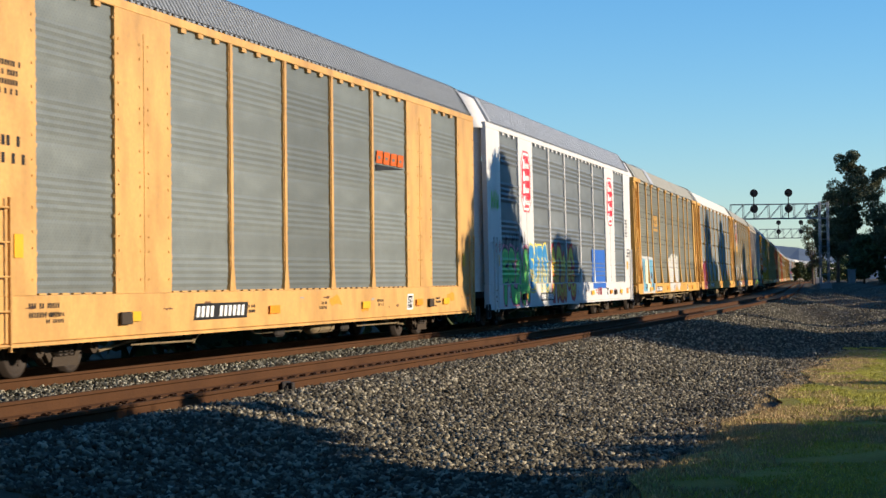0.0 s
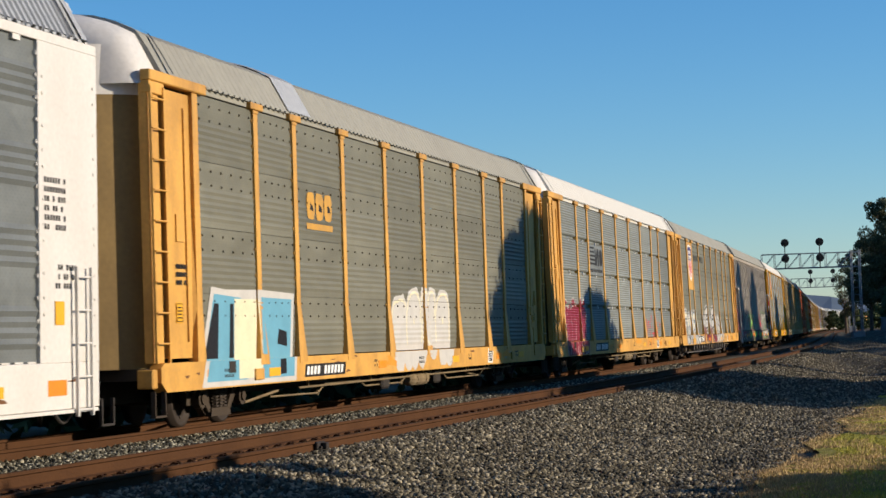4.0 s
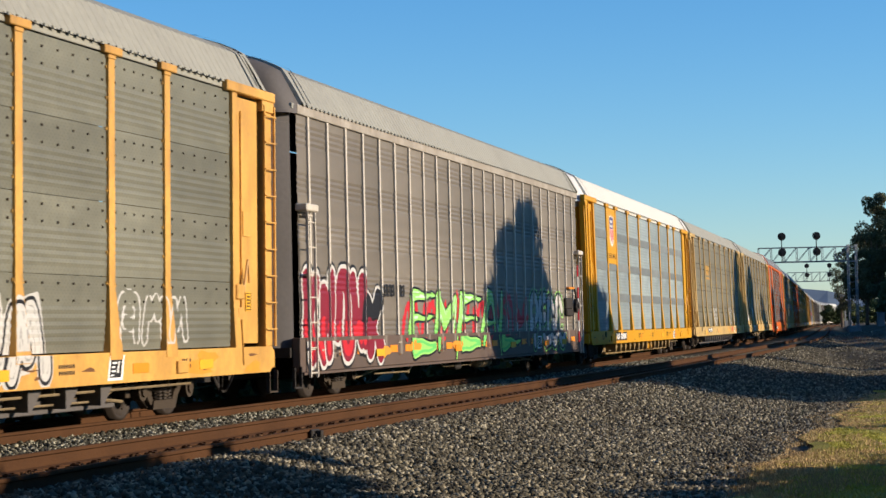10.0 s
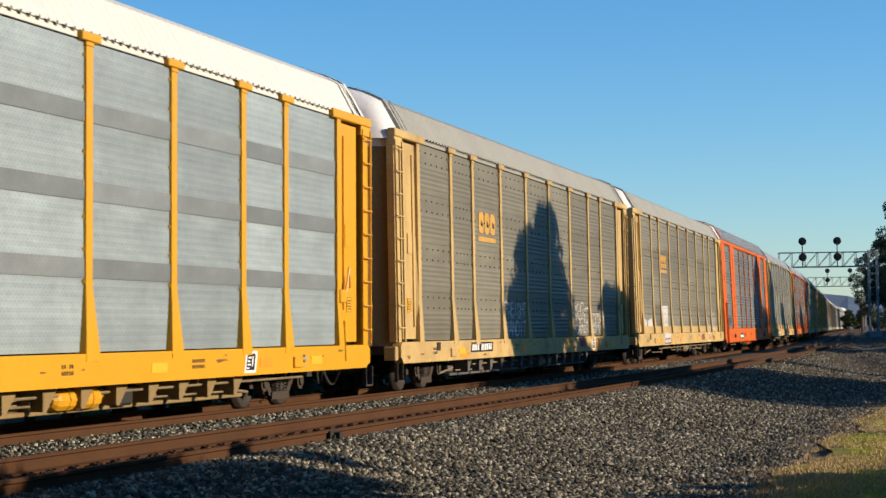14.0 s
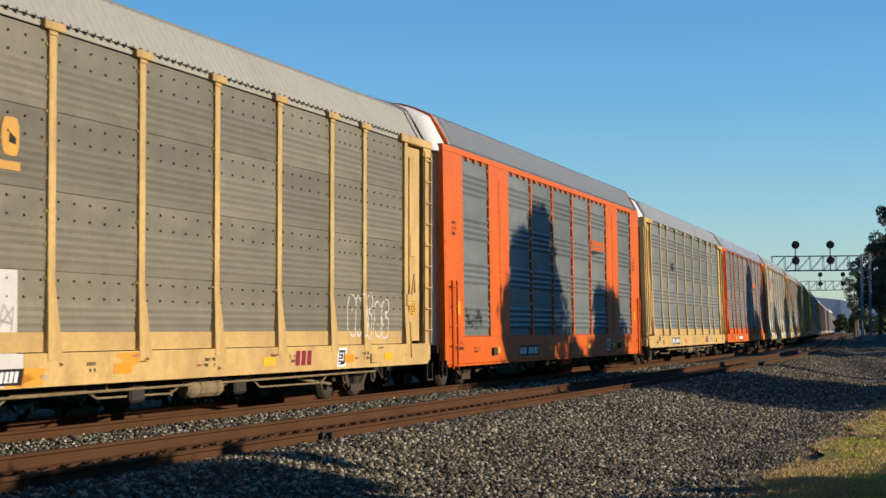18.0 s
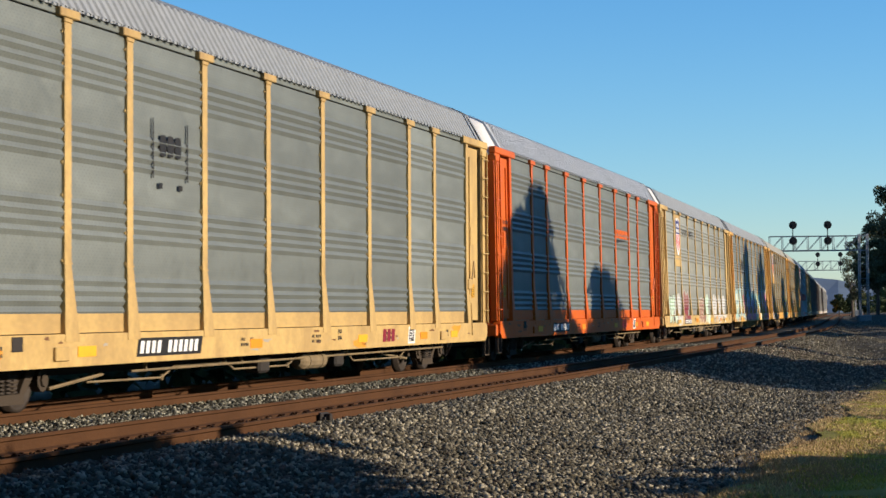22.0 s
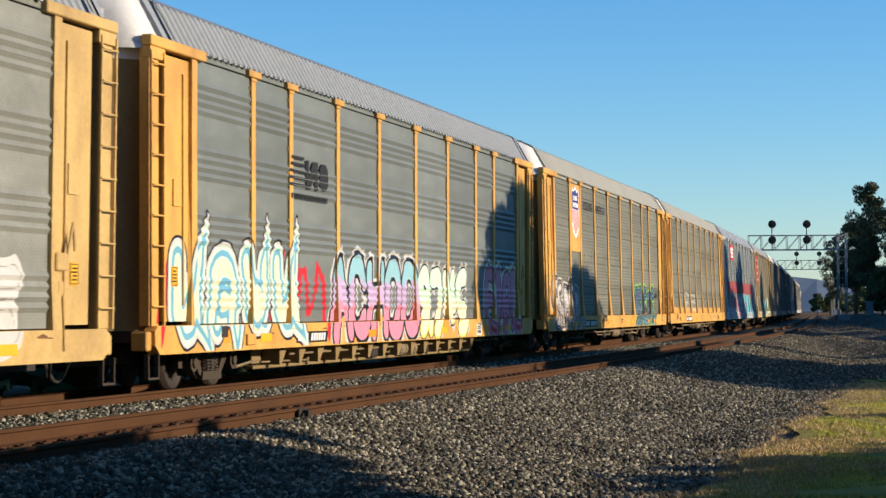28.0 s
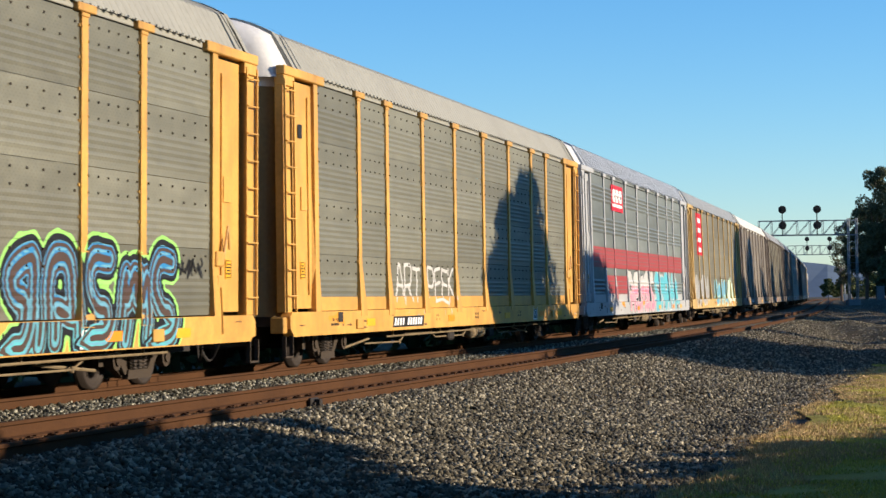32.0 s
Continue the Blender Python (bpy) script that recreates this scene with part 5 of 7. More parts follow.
def spray_word(car, word, x0, x1, z0, z1, coats, seed, label="", fat=0.13, curve=2, taper=0.0, lean=0.03, drip=0.0, edge=0.035, base=0.0):
    """Sprayed forms in coats: (ink, grow, options). Options: ring (a line along the edge), low and high (share of the height),
    shift (dx, dz), spike (a ragged outer edge). Each form overlaps the one before it and keeps its own edge."""
    forms = word_strokes(word, x0, x1, z0, z1, seed, fat, curve, taper, lean, drip)
    h = z1 - z0
    made = [([], []) for _ in coats]
    reach = max(abs(c[1]) for c in coats) + 0.22
    for xa, xb, rows in surfaces(car):
        xa, xb = max(xa, x0 - reach), min(xb, x1 + reach)
        rows = [q for q in rows if z0 - reach - 0.06 < q[0] < z1 + reach + 0.06]
        if xb - xa < 0.01 or len(rows) < 2:
            continue
        xs = np.linspace(xa, xb, max(2, math.ceil((xb - xa) / 0.04) + 1))
        X, Z = np.meshgrid(xs, [q[0] for q in rows], indexing="ij")
        cache = {}
        for m, (ink, grow, opt) in enumerate(coats):
            sh = opt.get("shift", (0, 0))
            if sh not in cache:
                cache[sh] = [stroke_field(X - sh[0] + 0.02 * np.sin(7 * Z + seed), Z - sh[1] + 0.02 * np.sin(5 * X), sg) if sg[:, (0, 2)].min() - reach < xb and sg[:, (0, 2)].max() + reach > xa else np.full_like(X, -9.0) for sg in forms]
            fs = cache[sh]
            if opt.get("spike"):
                f = np.max(fs, 0) + grow + opt["spike"] * (np.abs(np.sin(X * 6.1 + seed)) ** 3 * (0.6 + 0.4 * np.sin(X * 17)) - 0.3)
            else:
                f = np.full_like(X, -9.0)
                for k in range(len(fs)):
                    own = fs[k] + grow
                    if "ring" in opt:
                        own = opt["ring"] - np.abs(own)
                    if k + 1 < len(fs) and grow <= 0.02:
                        own = np.minimum(own, -(fs[k + 1] + edge))
                    f = np.maximum(f, own)
            rough = 0.05 * h * np.sin(X * 8 + seed) * np.sin(X * 3.3)
            if "high" in opt:
                f = np.minimum(f, z0 + opt["high"] * h + rough - Z)
            if "low" in opt:
                f = np.minimum(f, Z - z0 - opt["low"] * h - rough)
            march(xs, rows, f, base + 0.0012 * (m + 1), *made[m])
    for m, (ink, grow, opt) in enumerate(coats):
        if made[m][1]:
            me = bpy.data.meshes.new("spray_coat")
            me.from_pydata(made[m][0], [], made[m][1])
            me.materials.append(INK[ink])
            ob = new(opt.get("name", "spray_outline" if grow > 0.02 else "spray_fill"), me)
            ob.parent = car
            ob["kind"] = "stuff"
            if label and m == 0:
                ob["label"] = label


def scribble(car, x0, x1, z0, z1, colour, seed, label="", strokes=7, thick=0.035):
    """A thin spray tag of loops and strokes."""
    rnd = random.Random(seed)
    shapes = []
    for k in range(strokes):
        cx, cz = x0 + (x1 - x0) * (k + 0.5) / strokes, (z0 + z1) / 2
        w, h = (x1 - x0) / strokes * 1.1, (z1 - z0) * (0.6 + 0.4 * rnd.random())
        pts = [(cx + w / 2 * math.cos(a) * (0.6 + 0.4 * rnd.random()), cz + h / 2 * math.sin(a) * (0.7 + 0.3 * rnd.random())) for a in [rnd.random() * 6 + j * 0.75 for j in range(8)]]
        for (xa, za), (xb, zb) in zip(pts, pts[1:]):
            d = math.hypot(xb - xa, zb - za) or 1
            nx, nz = -(zb - za) / d * thick / 2, (xb - xa) / d * thick / 2
            shapes.append([(xa + nx, za + nz), (xa - nx, za - nz), (xb - nx, zb - nz), (xb + nx, zb + nz)])
    drape("spray_tag", shapes, INK[colour], car, 0.002 + 0.0003 * (seed % 5), label)


def number_board(car, x0, x1, z=0.81, h=0.26):
    """The car's number: white bars on a black board."""
    drape("number_board", [[(x0, z - h / 2), (x1, z - h / 2), (x1 + 0.08, z + h / 2), (x0 + 0.08, z + h / 2)]], BLACK, car, 0.001, "black board with white number bars")
    n = 11
    w = (x1 - x0 - 0.2) / n
    for k in range(n):
        if k == 4:
            continue
        xa = x0 + 0.12 + k * w
        drape("number_bar", [[(xa, z - h * 0.33), (xa + w * 0.62, z - h * 0.33), (xa + w * 0.62 + 0.05, z + h * 0.33), (xa + 0.05, z + h * 0.33)]], WHITE, car, 0.003)


def stencils(car, x0, z0, rows, cols, seed, w=0.05, h=0.07, material=None):
    """Small lines of stencilled data that cannot be read."""
    rnd = random.Random(seed)
    bars = []
    for r in range(rows):
        for c in range(cols):
            if rnd.random() < 0.8:
                xa, za = x0 + c * w * 1.6, z0 - r * h * 1.7
                bars.append([(xa, za), (xa + w, za), (xa + w, za + h), (xa, za + h)])
    drape("data_stencil", bars, material or BLACK, car, 0.0015)["kind"] = "stuff"


def shield(car, cx, cz, h):
    """A shield emblem: blue top, red and white stripes below."""
    w = h * 0.80
    def outl(k):
        a = [(-1, -0.05), (-0.94, -0.5), (-0.6, -0.82), (0, -1.0), (0.6, -0.82), (0.94, -0.5), (1, -0.05), (0.86, 0.42), (1.02, 0.74), (0.78, 0.94), (0.5, 0.84), (0, 1.0), (-0.5, 0.84), (-0.78, 0.94), (-1.02, 0.74), (-0.86, 0.42)]
        return [(cx + x * w / 2 * k, cz + z * h / 2 * (k * 0.5 + 0.5)) for x, z in a]
    drape("emblem_edge", [outl(1.06)], WHITE, car, 0.024, "white-edged shield emblem")
    top = [(cx + x * w / 2, cz + z * h / 2) for x, z in [(-0.95, 0.12), (0.95, 0.12), (0.86, 0.42), (0.98, 0.72), (0.76, 0.88), (0.5, 0.78), (0, 0.94), (-0.5, 0.78), (-0.76, 0.88), (-0.98, 0.72), (-0.86, 0.42)]]
    drape("emblem_field", [top], BLUE, car, 0.027)
    bars = []
    for k in range(6):
        x = -0.9 + k * 0.33
        zb = -0.5 - 0.42 * (1 - abs(x + 0.08) / 0.95) if k else -0.45
        bars.append([(cx + x * w / 2, cz + zb * h / 2), (cx + (x + 0.17) * w / 2, cz + zb * h / 2), (cx + (x + 0.17) * w / 2, cz + 0.1 * h / 2), (cx + x * w / 2, cz + 0.1 * h / 2)])
    drape("emblem_stripes", bars, RED, car, 0.028)
    white = []
    for r, (a, b) in enumerate(((-0.62, 0.62), (-0.75, 0.75))):
        for k in range(5 + r):
            n = 5 + r
            xa = a + (b - a) * k / n
            white.append([(cx + xa * w / 2, cz + (0.48 - 0.28 * r) * h / 2), (cx + (xa + 0.17) * w / 2, cz + (0.48 - 0.28 * r) * h / 2), (cx + (xa + 0.17) * w / 2, cz + (0.66 - 0.28 * r) * h / 2), (cx + xa * w / 2, cz + (0.66 - 0.28 * r) * h / 2)])
    drape("emblem_bar", white, WHITE, car, 0.029)


def octagon(car, cx, cz, w, h):
    def oc(k):
        a, b = w / 2 * k, h / 2 * (1 - (1 - k) * w / h)
        return [(cx - a, cz - b * 0.62), (cx - a * 0.5, cz - b), (cx + a * 0.5, cz - b), (cx + a, cz - b * 0.62), (cx + a, cz + b * 0.62), (cx + a * 0.5, cz + b), (cx - a * 0.5, cz + b), (cx - a, cz + b * 0.62)]
    drape("emblem_edge", [oc(1.0)], RED, car, 0.001, "red octagonal emblem with white bars")
    drape("emblem_line", [oc(0.93)], WHITE, car, 0.002)
    drape("emblem_field", [oc(0.84)], RED, car, 0.003)
    rnd = random.Random(4)
    bars = []
    for r in range(4):
        z = cz + h * (0.27 - 0.2 * r)
        bars.append([(cx - w * 0.3, z - h * 0.07), (cx - w * 0.14, z - h * 0.07), (cx - w * 0.12, z + h * 0.09), (cx - w * 0.28, z + h * 0.09)])
        for k in range(4):
            xa = cx - w * 0.1 + k * w * 0.105
            bars.append([(xa, z - h * 0.05), (xa + w * 0.075, z - h * 0.05), (xa + w * 0.075, z + h * (0.02 + 0.02 * rnd.random())), (xa, z + h * 0.03)])
    drape("emblem_bar", bars, WHITE, car, 0.004)


def block_logo(car, cx, cz, w, h, colour, underline=True, plate=None):
    """Three heavy blocks over a bar."""
    if plate:
        drape("emblem_field", [[(cx - w * 0.58, cz - h * 0.62), (cx + w * 0.58, cz - h * 0.62), (cx + w * 0.58, cz + h * 0.62), (cx - w * 0.58, cz + h * 0.62)]], plate, car, 0.001)
    sh, ho = [], []
    for k in range(3):
        x = cx - w / 2 + w / 3 * (k + 0.5)
        sh.append(blob(x, cz + h * 0.12, w * 0.29, h * 0.62, random.Random(k), 14, 0.05, 5))
        ho.append([(x - w * 0.03, cz + h * 0.02), (x + w * 0.09, cz + h * 0.0), (x + w * 0.09, cz + h * 0.1), (x - w * 0.02, cz + h * 0.2)])
    if underline:
        sh.append([(cx - w / 2, cz - h * 0.42), (cx + w / 2, cz - h * 0.42), (cx + w / 2, cz - h * 0.28), (cx - w / 2, cz - h * 0.28)])
    drape("emblem_block", sh, colour, car, 0.002, "block emblem over a bar")
    drape("emblem_gaps", ho, BLACK, car, 0.003)


def wedge_emblem(car, x0, x1, z0, z1):
    """Four slanted orange blocks over a tapering black wedge."""
    w = (x1 - x0) / 4
    drape("emblem_block", [[(x0 + w * k, z0), (x0 + w * (k + 0.84), z0), (x0 + w * (k + 0.84) + 0.08, z1), (x0 + w * k + 0.08, z1)] for k in range(4)], PAINT["orange"], car, 0.001, "four slanted orange blocks")
    drape("emblem_gaps", [[(x0 + w * (k + 0.26), z0 + 0.09), (x0 + w * (k + 0.6), z0 + 0.09), (x0 + w * (k + 0.6), z0 + 0.15), (x0 + w * (k + 0.26), z0 + 0.15)] for k in range(4)], PANEL["slate"], car, 0.002)
    drape("emblem_wedge", [[(x0, z0 - 0.16), (x1, z0 - 0.03), (x0, z0 - 0.03)]], BLACK, car, 0.001, "black tapering wedge")


def striped_logo(car, cx, cz, w, h, colour):
    """Speed stripes beside two blocks, over a line of small bars."""
    sh = []
    for k in range(5):
        z = cz + h * (0.38 - 0.15 * k)
        sh.append([(cx - w * (0.5 + 0.02 * k), z), (cx - w * (0.16 - 0.03 * k), z), (cx - w * (0.14 - 0.03 * k), z + h * 0.07), (cx - w * (0.48 + 0.02 * k), z + h * 0.07)])
    sh.append([(cx - w * 0.1, cz - h * 0.25), (cx + w * 0.02, cz - h * 0.25), (cx + w * 0.12, cz + h * 0.1), (cx + w * 0.12, cz - h * 0.25), (cx + w * 0.22, cz - h * 0.25), (cx + w * 0.22, cz + h * 0.4), (cx + w * 0.08, cz + h * 0.4), (cx - w * 0.02, cz + h * 0.05), (cx - w * 0.02, cz + h * 0.4), (cx - w * 0.1, cz + h * 0.4)])
    sh.append(blob(cx + w * 0.38, cz + h * 0.08, w * 0.24, h * 0.62, random.Random(3), 12, 0.05, 4))
    for k in range(15):
        xa = cx - w / 2 + w * k / 15
        sh.append([(xa, cz - h * 0.5), (xa + w * 0.045, cz - h * 0.5), (xa + w * 0.045, cz - h * 0.38), (xa, cz - h * 0.38)])
    drape("emblem_stripes", sh, colour, car, 0.002, "dark striped emblem")

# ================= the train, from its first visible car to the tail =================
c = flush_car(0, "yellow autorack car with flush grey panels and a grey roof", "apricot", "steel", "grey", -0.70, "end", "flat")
number_board(c, -6.1, -3.6)
wedge_emblem(c, 4.6, 6.85, 3.70, 3.96)
stencils(c, -12.9, 4.0, 4, 9, 3)
stencils(c, -12.9, 3.0, 2, 6, 5, 0.09, 0.13)
stencils(c, -12.0, 0.95, 2, 12, 9)

c = flush_car(1, "white autorack car with dark grey panels, red emblems and graffiti", "white", "dark", "blue", -0.50, "white")
octagon(c, -8.08, 4.0, 1.5, 1.72)
octagon(c, 8.12, 4.0, 1.5, 1.72)
spray_word(c, "dIhIkI", -11.2, -8.2, 1.95, 2.55, [("black", 0.0, {"spike": 0.06})], 94, "black sprayed smudges", 0.1, 1, 0.3)
spray_word(c, "FEAR", -11.55, -7.9, 0.56, 2.12, [("pink", 0.12, {}), ("black", 0.045, {}), ("green", 0.0, {}), ("lime", -0.05, {"low": 0.35, "ring": 0.03})], 9, "green graffiti letters outlined in black", 0.125)
spray_word(c, "ENTS", -8.0, -4.6, 0.88, 2.3, [("yellow", 0.05, {}), ("blue", 0.0, {}), ("yellow", -0.06, {"high": 0.5, "ring": 0.025}), ("sky", -0.04, {"low": 0.7, "ring": 0.02})], 11, "blue and yellow graffiti letters", 0.13, edge=0.02)
spray_word(c, "AONG", -4.1, 0.25, 0.6, 2.36, [("red", 0.11, {"spike": 0.05}), ("orange", 0.0, {}), ("yellow", -0.035, {"low": 0.08}), ("orange", -0.12, {"high": 0.6})], 12, "orange and yellow graffiti letters with a red edge", 0.10, lean=0.0, drip=0.3, edge=0.05)
drape("spray_patch", [[(3.85, 0.92), (6.82, 0.92), (6.82, 2.25), (3.85, 2.25)]], INK["cobalt"], c, 0.0, "flat blue painted rectangle")
scribble(c, -13.05, -12.05, 2.95, 3.7, "lime", 5, "thin green spray tag")
scribble(c, -12.6, -11.8, 1.9, 2.3, "red", 6, "", 4, 0.03)
number_board(c, -6.15, -3.87, 0.74, 0.24)
stencils(c, 11.9, 3.4, 6, 8, 21)
stencils(c, 12.2, 2.3, 3, 8, 22)
drape("repair_patch", [[(11.95, 0.7), (12.5, 0.7), (12.5, 0.9), (11.95, 0.9)]], INK["orange"], c, 0.001)

c = post_car(2, "yellow-posted autorack car with olive grey panels and blue graffiti", "yellow", "olive", "olive", "flat", -0.08, None, True, "end", False)
block_logo(c, -5.68, 3.58, 1.5, 0.78, WORN_DECAL)
drape("spray_halo", [[(-11.9, 0.62), (-7.5, 0.62), (-7.25, 2.1), (-8.9, 2.14), (-10.6, 2.12), (-11.2, 2.16)]], INK["white"], c, 0.0)
drape("spray_fill", [[(-11.7, 0.7), (-9.9, 0.7), (-9.9, 2.0), (-11.1, 2.05)], [(-9.2, 0.7), (-7.6, 0.7), (-7.4, 2.0), (-9.0, 2.02)]], INK["sky"], c, 0.0014, "blue and cream block graffiti letters")
drape("spray_fill", [[(-10.3, 0.72), (-9.2, 0.72), (-9.1, 1.98), (-10.2, 1.98)]], INK["cream"], c, 0.0028)
drape("spray_line", [[(-11.6, 1.05), (-11.0, 1.05), (-10.9, 1.9), (-11.1, 1.9)], [(-8.2, 1.25), (-7.7, 1.2), (-7.7, 1.45), (-8.1, 1.5)], [(-8.3, 0.75), (-8.0, 0.75), (-8.0, 1.0), (-8.3, 1.0)], [(-10.5, 1.05), (-10.3, 1.05), (-10.25, 1.9), (-10.4, 1.9)]], INK["black"], c, 0.004)
spray_word(c, "kafa", -1.2, 3.5, 0.62, 2.36, [("white", 0.05, {"spike": 0.06}), ("cream", -0.06, {"ring": 0.03, "low": 0.3}), ("grey", -0.1, {"ring": 0.012, "low": 0.5})], 85, "white buffed-out graffiti", 0.19)
piece("roof_repair", "roofrepair", b_roofpatch, ROOF["blue"], c, pose(-6.75, 0, 0), "bright corrugated repair sheet on the roof")
number_board(c, -7.05, -4.7, 0.77, 0.22)
stencils(c, -12.6, 2.4, 3, 6, 31)

c = post_car(3, "yellow-posted autorack car with fine ribbed panels and cream roof", "yellow", "ribbed", "cream", "fine", -0.05)
spray_word(c, "ikikiI", -11.7, -8.05, 0.5, 2.3, [("white", 0.035, {}), ("maroon", 0.0, {}), ("white", -0.13, {"ring": 0.018, "high": 0.62})], 14, "dark red graffiti forms outlined in white", 0.19, edge=0.03)
drape("emblem_field", [[(-6.9, 3.05), (-4.4, 3.05), (-4.4, 4.0), (-6.9, 4.0)]], PANEL["dark"], c, 0.0, "dark grey sheet behind the emblem")
striped_logo(c, -5.62, 3.56, 2.3, 0.82, BLACK)
spray_word(c, "khf", 4.5, 7.2, 0.66, 2.0, [("red", 0.0, {})], 8, "thin red spray tag", 0.02)
spray_word(c, "bad", 7.5, 8.75, 1.32, 1.63, [("red", 0.0, {})], 9, "", 0.05)
number_board(c, -7.0, -4.6)

c = post_car(4, "yellow-posted autorack car with shield emblem and white graffiti", "yellow", "olive", "olive", "flat", -0.25, 1, True)
shield(c, -8.06, 4.18, 1.6)
drape("slogan", [word_shape("BUILDING", -6.4, -4.6, 4.3, 4.58, fat=0.004), word_shape("AMERICA", -4.05, -2.3, 4.3, 4.58, fat=0.004)], BLACK, c, 0.001, "black stencilled slogan")
spray_word(c, "EXPEL", -11.65, -6.1, 0.6, 2.05, [("white", 0.13, {"spike": 0.1}), ("steel", 0.06, {}), ("white", 0.0, {}), ("steel", -0.05, {"high": 0.6, "ring": 0.02}), ("cream", -0.08, {"low": 0.55})], 15, "white and pale blue graffiti letters", 0.10, drip=0.3)
spray_word(c, "MEME", -4.3, 1.4, 0.6, 2.3, [("white", 0.14, {"spike": 0.1}), ("black", 0.085, {}), ("white", 0.0, {}), ("brown", -0.01, {"high": 0.42}), ("maroon", -0.01, {"high": 0.26}), ("black", -0.12, {"high": 0.7, "ring": 0.012})], 33, "white and brown graffiti letters outlined in black", 0.088, drip=0.2, edge=0.05)
spray_word(c, "GSd", 1.55, 5.0, 0.6, 2.0, [("white", 0.1, {"spike": 0.08}), ("black", 0.05, {}), ("white", 0.0, {}), ("grey", -0.08, {"ring": 0.015})], 16, "white graffiti letters", 0.11, lean=-0.02)
spray_word(c, "akd", 7.3, 9.9, 1.1, 1.95, [("white", 0.0, {"ring": 0.022})], 17, "thin white tag", 0.12)
number_board(c, -7.05, -4.75, 0.82, 0.3)

c = slat_car(5, "taupe autorack car with thin pale posts and green graffiti", "taupe", "taupe", "olive", -0.40)
spray_word(c, "KNOW", -13.0, -9.2, 0.58, 2.42, [("black", 0.13, {}), ("white", 0.075, {}), ("maroon", 0.0, {}), ("red", -0.1, {"high": 0.45})], 18, "dark red graffiti letters outlined in white", 0.115, edge=0.06)
spray_word(c, "h", -9.35, -8.1, 0.58, 2.1, [("black", 0.1, {}), ("white", 0.06, {}), ("maroon", 0.0, {"high": 0.55}), ("black", 0.0, {"low": 0.55})], 48, "", 0.17)
spray_word(c, "dkdfkdgf", -6.6, 5.9, 0.9, 2.1, [("red", 0.0, {"spike": 0.12})], 91, "red sprayed clouds", 0.10, taper=0.3)
spray_word(c, "EMEAL", -6.0, 4.7, 0.56, 2.3, [("black", 0.05, {}), ("lime", 0.0, {}), ("green", -0.07, {"high": 0.4, "ring": 0.03}), ("mint", -0.06, {"low": 0.45, "ring": 0.018})], 19, "bright green pointed graffiti letters over red", 0.135, 0, 0.75, 0.2, edge=0.05, base=0.0014)
spray_word(c, "PEGC", 6.3, 10.9, 0.62, 2.22, [("lime", 0.12, {"spike": 0.05}), ("black", 0.08, {}), ("white", 0.0, {}), ("grey", -0.08, {"ring": 0.012})], 20, "white graffiti letters outlined in black", 0.09, lean=-0.03)
stencils(c, -7.9, 1.9, 1, 6, 41, 0.16, 0.24)

c = post_car(6, "bright yellow autorack car with pale grey panels and cream roof", "bright", "pale", "cream", "bands", -0.60, 1, False, "bright")
shield(c, -8.06, 4.34, 1.05)
drape("slogan", [word_shape("BUILDING AMERICA", -8.9, -7.24, 3.42, 3.58, fat=0.004)], BLACK, c, 0.024, "black stencilled slogan")
number_board(c, -8.5, -6.0, 0.83, 0.28)
drape("warning_sign", [blob(-13.4, 1.77, 0.26, 0.28, random.Random(1), 16, 0, 2)], WHITE, c, 0.036, "round white warning sign")
stencils(c, -12.75, 3.2, 4, 6, 43, 0.032, 0.05)
stencils(c, -12.65, 1.95, 2, 4, 44, 0.032, 0.05)

c = post_car(7, "faded yellow autorack car with dusty beige perforated panels", "tan", "beige", "olive", "flat", -0.14, None, True)
block_logo(c, -5.66, 3.62, 1.7, 0.8, WORN_DECAL)
spray_word(c, "FREIGHT", -3.95, -1.5, 1.52, 1.95, [("white", 0.0, {})], 75, "small white painted words", 0.07, 0)
spray_word(c, "BANDIT", -3.9, -1.55, 1.06, 1.49, [("white", 0.0, {})], 76, "", 0.07, 0)
spray_word(c, "gbak", 4.4, 7.0, 1.1, 2.0, [("white", 0.0, {"ring": 0.021})], 23, "thin white spray tags", 0.12)
spray_word(c, "kdb", 7.2, 9.6, 1.1, 1.85, [("white", 0.0, {"ring": 0.021})], 27, "", 0.12)
drape("spray_letters", [[(5.1 + 0.3 * k, 0.73), (5.32 + 0.3 * k, 0.73), (5.36 + 0.3 * k, 0.98), (5.14 + 0.3 * k, 0.98)] for k in range(3)], RED, c, 0.001)
number_board(c, -7.8, -5.7, 0.86, 0.22)

c = post_car(8, "faded yellow autorack car with beige panels and white scrawls", "tan", "beige", "olive", "flat", 0.21, None, True)
block_logo(c, -5.9, 3.56, 1.6, 0.76, WORN_DECAL)
drape("spray_patch", [blob(-11.2, 1.34, 0.7, 0.45, random.Random(1), 16, 0.4), blob(-9.9, 1.34, 1.1, 0.42, random.Random(2), 16, 0.4)], INK["white"], c, 0.0, "white paint patches")
drape("spray_patch", [[(-6.8, 0.62), (-5.15, 0.62), (-5.15, 2.04), (-6.8, 2.02)]], INK["white"], c, 0.0, "white painted rectangle with red drawing")
scribble(c, -6.7, -5.2, 0.9, 1.9, "grey", 26, "", 3, 0.03)
spray_word(c, "Ghb", 8.1, 9.65, 1.14, 2.02, [("white", 0.0, {"ring": 0.022})], 24, "thin white outlined letters", 0.15)
spray_word(c, "Sb", 9.75, 10.75, 1.14, 1.9, [("white", 0.0, {"ring": 0.022})], 25, "", 0.15)
number_board(c, -6.8, -5.2, 0.74, 0.2)

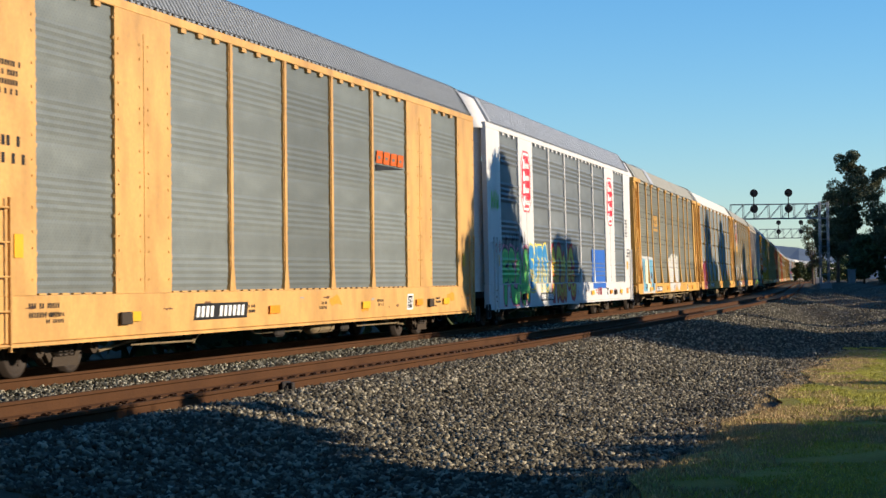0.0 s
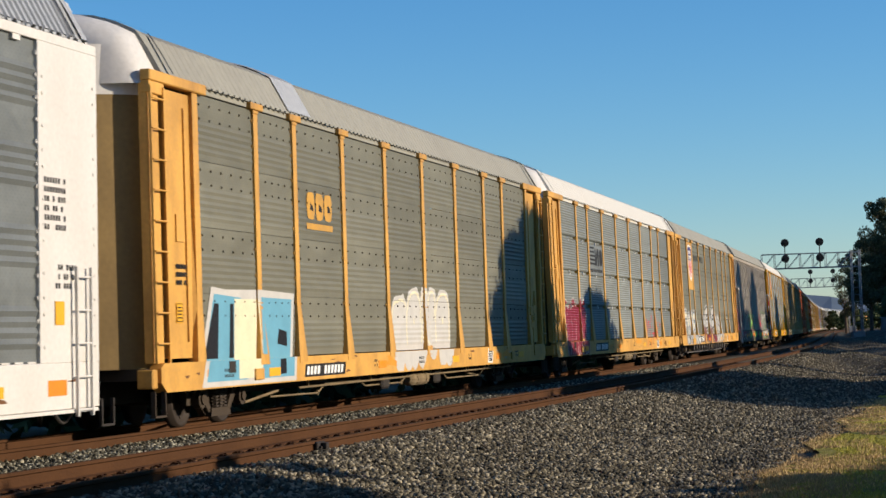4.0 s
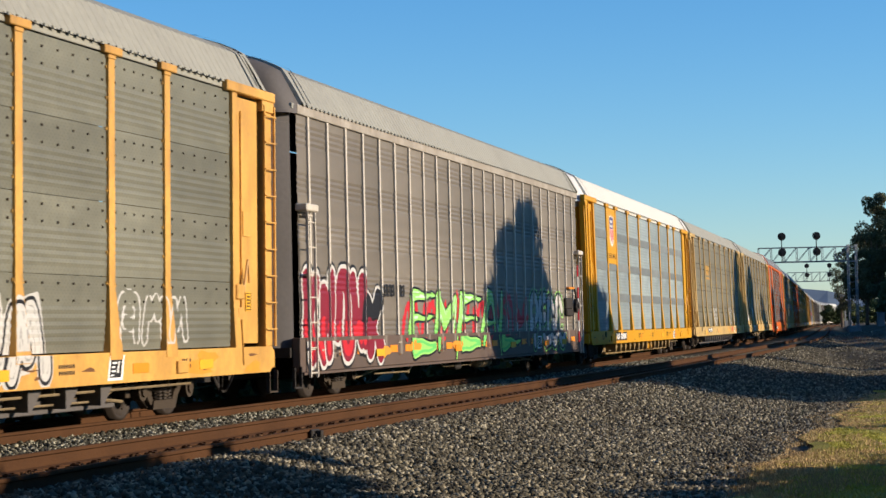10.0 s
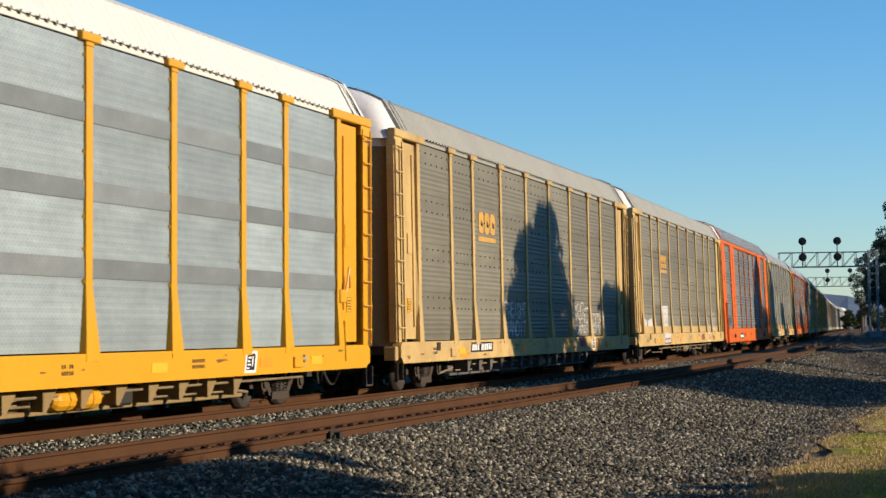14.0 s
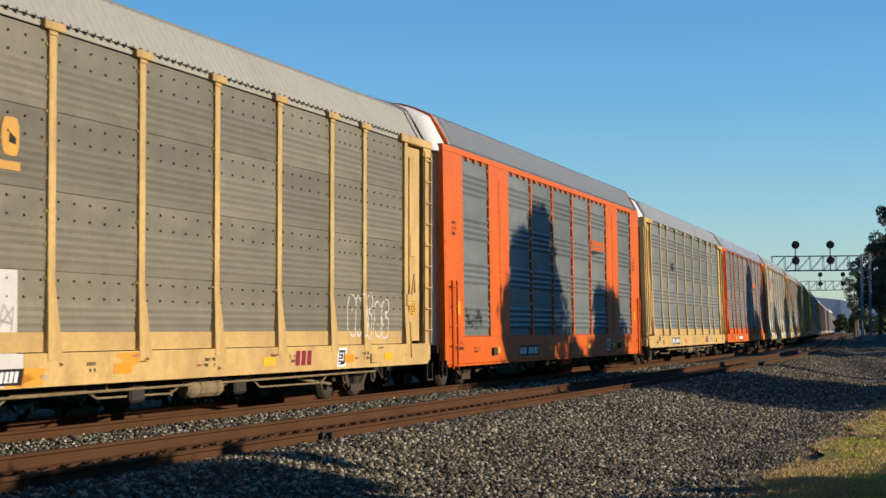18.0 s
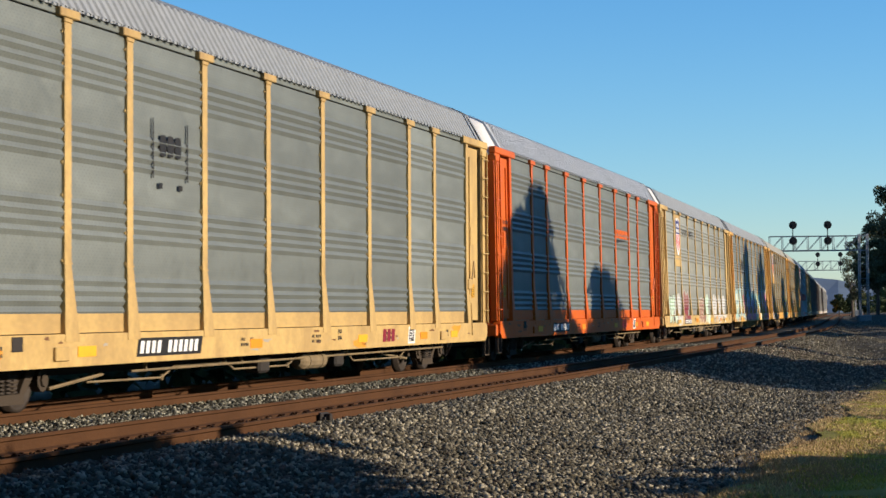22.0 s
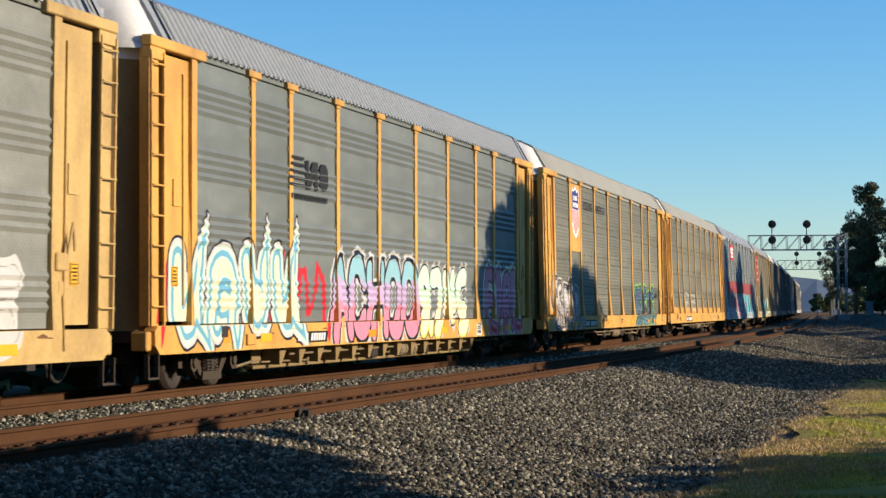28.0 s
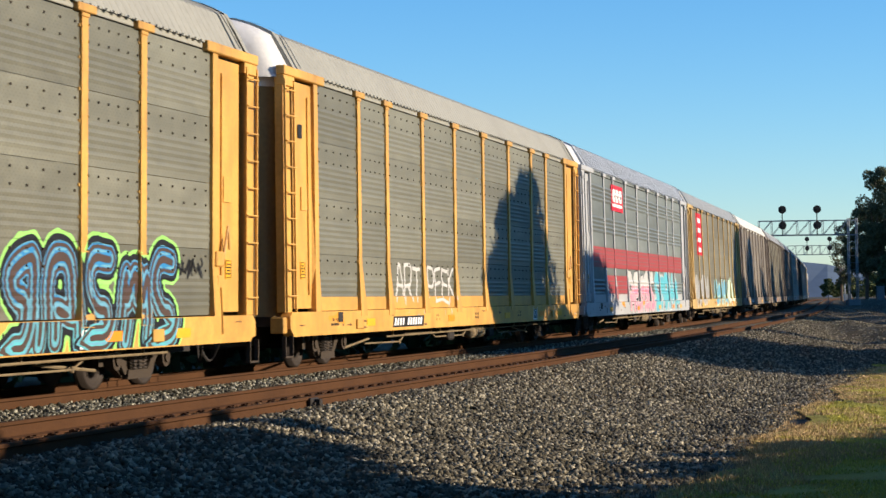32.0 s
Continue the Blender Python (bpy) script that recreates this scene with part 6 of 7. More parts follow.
c = flush_car(9, "orange autorack car with flush grey ribbed panels", "orange", "slate", "grey", 0.0, "white")
number_board(c, -6.05, -3.65, 0.75, 0.25)
wedge_emblem(c, 4.55, 6.85, 3.68, 3.96)
scribble(c, -11.6, -9.9, 1.2, 1.85, "black", 27, "thin black spray tag", 4, 0.03)
stencils(c, -12.8, 3.6, 3, 5, 51)
stencils(c, -12.6, 0.95, 2, 9, 52)
stencils(c, 12.0, 3.6, 4, 6, 53)

c = post_car(10, "faded yellow autorack car with grey ribbed panels", "tan", "steel", "grey", "grouped", 0.43)
block_logo(c, -5.6, 3.62, 0.85, 0.5, BLACK, False)
for sx in (-1, 1):
    drape("emblem_bracket", [[(-5.6 + sx * 0.62, 3.2), (-5.6 + sx * 0.67, 3.2), (-5.6 + sx * 0.67, 4.05), (-5.6 + sx * 0.62, 4.05)]], BLACK, c, 0.002, "black upright bracket line")
    drape("emblem_mark", [[(-5.6 + sx * 0.45, 3.06), (-5.6 + sx * 0.3, 3.06), (-5.6 + sx * 0.3, 3.14), (-5.6 + sx * 0.45, 3.14)]], BLACK, c, 0.002)
number_board(c, -7.0, -4.6)
stencils(c, 2.0, 0.9, 2, 4, 54)

c = post_car(11, "orange autorack car with orange posts and grey ribbed panels", "orange", "steel", "blue", "grouped", 0.20, None, False, "orange", False)
number_board(c, -6.95, -4.5)
wedge_emblem(c, 4.45, 6.8, 3.62, 3.90)
stencils(c, -12.6, 3.4, 2, 5, 55, 0.08, 0.1)

c = post_car(12, "faded yellow autorack car with shield emblem and pale graffiti", "tan", "light", "grey", "grouped", 0.24, 1)
shield(c, -8.06, 4.2, 1.5)
drape("slogan", [word_shape("BUILDING", -6.4, -4.6, 4.3, 4.56, fat=0.004), word_shape("AMERICA", -4.05, -2.3, 4.3, 4.56, fat=0.004)], BLACK, c, 0.001, "black stencilled slogan")
spray_word(c, "bke", -11.9, -9.55, 0.72, 1.95, [("black", 0.03, {}), ("mint", 0.0, {}), ("grey", -0.06, {"ring": 0.02})], 61, "pale grey-green graffiti outlined in black", 0.14)
spray_word(c, "ka", -9.4, -7.7, 0.62, 1.98, [("white", 0.06, {"spike": 0.04})], 81, "solid white graffiti", 0.2)
spray_word(c, "iah", -7.25, -4.7, 0.68, 2.1, [("white", 0.05, {}), ("brown", 0.0, {}), ("maroon", -0.1, {"high": 0.5})], 82, "brown graffiti outlined in white", 0.15)
spray_word(c, "dha", -1.5, 1.1, 0.66, 1.85, [("cream", 0.04, {}), ("brown", 0.0, {}), ("cream", -0.1, {"ring": 0.015})], 83, "brown and cream graffiti", 0.14)
spray_word(c, "kb", 1.3, 3.2, 0.64, 2.05, [("white", 0.04, {}), ("mint", 0.0, {}), ("grey", -0.07, {"ring": 0.015})], 84, "", 0.15)
spray_word(c, "acfb", 5.0, 11.0, 0.66, 1.92, [("white", 0.06, {"spike": 0.05}), ("grey", -0.06, {"ring": 0.015})], 62, "", 0.16)
number_board(c, -7.0, -4.6, 0.77, 0.2)

c = post_car(13, "yellow-posted autorack car covered in large pastel graffiti", "yellow", "steel", "grey", "grouped", 0.20)
striped_logo(c, -6.0, 3.6, 2.2, 0.8, BLACK)
spray_word(c, "dkfd", -13.3, -4.9, 0.7, 2.45, [("red", -0.02, {"spike": 0.16})], 92, "red sprayed clouds", 0.07)
spray_word(c, "caWc", -12.7, -6.5, 0.6, 2.45, [("black", 0.06, {}), ("white", 0.015, {}), ("mint", -0.04, {}), ("sky", -0.16, {"ring": 0.05}), ("cream", -0.24, {"low": 0.25})], 63, "huge mint and white graffiti with a black edge", 0.21, 1, 0.15, edge=0.05, base=0.0014)
spray_word(c, "ACHOO", -4.75, 1.6, 0.6, 2.3, [("white", 0.17, {"spike": 0.1}), ("black", 0.085, {}), ("ice", 0.0, {}), ("lilac", -0.004, {"high": 0.72}), ("pink", -0.004, {"high": 0.44}), ("white", -0.02, {"ring": 0.012, "low": 0.3})], 64, "pink, lilac and pale blue graffiti letters outlined in black", 0.11, edge=0.06)
spray_word(c, "gjfb", 1.6, 6.2, 0.6, 2.22, [("white", 0.1, {"spike": 0.14}), ("black", 0.045, {}), ("mint", 0.0, {}), ("cream", -0.004, {"high": 0.5}), ("yellow", -0.03, {"high": 0.25, "ring": 0.03})], 65, "pale green and cream graffiti", 0.13)
spray_word(c, "EARL", 8.1, 12.1, 0.58, 2.34, [("cream", 0.17, {"spike": 0.05}), ("plum", 0.06, {}), ("pink", 0.0, {}), ("white", -0.03, {"ring": 0.01, "low": 0.2}), ("red", -0.1, {"high": 0.35})], 66, "pink graffiti letters outlined in dark red", 0.092, edge=0.05)
number_board(c, -7.0, -5.2, 0.77, 0.2)

c = post_car(14, "yellow-posted autorack car with shield emblem and blue graffiti", "yellow", "olive", "olive", "flat", 0.77, 1, True)
shield(c, -8.06, 4.2, 1.55)
drape("slogan", [word_shape("BUILDING", -6.4, -4.6, 4.36, 4.64, fat=0.004), word_shape("AMERICA", -4.05, -2.0, 4.36, 4.64, fat=0.004)], BLACK, c, 0.001, "black stencilled slogan")
spray_word(c, "gbkad", -12.2, -7.4, 0.6, 2.2, [("white", 0.13, {}), ("umber", 0.075, {}), ("white", 0.0, {}), ("umber", -0.05, {"ring": 0.03}), ("grey", -0.12, {"high": 0.5})], 66, "black and white interlaced graffiti", 0.13, 1, 0.3, -0.25, edge=0.05)
spray_word(c, "gabkb", 4.8, 10.4, 0.5, 2.15, [("lime", 0.14, {"spike": 0.03}), ("black", 0.085, {}), ("sky", 0.0, {}), ("blue", -0.01, {"low": 0.5}), ("teal", -0.01, {"high": 0.3}), ("umber", -0.055, {"ring": 0.028}), ("sky", -0.11, {"ring": 0.02}), ("umber", -0.15, {})], 67, "blue graffiti with dark inner lines and a pale green edge", 0.13, 2, 0.1, edge=0.06)
scribble(c, 10.4, 11.4, 1.5, 2.0, "black", 28, "", 4, 0.03)
number_board(c, -7.0, -4.7, 0.78, 0.22)

c = post_car(15, "yellow-posted autorack car with plain olive grey panels", "yellow", "olive", "olive", "flat", 0.90, None, True, "end", False)
spray_word(c, "ART", -6.5, -4.45, 1.12, 1.98, [("white", 0.0, {})], 69, "thin white painted letters", 0.045, 0, drip=0.5)
spray_word(c, "PEEK", -3.9, -1.5, 1.12, 1.95, [("white", 0.0, {})], 70, "thin white painted letters", 0.045, 0, drip=0.5)
stencils(c, -12.7, 4.05, 1, 2, 68, 0.22, 0.24)
number_board(c, -7.05, -4.65, 0.77, 0.22)

c = post_car(16, "grey autorack car with a red band and teal graffiti", "silver", "steel", "blue", "grouped", 0.60, None, False, "gap")
band = spray("faded_red_band", (0.30, 0.05, 0.05))
drape("side_band", [[(-11.6, 2.15), (11.6, 2.15), (11.6, 2.8), (-11.6, 2.8)]], band, c, 0.0006, "faded red band")["kind"] = "stuff"
drape("side_band", [[(-8.9, 1.06), (-4.4, 1.06), (-4.4, 1.9), (-8.9, 1.9)]], band, c, 0.0006)["kind"] = "stuff"
block_logo(c, -6.2, 4.5, 2.2, 0.7, WHITE, True, RED)
spray_word(c, "aekgb", -4.2, 2.6, 0.6, 2.2, [("black", 0.07, {}), ("white", 0.03, {}), ("pink", -0.02, {"high": 0.6}), ("white", -0.08, {"ring": 0.02})], 71, "white and pink graffiti outlined in black", 0.13)
spray_word(c, "bkafd", 2.8, 10.0, 0.6, 2.2, [("white", 0.06, {"spike": 0.05}), ("teal", 0.0, {}), ("sky", -0.07, {"ring": 0.03})], 72, "teal graffiti", 0.15)

c = post_car(17, "faded yellow autorack car with a red upright emblem", "tan", "beige", "grey", "flat", 0.60)
drape("emblem_field", [[(-9.6, 3.05), (-7.3, 3.05), (-7.3, 4.98), (-9.6, 4.98)]], RED, c, 0.0, "red upright emblem with white bars")
drape("emblem_bar", [[(-9.2, 3.2 + 0.45 * k), (-7.7, 3.2 + 0.45 * k), (-7.7, 3.4 + 0.45 * k), (-9.2, 3.4 + 0.45 * k)] for k in range(4)], WHITE, c, 0.0014)
spray_word(c, "akgf", -11.2, -5.0, 0.7, 2.1, [("white", 0.06, {"spike": 0.05}), ("grey", 0.0, {})], 73, "grey and white graffiti", 0.14)
spray_word(c, "bkae", -2.0, 4.6, 0.7, 2.0, [("mint", 0.06, {}), ("sky", 0.0, {})], 74, "pale blue graffiti", 0.14)
drape("spray_patch", [blob(7.0, 1.4, 3.2, 1.2, random.Random(9), 20, 0.3, 5)], INK["mint"], c, 0.0)

# cars 18 to 20 in duller taupe: tree shade is put into their paint
REST = [
    (18, "taupe", "taupe", "cream", "taupe-toned autorack car with a cream roof", "flat"),
    (19, "taupe", "beige", "grey", "taupe-toned autorack car in the far part of the train", "flat"),
    (20, "taupe", "taupe", "grey", "dull taupe autorack car far down the train", "flat"),
    (21, "taupe_post", "light", "grey", "pale grey autorack car in the far part of the train", "grouped"),
    (22, "brown", "brown", "grey", "dark brown autorack car in the far part of the train", "flat"),
    (23, "taupe_post", "light", "grey", "tan autorack car near the tail of the train", "flat"),
    (24, "taupe_post", "light", "cream", "pale autorack car near the tail of the train", "flat"),
]
for i, fp, pn, rf, lb, rb in REST:
    c = post_car(i, lb, fp, pn, rf, rb, 0.60)
    number_board(c, -7.0, -4.6)

# small data stencils and worn paint along the sills
WORN = {"rust": spray("rust_wear", (0.15, 0.07, 0.03)), "dust": spray("dusty_wear", (0.34, 0.30, 0.24)), "patch": spray("touch_up_paint", (0.62, 0.27, 0.03))}
for car, i in SILLS:
    rnd = random.Random(i + 200)
    if i < 18:
        for ink, count in (("rust", 14), ("dust", 4), ("patch", 3 if i not in (1, 9, 11) else 0)):
            if not count:
                continue
            spots = []
            for k in range(count):
                wide, high = (rnd.uniform(0.08, 0.4), rnd.uniform(0.02, 0.055)) if ink != "patch" else (rnd.uniform(0.5, 1.1), 0.2)
                spots.append(blob(rnd.uniform(-13, 13), rnd.uniform(0.68, 0.98), wide, high, rnd, 9, 0.6, 3))
            drape("worn_paint", spots, WORN[ink], car, 0.0004, "worn and chipped paint on the sill")
    for k in range(5 if i < 19 else 0):
        x = (-11.2, -3.2, 0.4, 4.9, 9.2)[k] + rnd.uniform(-0.5, 0.5)
        stencils(car, x, 0.84, 2, rnd.randint(4, 8), i * 7 + k, 0.045, 0.05, BLACK if i != 1 else RED)
    if i in (1, 8, 10, 11, 13):
        drape("owner_mark", [[(4.9 + 0.3 * k, 0.70), (5.12 + 0.3 * k, 0.70), (5.17 + 0.3 * k, 0.95), (4.95 + 0.3 * k, 0.95)] for k in range(3)], INK["maroon"], car, 0.0016, "dark red stencilled bars")
    if i < 19:
        x = 6.9 + rnd.uniform(-0.3, 0.3)
        drape("data_plate", [[(x, 0.64), (x + 0.5, 0.64), (x + 0.58, 0.98), (x + 0.08, 0.98)]], WHITE, car, 0.001, "white-edged data plate")
        drape("data_plate_field", [[(x + 0.06, 0.68), (x + 0.44, 0.68), (x + 0.5, 0.94), (x + 0.13, 0.94)]], BLACK, car, 0.0022)
        lines = [[(x + 0.10 + 0.02 * k, 0.70 + 0.055 * k), (x + 0.10 + 0.02 * k + 0.1 + 0.05 * (k % 2), 0.70 + 0.055 * k), (x + 0.11 + 0.02 * k + 0.1 + 0.05 * (k % 2), 0.725 + 0.055 * k), (x + 0.11 + 0.02 * k, 0.725 + 0.055 * k)] for k in range(4)]
        lines.append([(x + 0.31, 0.74), (x + 0.36, 0.74), (x + 0.41, 0.90), (x + 0.36, 0.90)])
        drape("data_lines", lines, WHITE, car, 0.0032)["kind"] = "stuff"

# ================= pusher locomotive at the tail =================


def build_loco():
    loco = tagged(new("locomotive"), "yellow diesel locomotive pushing at the tail of the train", "locomotive")
    Y = PAINT["bright"]
    part("frame", (lambda bm: (bm_box(bm, -11, 11, -1.5, 1.5, 1.1, 1.45, 0.03), bm)[1])(bmesh.new()), STEEL, loco)
    part("fuel_tank", (lambda bm: (bm_box(bm, -3, 3, -1.3, 1.3, 0.35, 1.09, 0.1), bm)[1])(bmesh.new()), STEEL, loco)
    part("hood", (lambda bm: (bm_box(bm, -7, 10.8, -0.95, 0.95, 1.452, 4.3, 0.15), bm)[1])(bmesh.new()), Y, loco)
    part("cab", (lambda bm: (bm_box(bm, -9.2, -7.02, -1.5, 1.5, 1.452, 4.6, 0.15), bm)[1])(bmesh.new()), Y, loco)
    part("nose", (lambda bm: (bm_box(bm, -10.9, -9.22, -0.9, 0.9, 1.452, 3.2, 0.15), bm)[1])(bmesh.new()), Y, loco)
    part("radiator", (lambda bm: (bm_box(bm, 6.0, 10.0, -1.45, 1.45, 3.5, 4.62, 0.1), bm)[1])(bmesh.new()), ROOF["grey"], loco)
    part("cab_window", (lambda bm: (bm_box(bm, -8.7, -7.5, -1.52, -1.502, 3.2, 4.0), bm)[1])(bmesh.new()), BLACK, loco, "dark cab side window")
    for x in (-7.2, 7.2):
        truck = piece("truck", "truck_frame", b_frame, TRUCK, loco, pose(x, 0, 0))
        for dx in (-1.6, 0, 1.6):
            piece("wheelset", "wheelset", b_wheelset, WHEEL, truck, pose(dx, 0, 0.425), "", True)
    CARS.append((loco, -158.76 + 28.6 * 23 + 13.45 - 0.7))
    STYLE[loco] = "loco"
    return loco


loco = build_loco()

# ================= signal bridges =================
MAST = mat("aluminium_mast", (0.24, 0.245, 0.25), 0.5, 0.4, 0.3, 2, 20, 0.05, (0.25, 0.25, 0.25))
TRUSS = mat("grey_truss_paint", (0.20, 0.22, 0.23), 0.6, 0.2, 0.3, 2, 20, 0.05, (0.1, 0.1, 0.1))
SIGNAL = mat("black_signal_paint", (0.012, 0.012, 0.013), 0.6, 0, 0.2, 3, 20, 0.03)
CONCRETE = mat("concrete", (0.30, 0.30, 0.29), 0.85, 0, 0.4, 2, 25, 0.2, (0.16, 0.16, 0.15))


def bm_disc(bm, x, y, z, r, d=0.05, n=20):
    a = [bm.verts.new((x + r * math.cos(2 * math.pi * k / n), y, z + r * math.sin(2 * math.pi * k / n))) for k in range(n)]
    b = [bm.verts.new((v.co.x, y + d, v.co.z)) for v in a]
    bm.faces.new(a)
    bm.faces.new(b[::-1])
    for k in range(n):
        bm.faces.new((a[k], b[k], b[(k + 1) % n], a[(k + 1) % n]))


def signal_bridge(x_left, x_mast, y, z_ground, z_low, z_high, heads, scale=1.0):
    """A cantilevered truss from a pair of masts, with searchlight heads on it."""
    gantry = tagged(new("signal_bridge"), "grey steel cantilever signal bridge over the tracks", "signal bridge", "signal bridges")
    t = 0.055 * scale
    for dx in (0.0, 0.95 * scale):
        for dy in (0.0, 0.9 * scale):
            bm = bmesh.new()
            bm_tube(bm, (x_mast + dx, y + dy, z_ground), (x_mast + dx, y + dy, z_high + 0.25), 0.075 * scale, 8)
            part("mast", bm, MAST, gantry, "pale metal mast")
    for k in range(9):
        z = z_ground + 1 + k * (z_low - z_ground - 1) / 8
        bm = bmesh.new()
        bm_box(bm, x_mast, x_mast + 0.95 * scale, y - 0.02, y + 0.02, z, z + 0.05)
        part("rung", bm, MAST, gantry)
    for dy in (0.0, 0.9 * scale):
        for z in (z_low, z_high):
            bm = bmesh.new()
            bm_box(bm, x_left, x_mast + 0.95 * scale, y + dy - t, y + dy + t, z - t, z + t)
            part("chord", bm, TRUSS, gantry)
        n = 7
        w = (x_mast - x_left) / n
        for k in range(n + 1):
            bm = bmesh.new()
            bm_tube(bm, (x_left + k * w, y + dy, z_low), (x_left + k * w, y + dy, z_high), t * 0.7, 5)
            part("upright", bm, TRUSS, gantry)
            if k < n:
                bm = bmesh.new()
                bm_tube(bm, (x_left + k * w, y + dy, z_low), (x_left + (k + 1) * w, y + dy, z_high), t * 0.6, 5)
                part("brace", bm, TRUSS, gantry)
    bm = bmesh.new()
    bm_box(bm, x_left, x_mast, y + 0.1, y + 0.8 * scale, z_low + 0.06, z_low + 0.10)
    part("walkway", bm, TRUSS, gantry)
    for hx in heads:
        bm = bmesh.new()
        bm_tube(bm, (hx, y - 0.1, z_low), (hx, y - 0.1, z_high + 1.5 * scale), 0.06 * scale, 6)
        mast = part("signal_mast", bm, SIGNAL, gantry)
        for z in (z_high + 1.3 * scale, z_high - 0.55 * scale):
            bm = bmesh.new()
            bm_disc(bm, hx, y - 0.25, z, 0.47 * scale)
            head = part("target", bm, SIGNAL, mast, "round black signal target")
            bm = bmesh.new()
            bm_tube(bm, (hx, y - 0.27, z), (hx, y - 0.62, z + 0.02), 0.13 * scale, 10)
            part("visor", bm, SIGNAL, mast, "black lamp visor")
    bm = bmesh.new()
    bm_box(bm, x_mast - 0.25, x_mast + 1.2 * scale, y - 0.25, y + 1.15, z_ground - 1.6, z_ground + 0.02, 0.04)
    part("footing", bm, CONCRETE, gantry, "concrete footing")
    return gantry


signal_bridge(38.8, 49.25, 240, 0.55, 8.15, 9.85, (41.45, 45.5))
signal_bridge(72.8, 84.2, 415, 1.2, 9.25, 11.1, (76.6, 81.15))

bm = bmesh.new()
bm_box(bm, 54.6, 55.4, 249.6, 250.4, 0.2, 2.05, 0.03)
cabinet = tagged(new("relay_cabinet"), "pale grey metal relay cabinet beside the line", "cabinet")
part("body", bm, MAST, cabinet)
bm = bmesh.new()
bm_box(bm, 54.5, 55.5, 249.5, 250.5, 2.052, 2.14, 0.03)
part("lid", bm, MAST, cabinet)


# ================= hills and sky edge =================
# distance haze is put into the base colour of the hills
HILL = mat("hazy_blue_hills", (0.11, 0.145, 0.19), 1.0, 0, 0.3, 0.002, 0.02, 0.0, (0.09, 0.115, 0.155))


def build_hills(name, dist, base, profile, material):
    """A ridge far off: heights in metres by heading."""
    bm = bmesh.new()
    lo, hi = [], []
    for k in range(141):
        a = -60 + k * 1.0
        r = radians(a)
        h = np.interp(a, [p[0] for p in profile], [p[1] for p in profile]) * (1 + 0.12 * noise.noise(Vector((a * 0.7, dist * 0.01, 0))))
        lo.append(bm.verts.new((math.sin(r) * dist, math.cos(r) * dist, base)))
        hi.append(bm.verts.new((math.sin(r) * (dist + 300), math.cos(r) * (dist + 300), max(base + 1, h))))
    for k in range(140):
        bm.faces.new((lo[k], lo[k + 1], hi[k + 1], hi[k]))
    return tagged(part(name, bm, material), "low hazy blue hills on the horizon", "hills", kind="structure")


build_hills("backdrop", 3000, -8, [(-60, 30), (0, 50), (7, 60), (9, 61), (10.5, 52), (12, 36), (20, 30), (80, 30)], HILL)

# ================= trees =================
BARK = mat("grey_bark", (0.14, 0.11, 0.085), 0.9, 0, 0.5, 2, 20, 0.6, (0.06, 0.05, 0.04))


def leaf_mat(name, colour):
    m = mat(name, colour, 0.75, 0, 0.35, 0.8, 6, 0.0, tuple(c * 0.4 for c in colour))
    n, l = m.node_tree.nodes, m.node_tree.links
    bsdf = n["Principled BSDF"]
    old = bsdf.inputs["Base Color"].links[0].from_socket
    geo = n.new("ShaderNodeNewGeometry")
    mr = n.new("ShaderNodeMapRange")
    mr.inputs["To Min"].default_value, mr.inputs["To Max"].default_value = 0.6, 1.5
    l.new(geo.outputs["Random Per Island"], mr.inputs["Value"])
    sc = n.new("ShaderNodeVectorMath")
    sc.operation = "SCALE"
    l.new(old, sc.inputs[0])
    l.new(mr.outputs[0], sc.inputs["Scale"])
    l.new(sc.outputs[0], bsdf.inputs["Base Color"])
    return m


EUCALYPT = leaf_mat("eucalyptus_leaves", (0.085, 0.09, 0.045))
CYPRESS = leaf_mat("cypress_leaves", (0.035, 0.055, 0.02))
SHRUB = leaf_mat("shrub_leaves", (0.07, 0.085, 0.03))


def leaf_cloud(name, clumps, per, size, material, parent, seed):
    """Many small leaf blades in clumps: (x, y, z, rx, rz)."""
    rs = np.random.RandomState(seed)
    allv = []
    for cx, cy, cz, rx, rz in clumps:
        d = rs.normal(size=(per, 3))
        d /= np.linalg.norm(d, axis=1)[:, None]
        r = rs.uniform(0.25, 1.0, (per, 1)) ** 0.45 * rs.uniform(0.8, 1.12, (per, 1))
        c = np.array([cx, cy, cz]) + d * r * np.array([rx, rx, rz])
        a = rs.normal(size=(per, 3))
        a /= np.linalg.norm(a, axis=1)[:, None]
        b = np.cross(a, rs.normal(size=(per, 3)))
        b /= np.linalg.norm(b, axis=1)[:, None]
        L = size * rs.uniform(0.6, 1.4, (per, 1))
        allv.append(np.stack([c - a * L, c + b * L * 0.45, c + a * L, c - b * L * 0.45], 1).reshape(-1, 3))
    v = np.concatenate(allv)
    me = bpy.data.meshes.new(name)
    nq = len(v) // 4
    me.vertices.add(len(v))
    me.vertices.foreach_set("co", v.ravel())
    me.loops.add(nq * 4)
    me.loops.foreach_set("vertex_index", np.arange(nq * 4))
    me.polygons.add(nq)
    me.polygons.foreach_set("loop_start", np.arange(nq) * 4)
    me.update(calc_edges=True)
    me.materials.append(material)
    ob = new(name, me)
    ob.parent = parent
    return ob


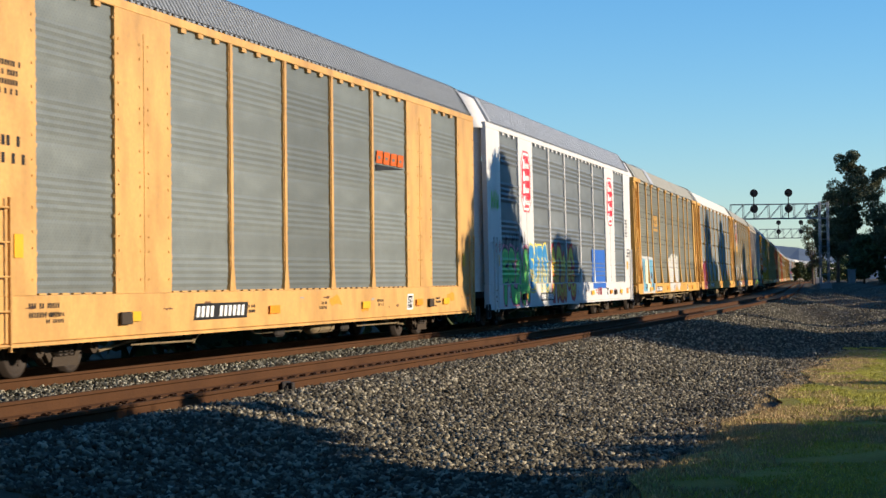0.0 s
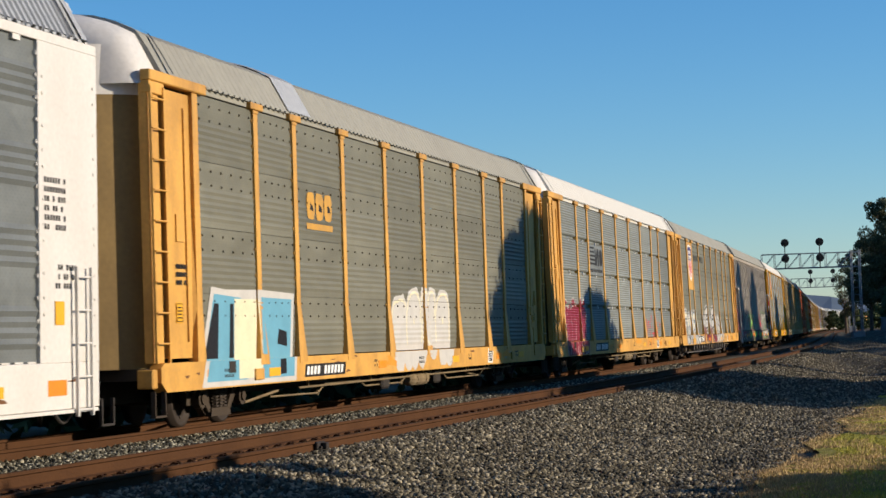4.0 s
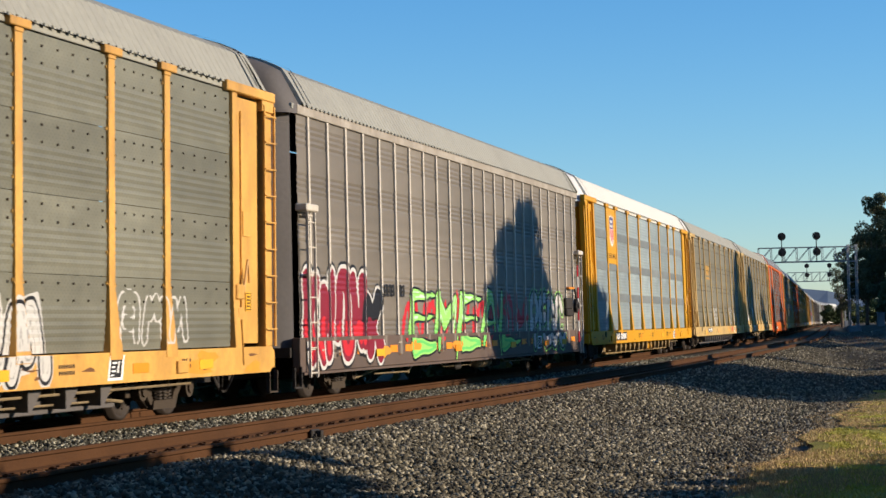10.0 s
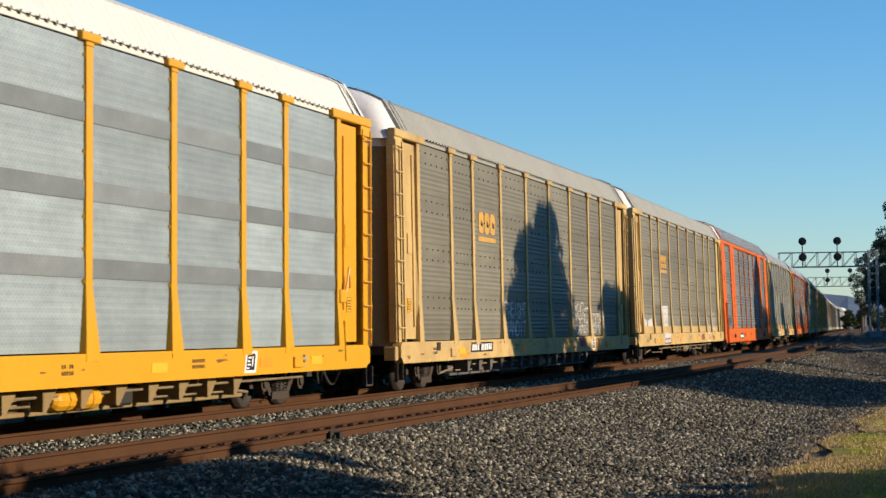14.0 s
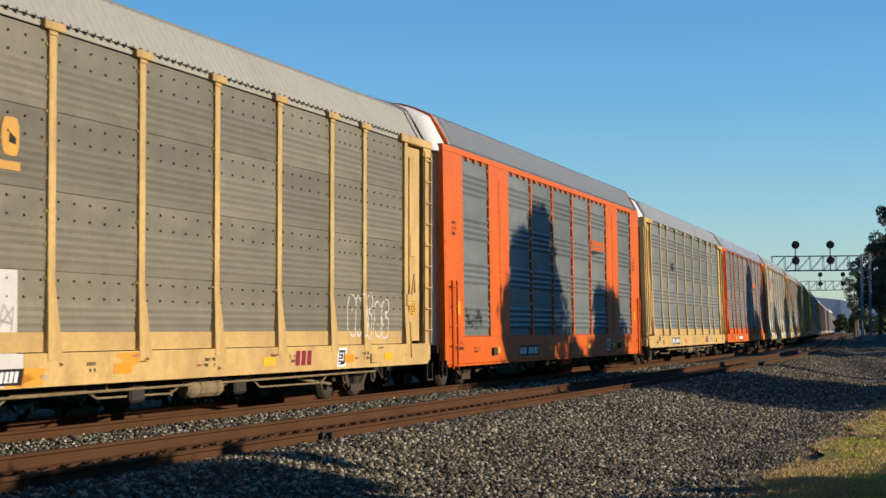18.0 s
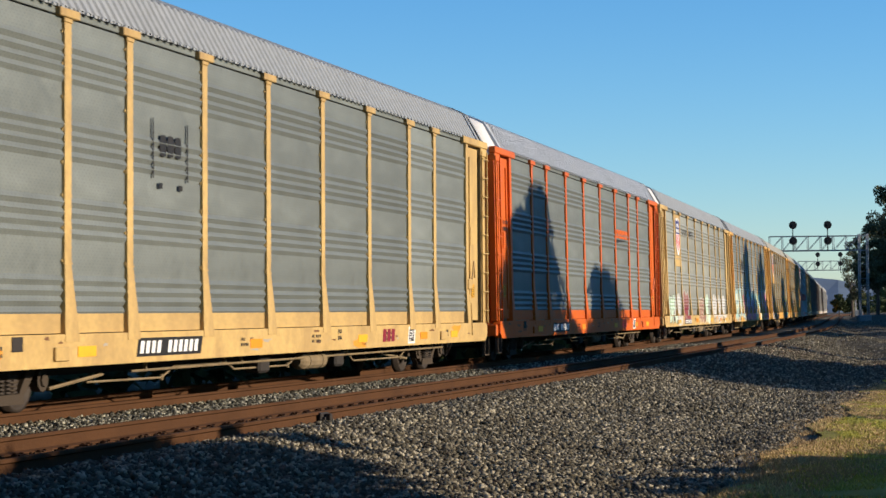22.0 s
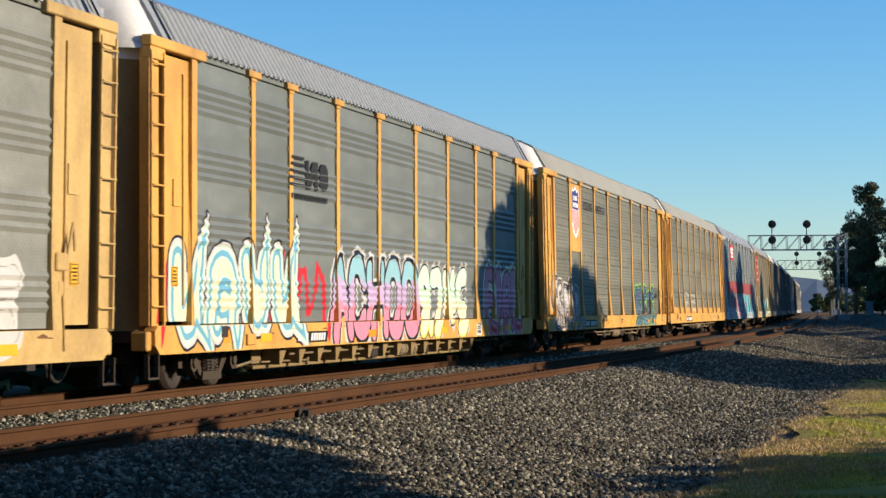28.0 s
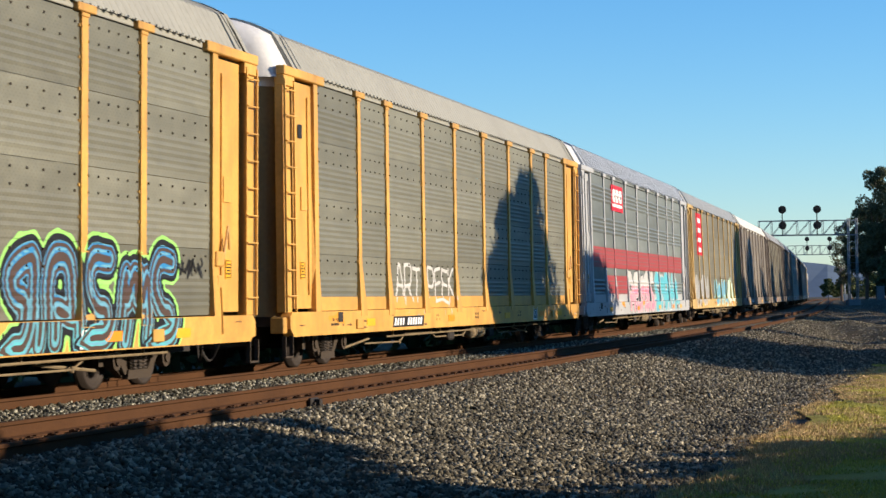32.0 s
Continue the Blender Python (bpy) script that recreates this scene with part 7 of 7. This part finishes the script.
def tree(name, x, y, z, height, width, kind, seed, label, leaves=90, size=0.22):
    rnd = random.Random(seed)
    t = tagged(new(name), label, "tree")
    t.location = (x, y, z)
    bm = bmesh.new()
    clumps = []
    if kind == "cone":
        bm_tube(bm, (0, 0, -0.5), (0, 0, height * 0.93), 0.04 * height ** 0.8, 8, 0.03)
        n = int(height * 9)
        for k in range(n):
            u = (k + 0.5) / n
            zz = height * (0.06 + 0.89 * u)
            r = width / 2 * (0.2 + 0.8 * (1 - u) ** 0.55) * (0.75 + 0.45 * rnd.random())
            a = rnd.random() * 6.28
            clumps.append((r * 0.6 * math.cos(a), r * 0.6 * math.sin(a), zz, max(0.22, r * 0.66), max(0.35, height * 0.05)))
            if k % 3 == 0:
                bm_tube(bm, (0, 0, zz), (r * math.cos(a), r * math.sin(a), zz + 0.2), 0.04, 5, 0.01)
    else:
        lean = Vector((rnd.uniform(-0.1, 0.1), rnd.uniform(-0.1, 0.1), 1))
        fork = height * 0.28
        bm_tube(bm, (0, 0, -0.5), lean * fork, 0.035 * height ** 0.85, 9, 0.022 * height ** 0.85)
        n = 12
        for k in range(n):
            a = 2 * math.pi * k / n + rnd.random()
            up = height * ((0.12 if kind != "broad" else 0.35) + 0.80 * rnd.random() * (1 if kind != "broad" else 0.7))
            reach = width / 2 * (0.35 + 0.6 * rnd.random()) * (1.05 - 0.35 * (up / height))
            tip = Vector((reach * math.cos(a), reach * math.sin(a), up))
            start = lean * fork * (0.75 + 0.25 * rnd.random())
            bm_tube(bm, start, tip, 0.014 * height ** 0.85, 6, 0.02)
            for j in range(7):
                p = start.lerp(tip, 0.35 + 0.7 * rnd.random())
                q = p + Vector((rnd.uniform(-1, 1), rnd.uniform(-1, 1), rnd.uniform(-0.3, 0.7))) * width * 0.13
                bm_tube(bm, p, q, 0.03, 5, 0.01)
                r = width * rnd.uniform(0.09, 0.17)
                clumps.append((q.x, q.y, min(q.z, height - r * 0.6), r, r * rnd.uniform(0.6, 0.9)))
        for k in range(7):
            r = width * rnd.uniform(0.08, 0.13)
            clumps.append((rnd.uniform(-1, 1) * width * 0.16, rnd.uniform(-1, 1) * width * 0.16, height - r * 0.7 - rnd.random() * height * 0.12, r, r * 0.8))
    part("trunk", bm, BARK, t, "grey-brown trunk and limbs")
    leaf_cloud("crown", clumps, leaves, size, CYPRESS if kind == "cone" else SHRUB if kind == "shrub" else EUCALYPT, t, seed)
    return t


FAR_TREE = "dark eucalyptus tree with ragged clumps of leaves"
for k, (x, y, h, w) in enumerate(((62.6, 286, 18.6, 7.5), (66.5, 282, 17.0, 9.5), (73, 290, 18.5, 11), (80, 280, 16, 10), (64, 300, 14, 9), (70, 276, 12, 9))):
    tree("eucalyptus_tree", x, y, 0.3, h, w, "tall", 20 + k, FAR_TREE, 330, 0.17)
tree("eucalyptus_tree", 68.4, 340, 0.6, 11.2, 4.2, "tall", 41, "small leaning eucalyptus tree behind the signal bridge", 70, 0.13)
for k, (x, y, h, w) in enumerate(((88.0, 452, 4.4, 3.4), (90.9, 455, 3.6, 3.2), (96, 470, 5, 8), (104, 480, 6, 9), (61, 270, 6.5, 6), (66, 268, 7.0, 8), (74, 266, 7.5, 9))):
    tree("shrub", x, y, 0.3, h, w, "shrub", 50 + k, "rounded dark green shrub in the distance", 60, 0.3)

# unseen trees on the sunny side, placed to cast their shade on the line
SHADE = (
    (24.0, 54.2, 10.8, 13.5, "cone"), (26.0, 64.8, 8.8, 11.5, "cone"), (22.0, 59.6, 6.3, 9.0, "cone"), (30.0, 81.5, 6.0, 5.0, "cone"),
    (60.0, 126.0, 15.5, 10.0, "tall"), (75.0, 168.0, 17.0, 17.0, "tall"), (70.0, 200.0, 14.5, 17.0, "tall"), (78.0, 228.0, 13.5, 17.0, "tall"),
    # tallest broad ones are added to block sky light over the near ground
    (22.0, 13.0, 9.0, 10.0, "broad"), (7.0, 12.0, 14.5, 14.0, "broad"), (15.5, 14.0, 14.0, 12.0, "broad"), (6.0, -1.0, 13.5, 15.0, "broad"), (24.0, 4.0, 10.0, 11.0, "broad"),
    (17.0, 36.2, 2.5, 1.4, "cone"), (40.0, 116.0, 11.5, 7.5, "cone"), (42.0, 127.0, 11.3, 7.5, "cone"),
    (66.0, 182.0, 15.5, 17.0, "tall"), (64.0, 214.0, 14.0, 17.0, "tall"), (72.0, 245.0, 14.5, 17.0, "tall"), (70.0, 262.0, 13.5, 17.0, "tall"),
    (72.0, 190.0, 18.5, 19.0, "tall"), (74.0, 206.0, 18.5, 19.0, "tall"), (76.0, 221.0, 18.0, 19.0, "tall"), (80.0, 237.0, 18.0, 19.0, "tall"), (82.0, 252.0, 18.0, 19.0, "tall"), (84.0, 268.0, 19.0, 19.0, "tall"), (88.0, 285.0, 19.0, 19.0, "tall"),
    (58.0, 138.0, 13.5, 12.0, "sparse"), (62.0, 152.0, 14.0, 12.0, "sparse"), (54.0, 121.0, 12.5, 9.0, "sparse"), (92.0, 302.0, 19.0, 19.0, "tall"),
)
for k, (x, y, h, w, kd) in enumerate(SHADE):
    y -= 0.14 * (x - (y - 45) * 0.24)
    tree("shade_tree", x, y, -0.55, h, w, kd, 80 + k, "leafy tree out of view, placed for its shade", 260 if y < 30 else 70 if kd == "sparse" else 150 if y < 100 else 130, 0.28 if y < 100 else 0.45)

# unseen trees behind the camera, added to cut the sky light
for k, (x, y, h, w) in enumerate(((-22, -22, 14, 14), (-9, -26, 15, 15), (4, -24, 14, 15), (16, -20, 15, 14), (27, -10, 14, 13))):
    tree("shade_tree", x, y, -0.55, h, w, "broad", 130 + k, "broad leafy tree added to block sky light", 130, 0.45)


def build_thicket():
    """An unseen thicket on the sunny side, shaped to cast the near shadow: low shrubs, and a leaning crown with open
    air between.
    """
    thicket = tagged(new("thicket"), "unseen leafy thicket shaped to shade the near ballast", "shrubs", kind="stuff")
    rnd = random.Random(31)
    clumps = []
    bm = bmesh.new()
    y = 2.0
    while y < 27.0:
        low = np.interp(y, (16.6, 17.5, 20.2, 22.8, 25.2, 27), (6.0, 2.95, 2.65, 2.45, 1.85, 1.5))
        high = np.interp(y, (16.6, 17.6, 18.6, 20.2, 23.9), (3.0, 3.15, 3.35, 3.6, 3.95))
        for k in range(16):
            z = -0.3 + 0.38 * k + 0.25 * rnd.random()
            r = rnd.uniform(0.34, 0.5)
            if z + r < min(low, np.interp(y, (14, 17, 20, 23), (5.2, 5.0, 4.75, 4.5))) or (y < 24.3 and z - r > high and z + r < np.interp(y, (14, 17, 20, 23), (5.2, 5.0, 4.75, 4.5))):
                clumps.append((14.0 + rnd.uniform(-0.15, 0.15), y + rnd.uniform(-0.2, 0.2), z, r, r))
        if int(y * 2.6) % 4 == 0:
            bm_tube(bm, (14.0, y, -0.9), (14.0 + rnd.uniform(-0.2, 0.2), y - 0.8, 4.4 if y < 18 else 1.4), 0.05, 6, 0.02)
        y += 0.38
    part("stems", bm, BARK, thicket)
    leaf_cloud("leaves", clumps, 110, 0.2, SHRUB, thicket, 78)
    return thicket


build_thicket()


def build_far_hedge():
    """Scrub added along the far side of the line, to darken what is seen under the cars."""
    hedge = tagged(new("scrub"), "dark scrub added to block light from the far side", "scrub", kind="stuff")
    rnd = random.Random(12)
    clumps = []
    for k in range(900):
        s = -60 + k * 0.38
        p = on_line(s, -7.5 - 3 * rnd.random())
        clumps.append((p.x, p.y, -0.3 + 4.4 * rnd.random(), 1.3, 1.1 + 0.4 * rnd.random()))
    leaf_cloud("leaves", clumps, 60, 0.4, SHRUB, hedge, 77)
    return hedge


build_far_hedge()


def motions():
    """Key every car along the line, and turn its wheels while it is near."""
    times = [k * 1.0 for k in range(33)]
    for car, s16 in CARS:
        walk(car, [(t, car_pose(s16 - run(t), 7.2 if car is loco else 9.9)) for t in times])
    for wheel, dx, i in WHEELS:
        s16 = CARS[i][1]
        rows = []
        for k in range(0, 961):
            t = k / 30.0
            s = s16 - run(t)
            if -22 < s < 24:
                rows.append((t, pose(dx, 0, 0.425, 0, -math.degrees(run(t) / 0.425), 0)))
        if len(rows) > 2:
            first, last = rows[0][1], rows[-1][1]
            if rows[0][0] > 0.01:
                rows.insert(0, (0.0, first))
            if rows[-1][0] < 31.99:
                rows.append((32.0, last))
            walk(wheel, rows)


motions()
